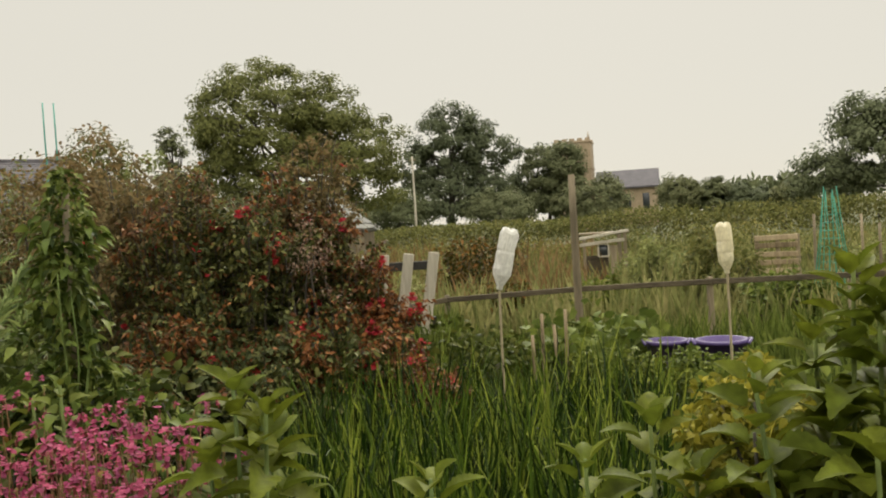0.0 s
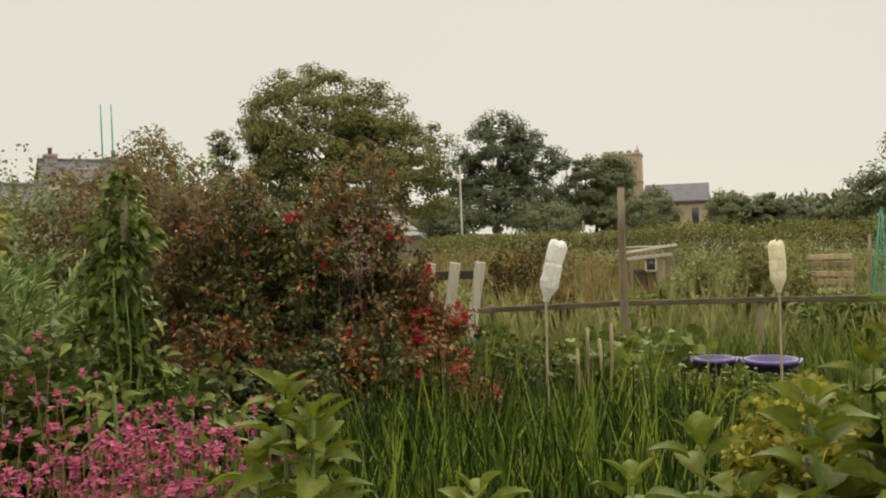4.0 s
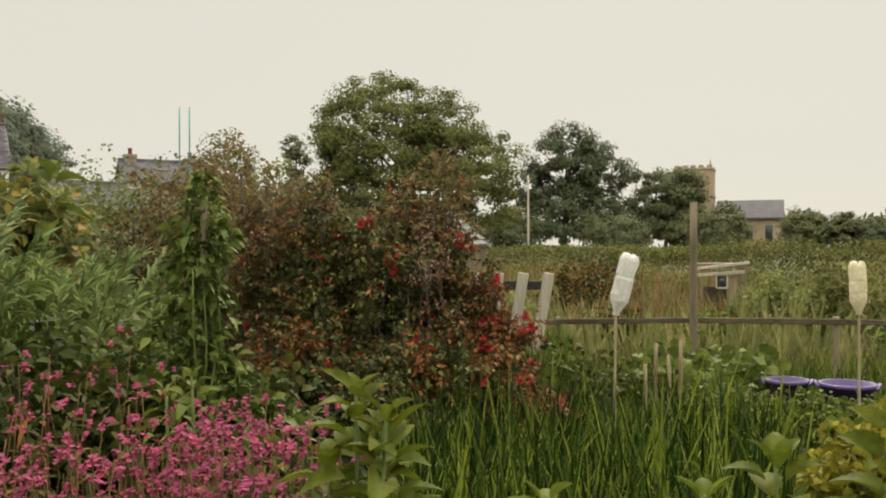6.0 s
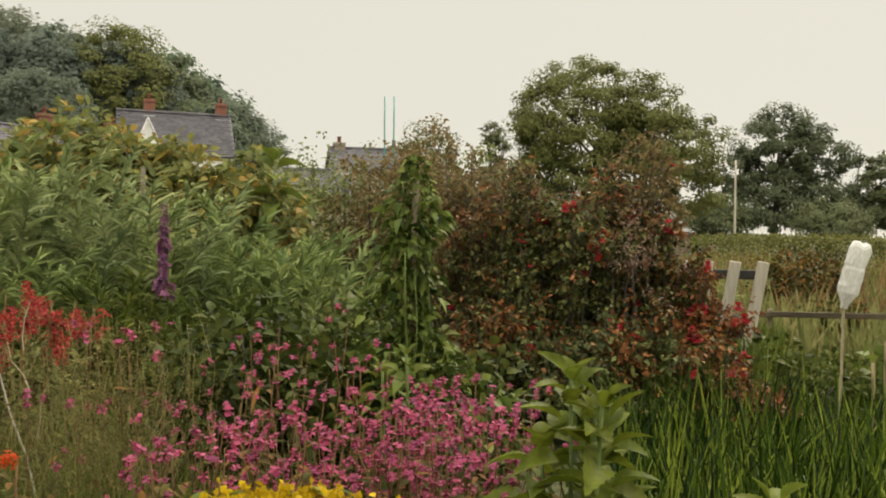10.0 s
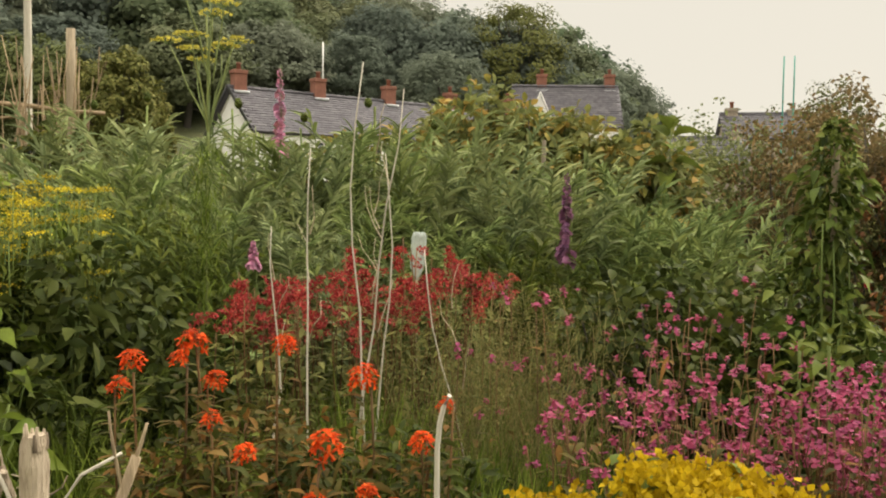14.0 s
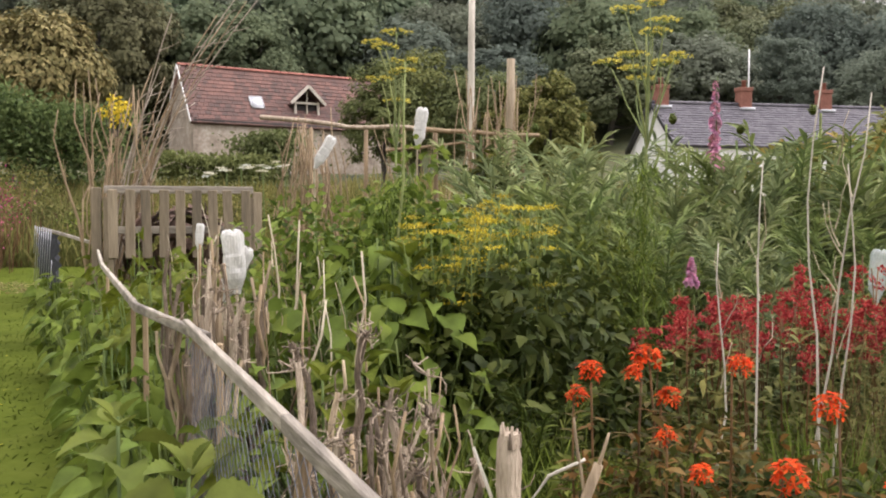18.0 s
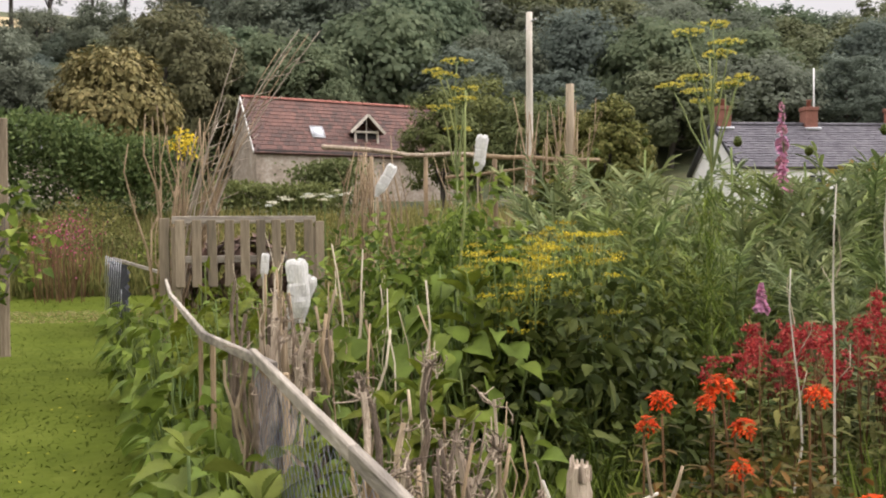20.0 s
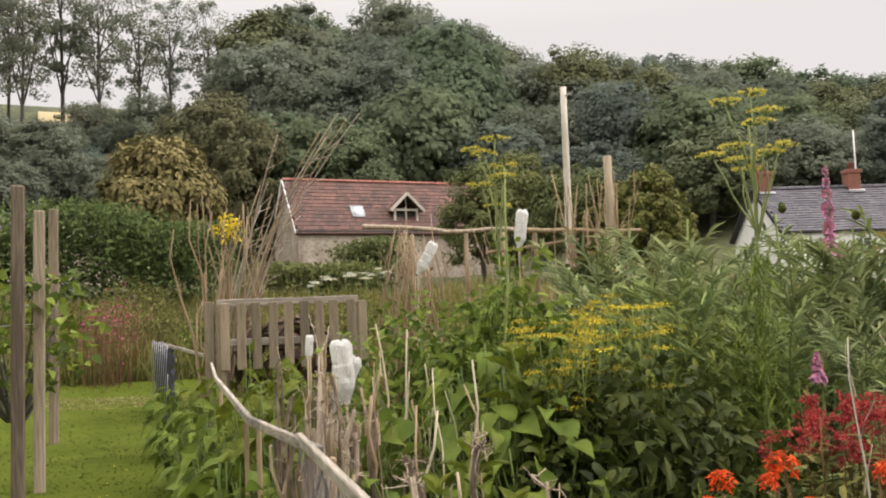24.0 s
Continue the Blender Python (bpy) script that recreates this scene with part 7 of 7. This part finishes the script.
stalk_rng = np.random.default_rng(8)
for b, d, z, r, k in ((82.2, 2.76, 1.15, 0.018, 8), (77.1, 2.7, 1.07, 0.02, 16), (75.4, 2.6, 0.95, 0.02, 26), (80.2, 2.76, 1.0, 0.017, 10), (76.3, 2.6, 0.84, 0.016, 14), (74.4, 2.3, 0.80, 0.014, 0), (78.6, 2.6, 0.86, 0.018, 8), (73.0, 2.2, 0.80, 0.011, 0), (79.3, 2.9, 0.92, 0.014, 0), (81.0, 2.8, 0.9, 0.016, 6), (76.0, 2.25, 0.70, 0.016, 12), (77.8, 2.3, 0.72, 0.018, 10)):
    dead_stalk(b, d, z, r, k)
for i in range(40):
    dead_stalk(88.2 + float(np.clip(stalk_rng.normal(), -1.8, 1.6)) * 1.1, 3.7 + 0.6 * stalk_rng.random(), 0.9 + 0.42 * stalk_rng.random(), 0.009 + 0.011 * stalk_rng.random() ** 2, int(stalk_rng.integers(0, 4)), 0.05)
for i in range(12):
    dead_stalk(85.9 + stalk_rng.normal() * 0.5, 3.6 + 0.4 * stalk_rng.random(), 0.9 + 0.3 * stalk_rng.random(), 0.014 + 0.012 * stalk_rng.random(), 5)
for i in range(34):
    dead_stalk(73.0 + 9.5 * stalk_rng.random(), 2.15 + 0.6 * stalk_rng.random(), 0.62 + 0.42 * stalk_rng.random() ** 1.6, 0.007 + 0.011 * stalk_rng.random() ** 2, int(stalk_rng.integers(0, 14)), 0.14)


def post_log(bearing, d, z):
    t = thing("split_post", at(bearing, d, 0.1), "rough split post with a frayed top", "post")
    pts, faces = lathe([(0.028, -0.1), (0.027, 0.3), (0.026, z - 0.3), (0.024, z - 0.22), (0.026, z - 0.16), (0.024, z - 0.12), (0.022, z - 0.1)], 13)
    pts[:, :2] += rng.normal(size=(len(pts), 2)) * 0.0028
    part("post_body", (pts, faces), "rotten", t, soft=False)
    part("splinters", tubes(wander(7, 3, [(math.cos(a) * 0.02, math.sin(a) * 0.02, z - 0.13) for a in range(7)], [(math.cos(a) * 0.021, math.sin(a) * 0.021, z - 0.10 + 0.03 * rng.random()) for a in range(7)], 0.002), 0.007, 0.003, 5), "rotten", t)


post_log(69.2, 2.07, 1.0)
base = at(66.2, 2.06, 0.3)
t = thing("forked_branch", base, "thick pale cut branch with two thin forks", "branch")
for name, r0, r1, line in (("limb", 0.013, 0.011, ((66.3, 0.2), (65.9, 0.55), (65.3, 0.79), (63.8, 0.94))), ("fork", 0.0045, 0.0025, ((64.6, 0.87), (65.0, 0.95), (65.2, 1.0), (65.3, 1.04))), ("fork", 0.005, 0.003, ((63.9, 0.93), (63.6, 0.96), (63.4, 0.985), (63.2, 1.01)))):
    part(name, tubes([[tuple(at(b, 2.06, z) - base) for b, z in line]], r0, r1, 9), "cut_wood", t)
for line in (((69.4, 0.3), (68.9, 0.8), (66.8, 0.91), (64.6, 0.95)), ((66.9, 0.3), (66.9, 0.6), (66.8, 0.75), (66.7, 0.84)), ((65.8, 0.3), (65.8, 0.6), (65.7, 0.75), (65.6, 0.84)), ((70.2, 0.3), (69.9, 0.7), (70.3, 0.86), (71.4, 0.97))):
    o = at(line[0][0], 2.06, 0.3)
    t = thing("bare_twig", o, "pale bare twig leaning over the fence", "twig", "pale twigs")
    part("stem", tubes([[tuple(at(b, 2.06, z) - o) for b, z in line]], 0.0055, 0.0035, 7), "bleached", t)
t = thing("curved_cane", at(46.0, 1.55, 0.3), "pale curved cane bent over at its tip", "cane")
part("stem", tubes([[(0.012, 0, -0.05), (0.006, 0, 0.4), (0.0, 0, 0.68), (-0.001, 0, 0.78), (0.004, 0, 0.825), (0.013, 0, 0.855), (0.026, 0, 0.875)]], 0.0048, 0.004, 8), "bleached", t)

# rustic rail, twig stacks and post at the garden's end
RR = thing("rustic_rail", (0, 0, 0), "long rustic pole rail on crossed sticks", "rail")
part("rail", tubes(wander(1, 12, [tuple(at(84.4, 12.2, 2.74))], [tuple(at(74.5, 12.1, 2.6))], 0.012), 0.034, 0.026, 8), "rotten", RR)
part("rail", tubes(wander(1, 10, [tuple(at(75.5, 12.1, 2.62))], [tuple(at(66.5, 12.2, 2.52))], 0.01), 0.035, 0.025, 8), "twig", RR)
part("rail", tubes(wander(1, 8, [tuple(at(76.5, 12.0, 2.3))], [tuple(at(70.5, 12.1, 2.42))], 0.01), 0.022, 0.018, 7), "twig", RR)
for b in (81.3, 75.4, 73.2, 69.3, 77.8):
    part("upright", tubes(wander(1, 5, [tuple(at(b, 12.2, 0))], [tuple(at(b, 12.2, 2.62))], 0.01), 0.04, 0.03, 7), "twig", RR)
pole("garden_post", 68.4, 12.2, 0.1, 3.56, 0.075, "timber", "tall square weathered post behind the rail", category="post")


def twig_stack(bearing, d, n, h0, h1, foot, top, label, mat="twig", r=0.012, lean=(0, 0), sway=0.06):
    t = thing("twig_stack", at(bearing, d, 0), label, "sticks", turn=bearing)
    a = rng.random(n) * 6.28
    f = np.stack([np.cos(a) * foot * rng.random(n) ** 0.5, np.sin(a) * foot * 0.4 * rng.random(n), 0 * a], -1)
    e = np.stack([f[:, 0] * top / foot + rng.normal(size=n) * 0.05 + lean[0], f[:, 1] + rng.normal(size=n) * 0.1, h0 + (h1 - h0) * rng.random(n)], -1)
    paths = wander(n, 7, f, e, sway)
    m = n * 4
    q, k = rng.integers(0, n, m), rng.integers(2, 6, m)
    s0 = paths[q, k]
    part("twigs", tubes(wander(m, 4, s0, s0 + rng.normal(size=(m, 3)) * (0.07, 0.06, 0.05) + (0.03, 0, 0.22), 0.02), r * 0.3, r * 0.1, 4), mat, t)
    for i in range(n):
        part("stick", tubes(paths[i:i + 1], r * (0.5 + rng.random()), r * 0.3, 5), mat, t)
    return t


twig_stack(81.4, 11.2, 40, 2.1, 2.7, 0.55, 0.15, "wigwam of brown sticks tied at the rail", r=0.019)
twig_stack(69.8, 11.3, 34, 2.4, 3.2, 0.15, 0.6, "bundle of brown twigs standing at the rail", r=0.017)
twig_stack(73.5, 11.3, 12, 2.2, 2.9, 0.2, 0.8, "thin brown twigs by the rail")
twig_stack(93.7, 11.15, 46, 1.5, 3.1, 0.2, 0.34, "tall stack of brown pea sticks behind the bin", "twig", 0.019, (0.2, 0), 0.08)
LONG = thing("brushwood", at(93.5, 11.0, 0), "long bare branches arching out of the stick stack", "branches", turn=93.5)
for i in range(13):
    reach, high = 0.38 + 1.3 * (i / 12) ** 1.1 + rng.normal() * 0.08, 2.9 + 1.3 * (i / 12) + rng.normal() * 0.12
    q = np.linspace(0, 1, 9)[:, None]
    p0, p1, p2 = np.array([(rng.normal() * 0.08, rng.normal() * 0.06, 0)]), np.array([(0.05 + 0.3 * i / 12 + rng.normal() * 0.06, 0, high * (0.5 + 0.15 * rng.random()))]), np.array([(reach, rng.normal() * 0.2, high)])
    line = p0 * (1 - q) ** 2 + 2 * p1 * q * (1 - q) + p2 * q**2
    line += np.cumsum(rng.normal(size=line.shape) * 0.012, 0)
    branch = part("branch", tubes(line[None], 0.017, 0.005, 5), "twig" if i % 2 else "dead_branch", LONG)
    for k in (4, 5, 6, 7):
        tip = line[k] + np.array((0.16 + 0.1 * rng.random(), rng.normal() * 0.1, 0.02 + 0.22 * rng.random()))
        part("side_twig", tubes(wander(1, 4, [line[k]], [tip], 0.012), 0.007, 0.003, 4), "dead_branch", branch)
bush("yellow_broom", 93.0, 11.6, 0.46, 0.4, "yellow", 160, 0.066, "sprig of yellow blossom behind the stick stack", z=2.45, clumps=12, stems=4)


def bin_panel(t, x0, x1, z0, z1, y, n):
    for z in (z0, z1):
        part("rail", beam((x0, y, z), (x1, y, z), 0.05, 0.08), "timber_x", t, soft=False)
    for i in range(n):
        x = x0 + (x1 - x0) * (i + 0.5) / n
        part("slat", beam((x, y - 0.04, z0 - 0.3), (x + rng.normal() * 0.015, y - 0.04, z1 + 0.0), 0.1, 0.022), "timber", t, soft=False)


HEAP = ellipsoid(240, (0.62, 0.3, 0.55), 0.9, -0.2)
BIN = thing("compost_bin", at(89.2, 10.0, 0.33), "slatted compost bin of grey pallet wood", "bin", turn=88.6)
bin_panel(BIN, -0.78, 0.76, 0.95, 1.38, 0, 9)
part("compost", cards(HEAP + (0, 0.42, 0.62), unit(HEAP) + rng.normal(size=HEAP.shape), 0.22, 0.16, HEAP), "compost", BIN, "brown compost heap")
for x, h in ((-0.86, 1.4), (0.8, 1.36), (-0.74, 1.3), (0.72, 1.3)):
    part("post", beam((x, 0.02, -0.35), (x, 0.02, h), 0.1, 0.1), "timber", BIN, soft=False)
SHD = thing("small_shed", at(-9.6, 16.2, 0), "small weathered cold-frame shed with a white top board", "shed", turn=-9)
for x, w in ((-0.36, 0.05), (0.27, 0.07), (0.37, 0.06)):
    part("post", beam((x, 0, 0), (x, 0, 1.16 + 0.12 * x), w, 0.07), "timber", SHD, soft=False)
part("top_board", beam((-0.44, -0.03, 1.12), (0.44, -0.03, 1.23), 0.04, 0.05), "bleached", SHD, "white top board", soft=False)
part("lower_board", beam((-0.44, -0.02, 1.0), (0.36, -0.02, 1.07), 0.04, 0.06), "bleached", SHD, soft=False)
part("panel", box((0.2, 0.03, 0.7), (0.16, 0.03, 0.62), 0.005), "timber", SHD)
part("back_panel", box((0.62, 0.03, 0.55), (-0.05, 0.6, 0.5), 0.005), "grey_rail", SHD)
win = part("window", joined(*[beam(a, b, 0.03, 0.03) for a, b in (((-0.11, 0, 0.78), (0.07, 0, 0.78)), ((-0.11, 0, 1.0), (0.07, 0, 1.0)), ((-0.11, 0, 0.78), (-0.11, 0, 1.0)), ((0.07, 0, 0.78), (0.07, 0, 1.0)))]), "bleached", SHD, soft=False)
part("pane", box((0.16, 0.02, 0.2), (-0.02, 0.01, 0.89)), "glass", win)
part("roof", box((0.9, 0.6, 0.03), (0, 0.3, 1.2), 0.005), "timber", SHD)
PLT = thing("pallet_bin", at(-19.9, 14.2, 0), "compost bay of horizontal pallet boards", "bin", turn=-20)
for z in (0.52, 0.65, 0.78, 0.91, 1.02):
    part("board", beam((-0.3, 0, z), (0.3, 0, z + rng.normal() * 0.01), 0.02, 0.08), "cut_wood", PLT, soft=False)
for x in (-0.28, 0.02, 0.3):
    part("post", beam((x, 0.04, 0), (x, 0.04, 1.07), 0.06, 0.06), "timber", PLT, soft=False)
NET = thing("netted_wigwam", at(-22.95, 12.2, 0.3), "wigwam of canes wrapped in green netting", "plant support")
for i in range(8):
    a = i * 0.785 + 0.2
    x, y = math.cos(a), math.sin(a)
    part("cane", tubes([[(x * 0.25, y * 0.25, 0), (x * 0.15, y * 0.15, 0.7), (x * (0.06 + 0.03 * (i % 3)), y * 0.06, 1.28 + 0.04 * (i % 4))]], 0.009, 0.006, 5), "net", NET)
part("netting", tubes([[(math.cos(a) * 0.24 * (1 - z / 1.5), math.sin(a) * 0.24 * (1 - z / 1.5), z) for a in np.linspace(0, 6.28, 13)] for z in np.linspace(0.05, 1.15, 12)], 0.003, 0.003, 3), "net", NET)
for b, d, z in ((-22.0, 13.0, 1.36), (-25.5, 12.6, 1.2), (-24.6, 14.0, 1.3)):
    pole("garden_stake", b, d, 0.05, z, 0.024, "timber", "short weathered stake beside the netting", category="stake")

# posts with a vine along the grass path
for b, d, h, w in ((104.75, 6.6, 2.47, 0.085), (103.75, 9.0, 2.6, 0.1), (103.05, 12.5, 3.05, 0.12)):
    t = thing("vine_post", at(b, d, 0), "tall grey square timber post beside the grass path", "post", "vine posts", turn=b)
    part("post_body", beam((0, 0, -0.2), (0.01, 0, h), w, w, 0.012), "post_wood", t, soft=False)
    part("wire_staple", beam((w / 2, 0, h * 0.75), (w / 2, 0.02, h * 0.75), 0.02, 0.02, 0.002), "metal", t)
    if d > 8:
        part("wire", tubes([[(0, 0, h * 0.6), (-1.0, 0.1, h * 0.59), (-2.2, 0.2, h * 0.6)]], 0.004, 0.004, 4), "metal", t)
bush("vine", 105.0, 9.6, 1.5, 1.6, "bright", 420, 0.11, "grape vine with yellow-green leaves on the posts", "vine", z=0.7, clumps=26, wide=0.95)


def lawn():
    t = thing("grass_path", (0, 0, 0), "mown green grass path between fence and posts", "grass", kind="stuff")

    def lie(x, y):
        return rise(np.degrees(np.arctan2(-x, y)) % 360, np.hypot(x, y))

    n = 30000
    x = -0.9 - 16.6 * rng.random(n) ** 1.5
    y = -0.2 - 0.075 * np.abs(x) - (2.2 + 0.16 * np.abs(x)) * rng.random(n)
    p = np.stack([x, y, lie(x, y) + 0.035], -1)
    part("blades", ribbons(p, rand_dirs(n, 1.5), 0.035 + 0.04 * rng.random(n), 0.007 + 0.007 * rng.random(n), 0.3, (1, 0.8, 0.05), 0.2, rng.random(n) * 6), "grass", t)["kind"] = "stuff"
    m = 2600
    x = -14.6 - 1.0 * rng.random(m)
    y = -1.4 - 4.2 * rng.random(m)
    part("blades", ribbons(np.stack([x, y, lie(x, y) + 0.04], -1), rand_dirs(m, 1.6), 0.09, 0.012, 0.4, (1, 0.8, 0.05), 0.2, rng.random(m) * 6), "straw", t)["kind"] = "stuff"
    q = 60
    x, y = -2 - 8 * rng.random(q), -0.8 - 1.4 * rng.random(q)
    flowers(t, "buttercups", np.stack([x, y, 0.09 + 0 * x], -1), np.tile((0, 0, 1.0), (q, 1)), 5, 0.01, "yellow")
    gx, gy = np.meshgrid(np.linspace(1.6, -18.0, 68), np.linspace(-0.32, -7.1, 18), indexing="ij")
    rim = np.minimum.reduce([(1.6 - gx) / 0.9, (gx + 18.0) / 0.9, (gy + 7.1) / 0.9, np.where(gx > -0.6, (-0.32 - gy) / 0.9, 1.0), np.ones_like(gx)])
    wob = np.array([noise.noise(Vector((x * 1.7, y * 1.7, 11))) for x, y in zip(gx.ravel(), gy.ravel())])
    sink = 0.09 * np.clip(1 - rim.ravel() + 0.5 * wob * (rim.ravel() < 0.95), 0, 1.6)
    pts = np.stack([gx.ravel(), gy.ravel(), lie(gx.ravel(), gy.ravel()) + 0.045 - sink], -1)
    k = (np.arange(67)[:, None] * 18 + np.arange(17)[None]).ravel()
    part("turf", (pts, np.stack([k, k + 1, k + 19, k + 18], -1)), "turf", t)


M["turf"] = solid_mat("turf", [(0.05, 0.066, 0.008), (0.07, 0.09, 0.011), (0.096, 0.115, 0.018)], 1.6, 0.95, 0.6)
M["turf"].node_tree.nodes["Principled BSDF"].inputs["Specular IOR Level"].default_value = 0.03
lawn()


# flower heads of the cardoons on stalks
for b, d, z in ((58.6, 6.0, 2.05), (50.6, 6.2, 2.1), (46.4, 6.1, 1.95), (54.6, 6.3, 2.0), (42.0, 6.2, 1.9), (64.0, 6.8, 2.15), (37.5, 6.2, 1.8), (67.0, 7.0, 2.1)):
    t = thing("globe_artichoke", at(b, d, BED), "globe artichoke plant with a round scaly bud", "plant", "artichokes")
    h = z - BED
    part("stalk", tubes(wander(1, 6, [(0, 0, 0)], [(0, 0, h)], 0.02), 0.012, 0.008, 6), "grey", t)
    k = 60
    f = rng.random(k)
    a = rng.random(k) * 6.28
    p = np.stack([np.cos(a) * 0.023 * np.sin(f * 2.6 + 0.3), np.sin(a) * 0.023 * np.sin(f * 2.6 + 0.3), h + f * 0.06], -1)
    head = part("bud", lathe([(0.010, h), (0.024, h + 0.015), (0.027, h + 0.03), (0.02, h + 0.05), (0.008, h + 0.06)], 12), "deep", t)
    part("scales", ribbons(p, np.stack([np.cos(a), np.sin(a), 1.2 + 0 * a], -1), 0.018, 0.012, 0.1, (1, 0.8, 0.05)), "grey", head)
# hogweed and willowherb on the slope
for b, d, z in ((85.6, 17, 2.0), (84.2, 17.5, 2.05), (83.0, 18, 2.1), (86.6, 17.5, 1.95), (87.6, 18, 1.9)):
    t = thing("hogweed", at(b, d, ground_at(b, d)), "hogweed with flat white flower heads", "plant", "hogweed")
    h = z + 0.3 - ground_at(b, d)
    part("stalk", tubes(wander(1, 5, [(0, 0, 0)], [(0, 0, h)], 0.02), 0.015, 0.008, 5), "stem", t)
    for i in range(3):
        o = rng.normal(size=3) * (0.16, 0.1, 0.06)
        q = np.concatenate([rng.normal(size=(60, 2)) * 0.05, rng.normal(size=(60, 1)) * 0.01], 1)
        part("flower_head", cards(q + o + (0, 0, h), rng.normal(size=(60, 3)) + (0, 0, 1), 0.026, 0.022), "white_petal", t)["kind"] = "stuff"
for b, d in ((99.8, 17), (98.9, 17.5), (100.6, 17.3)):
    t = thing("willowherb", at(b, d, ground_at(b, d)), "patch of pink willowherb on the slope", "flowers", "willowherb")
    q = rng.normal(size=(110, 3)) * (0.3, 0.2, 0.22) + (0, 0, 1.15)
    part("blooms", cards(q, rng.normal(size=(110, 3)), 0.045, 0.04), "pink", t)
    part("stems", tubes(wander(24, 4, q[:24] * (0.8, 0.8, 0), q[:24], 0.02), 0.008, 0.005, 4), "red_stem", t)
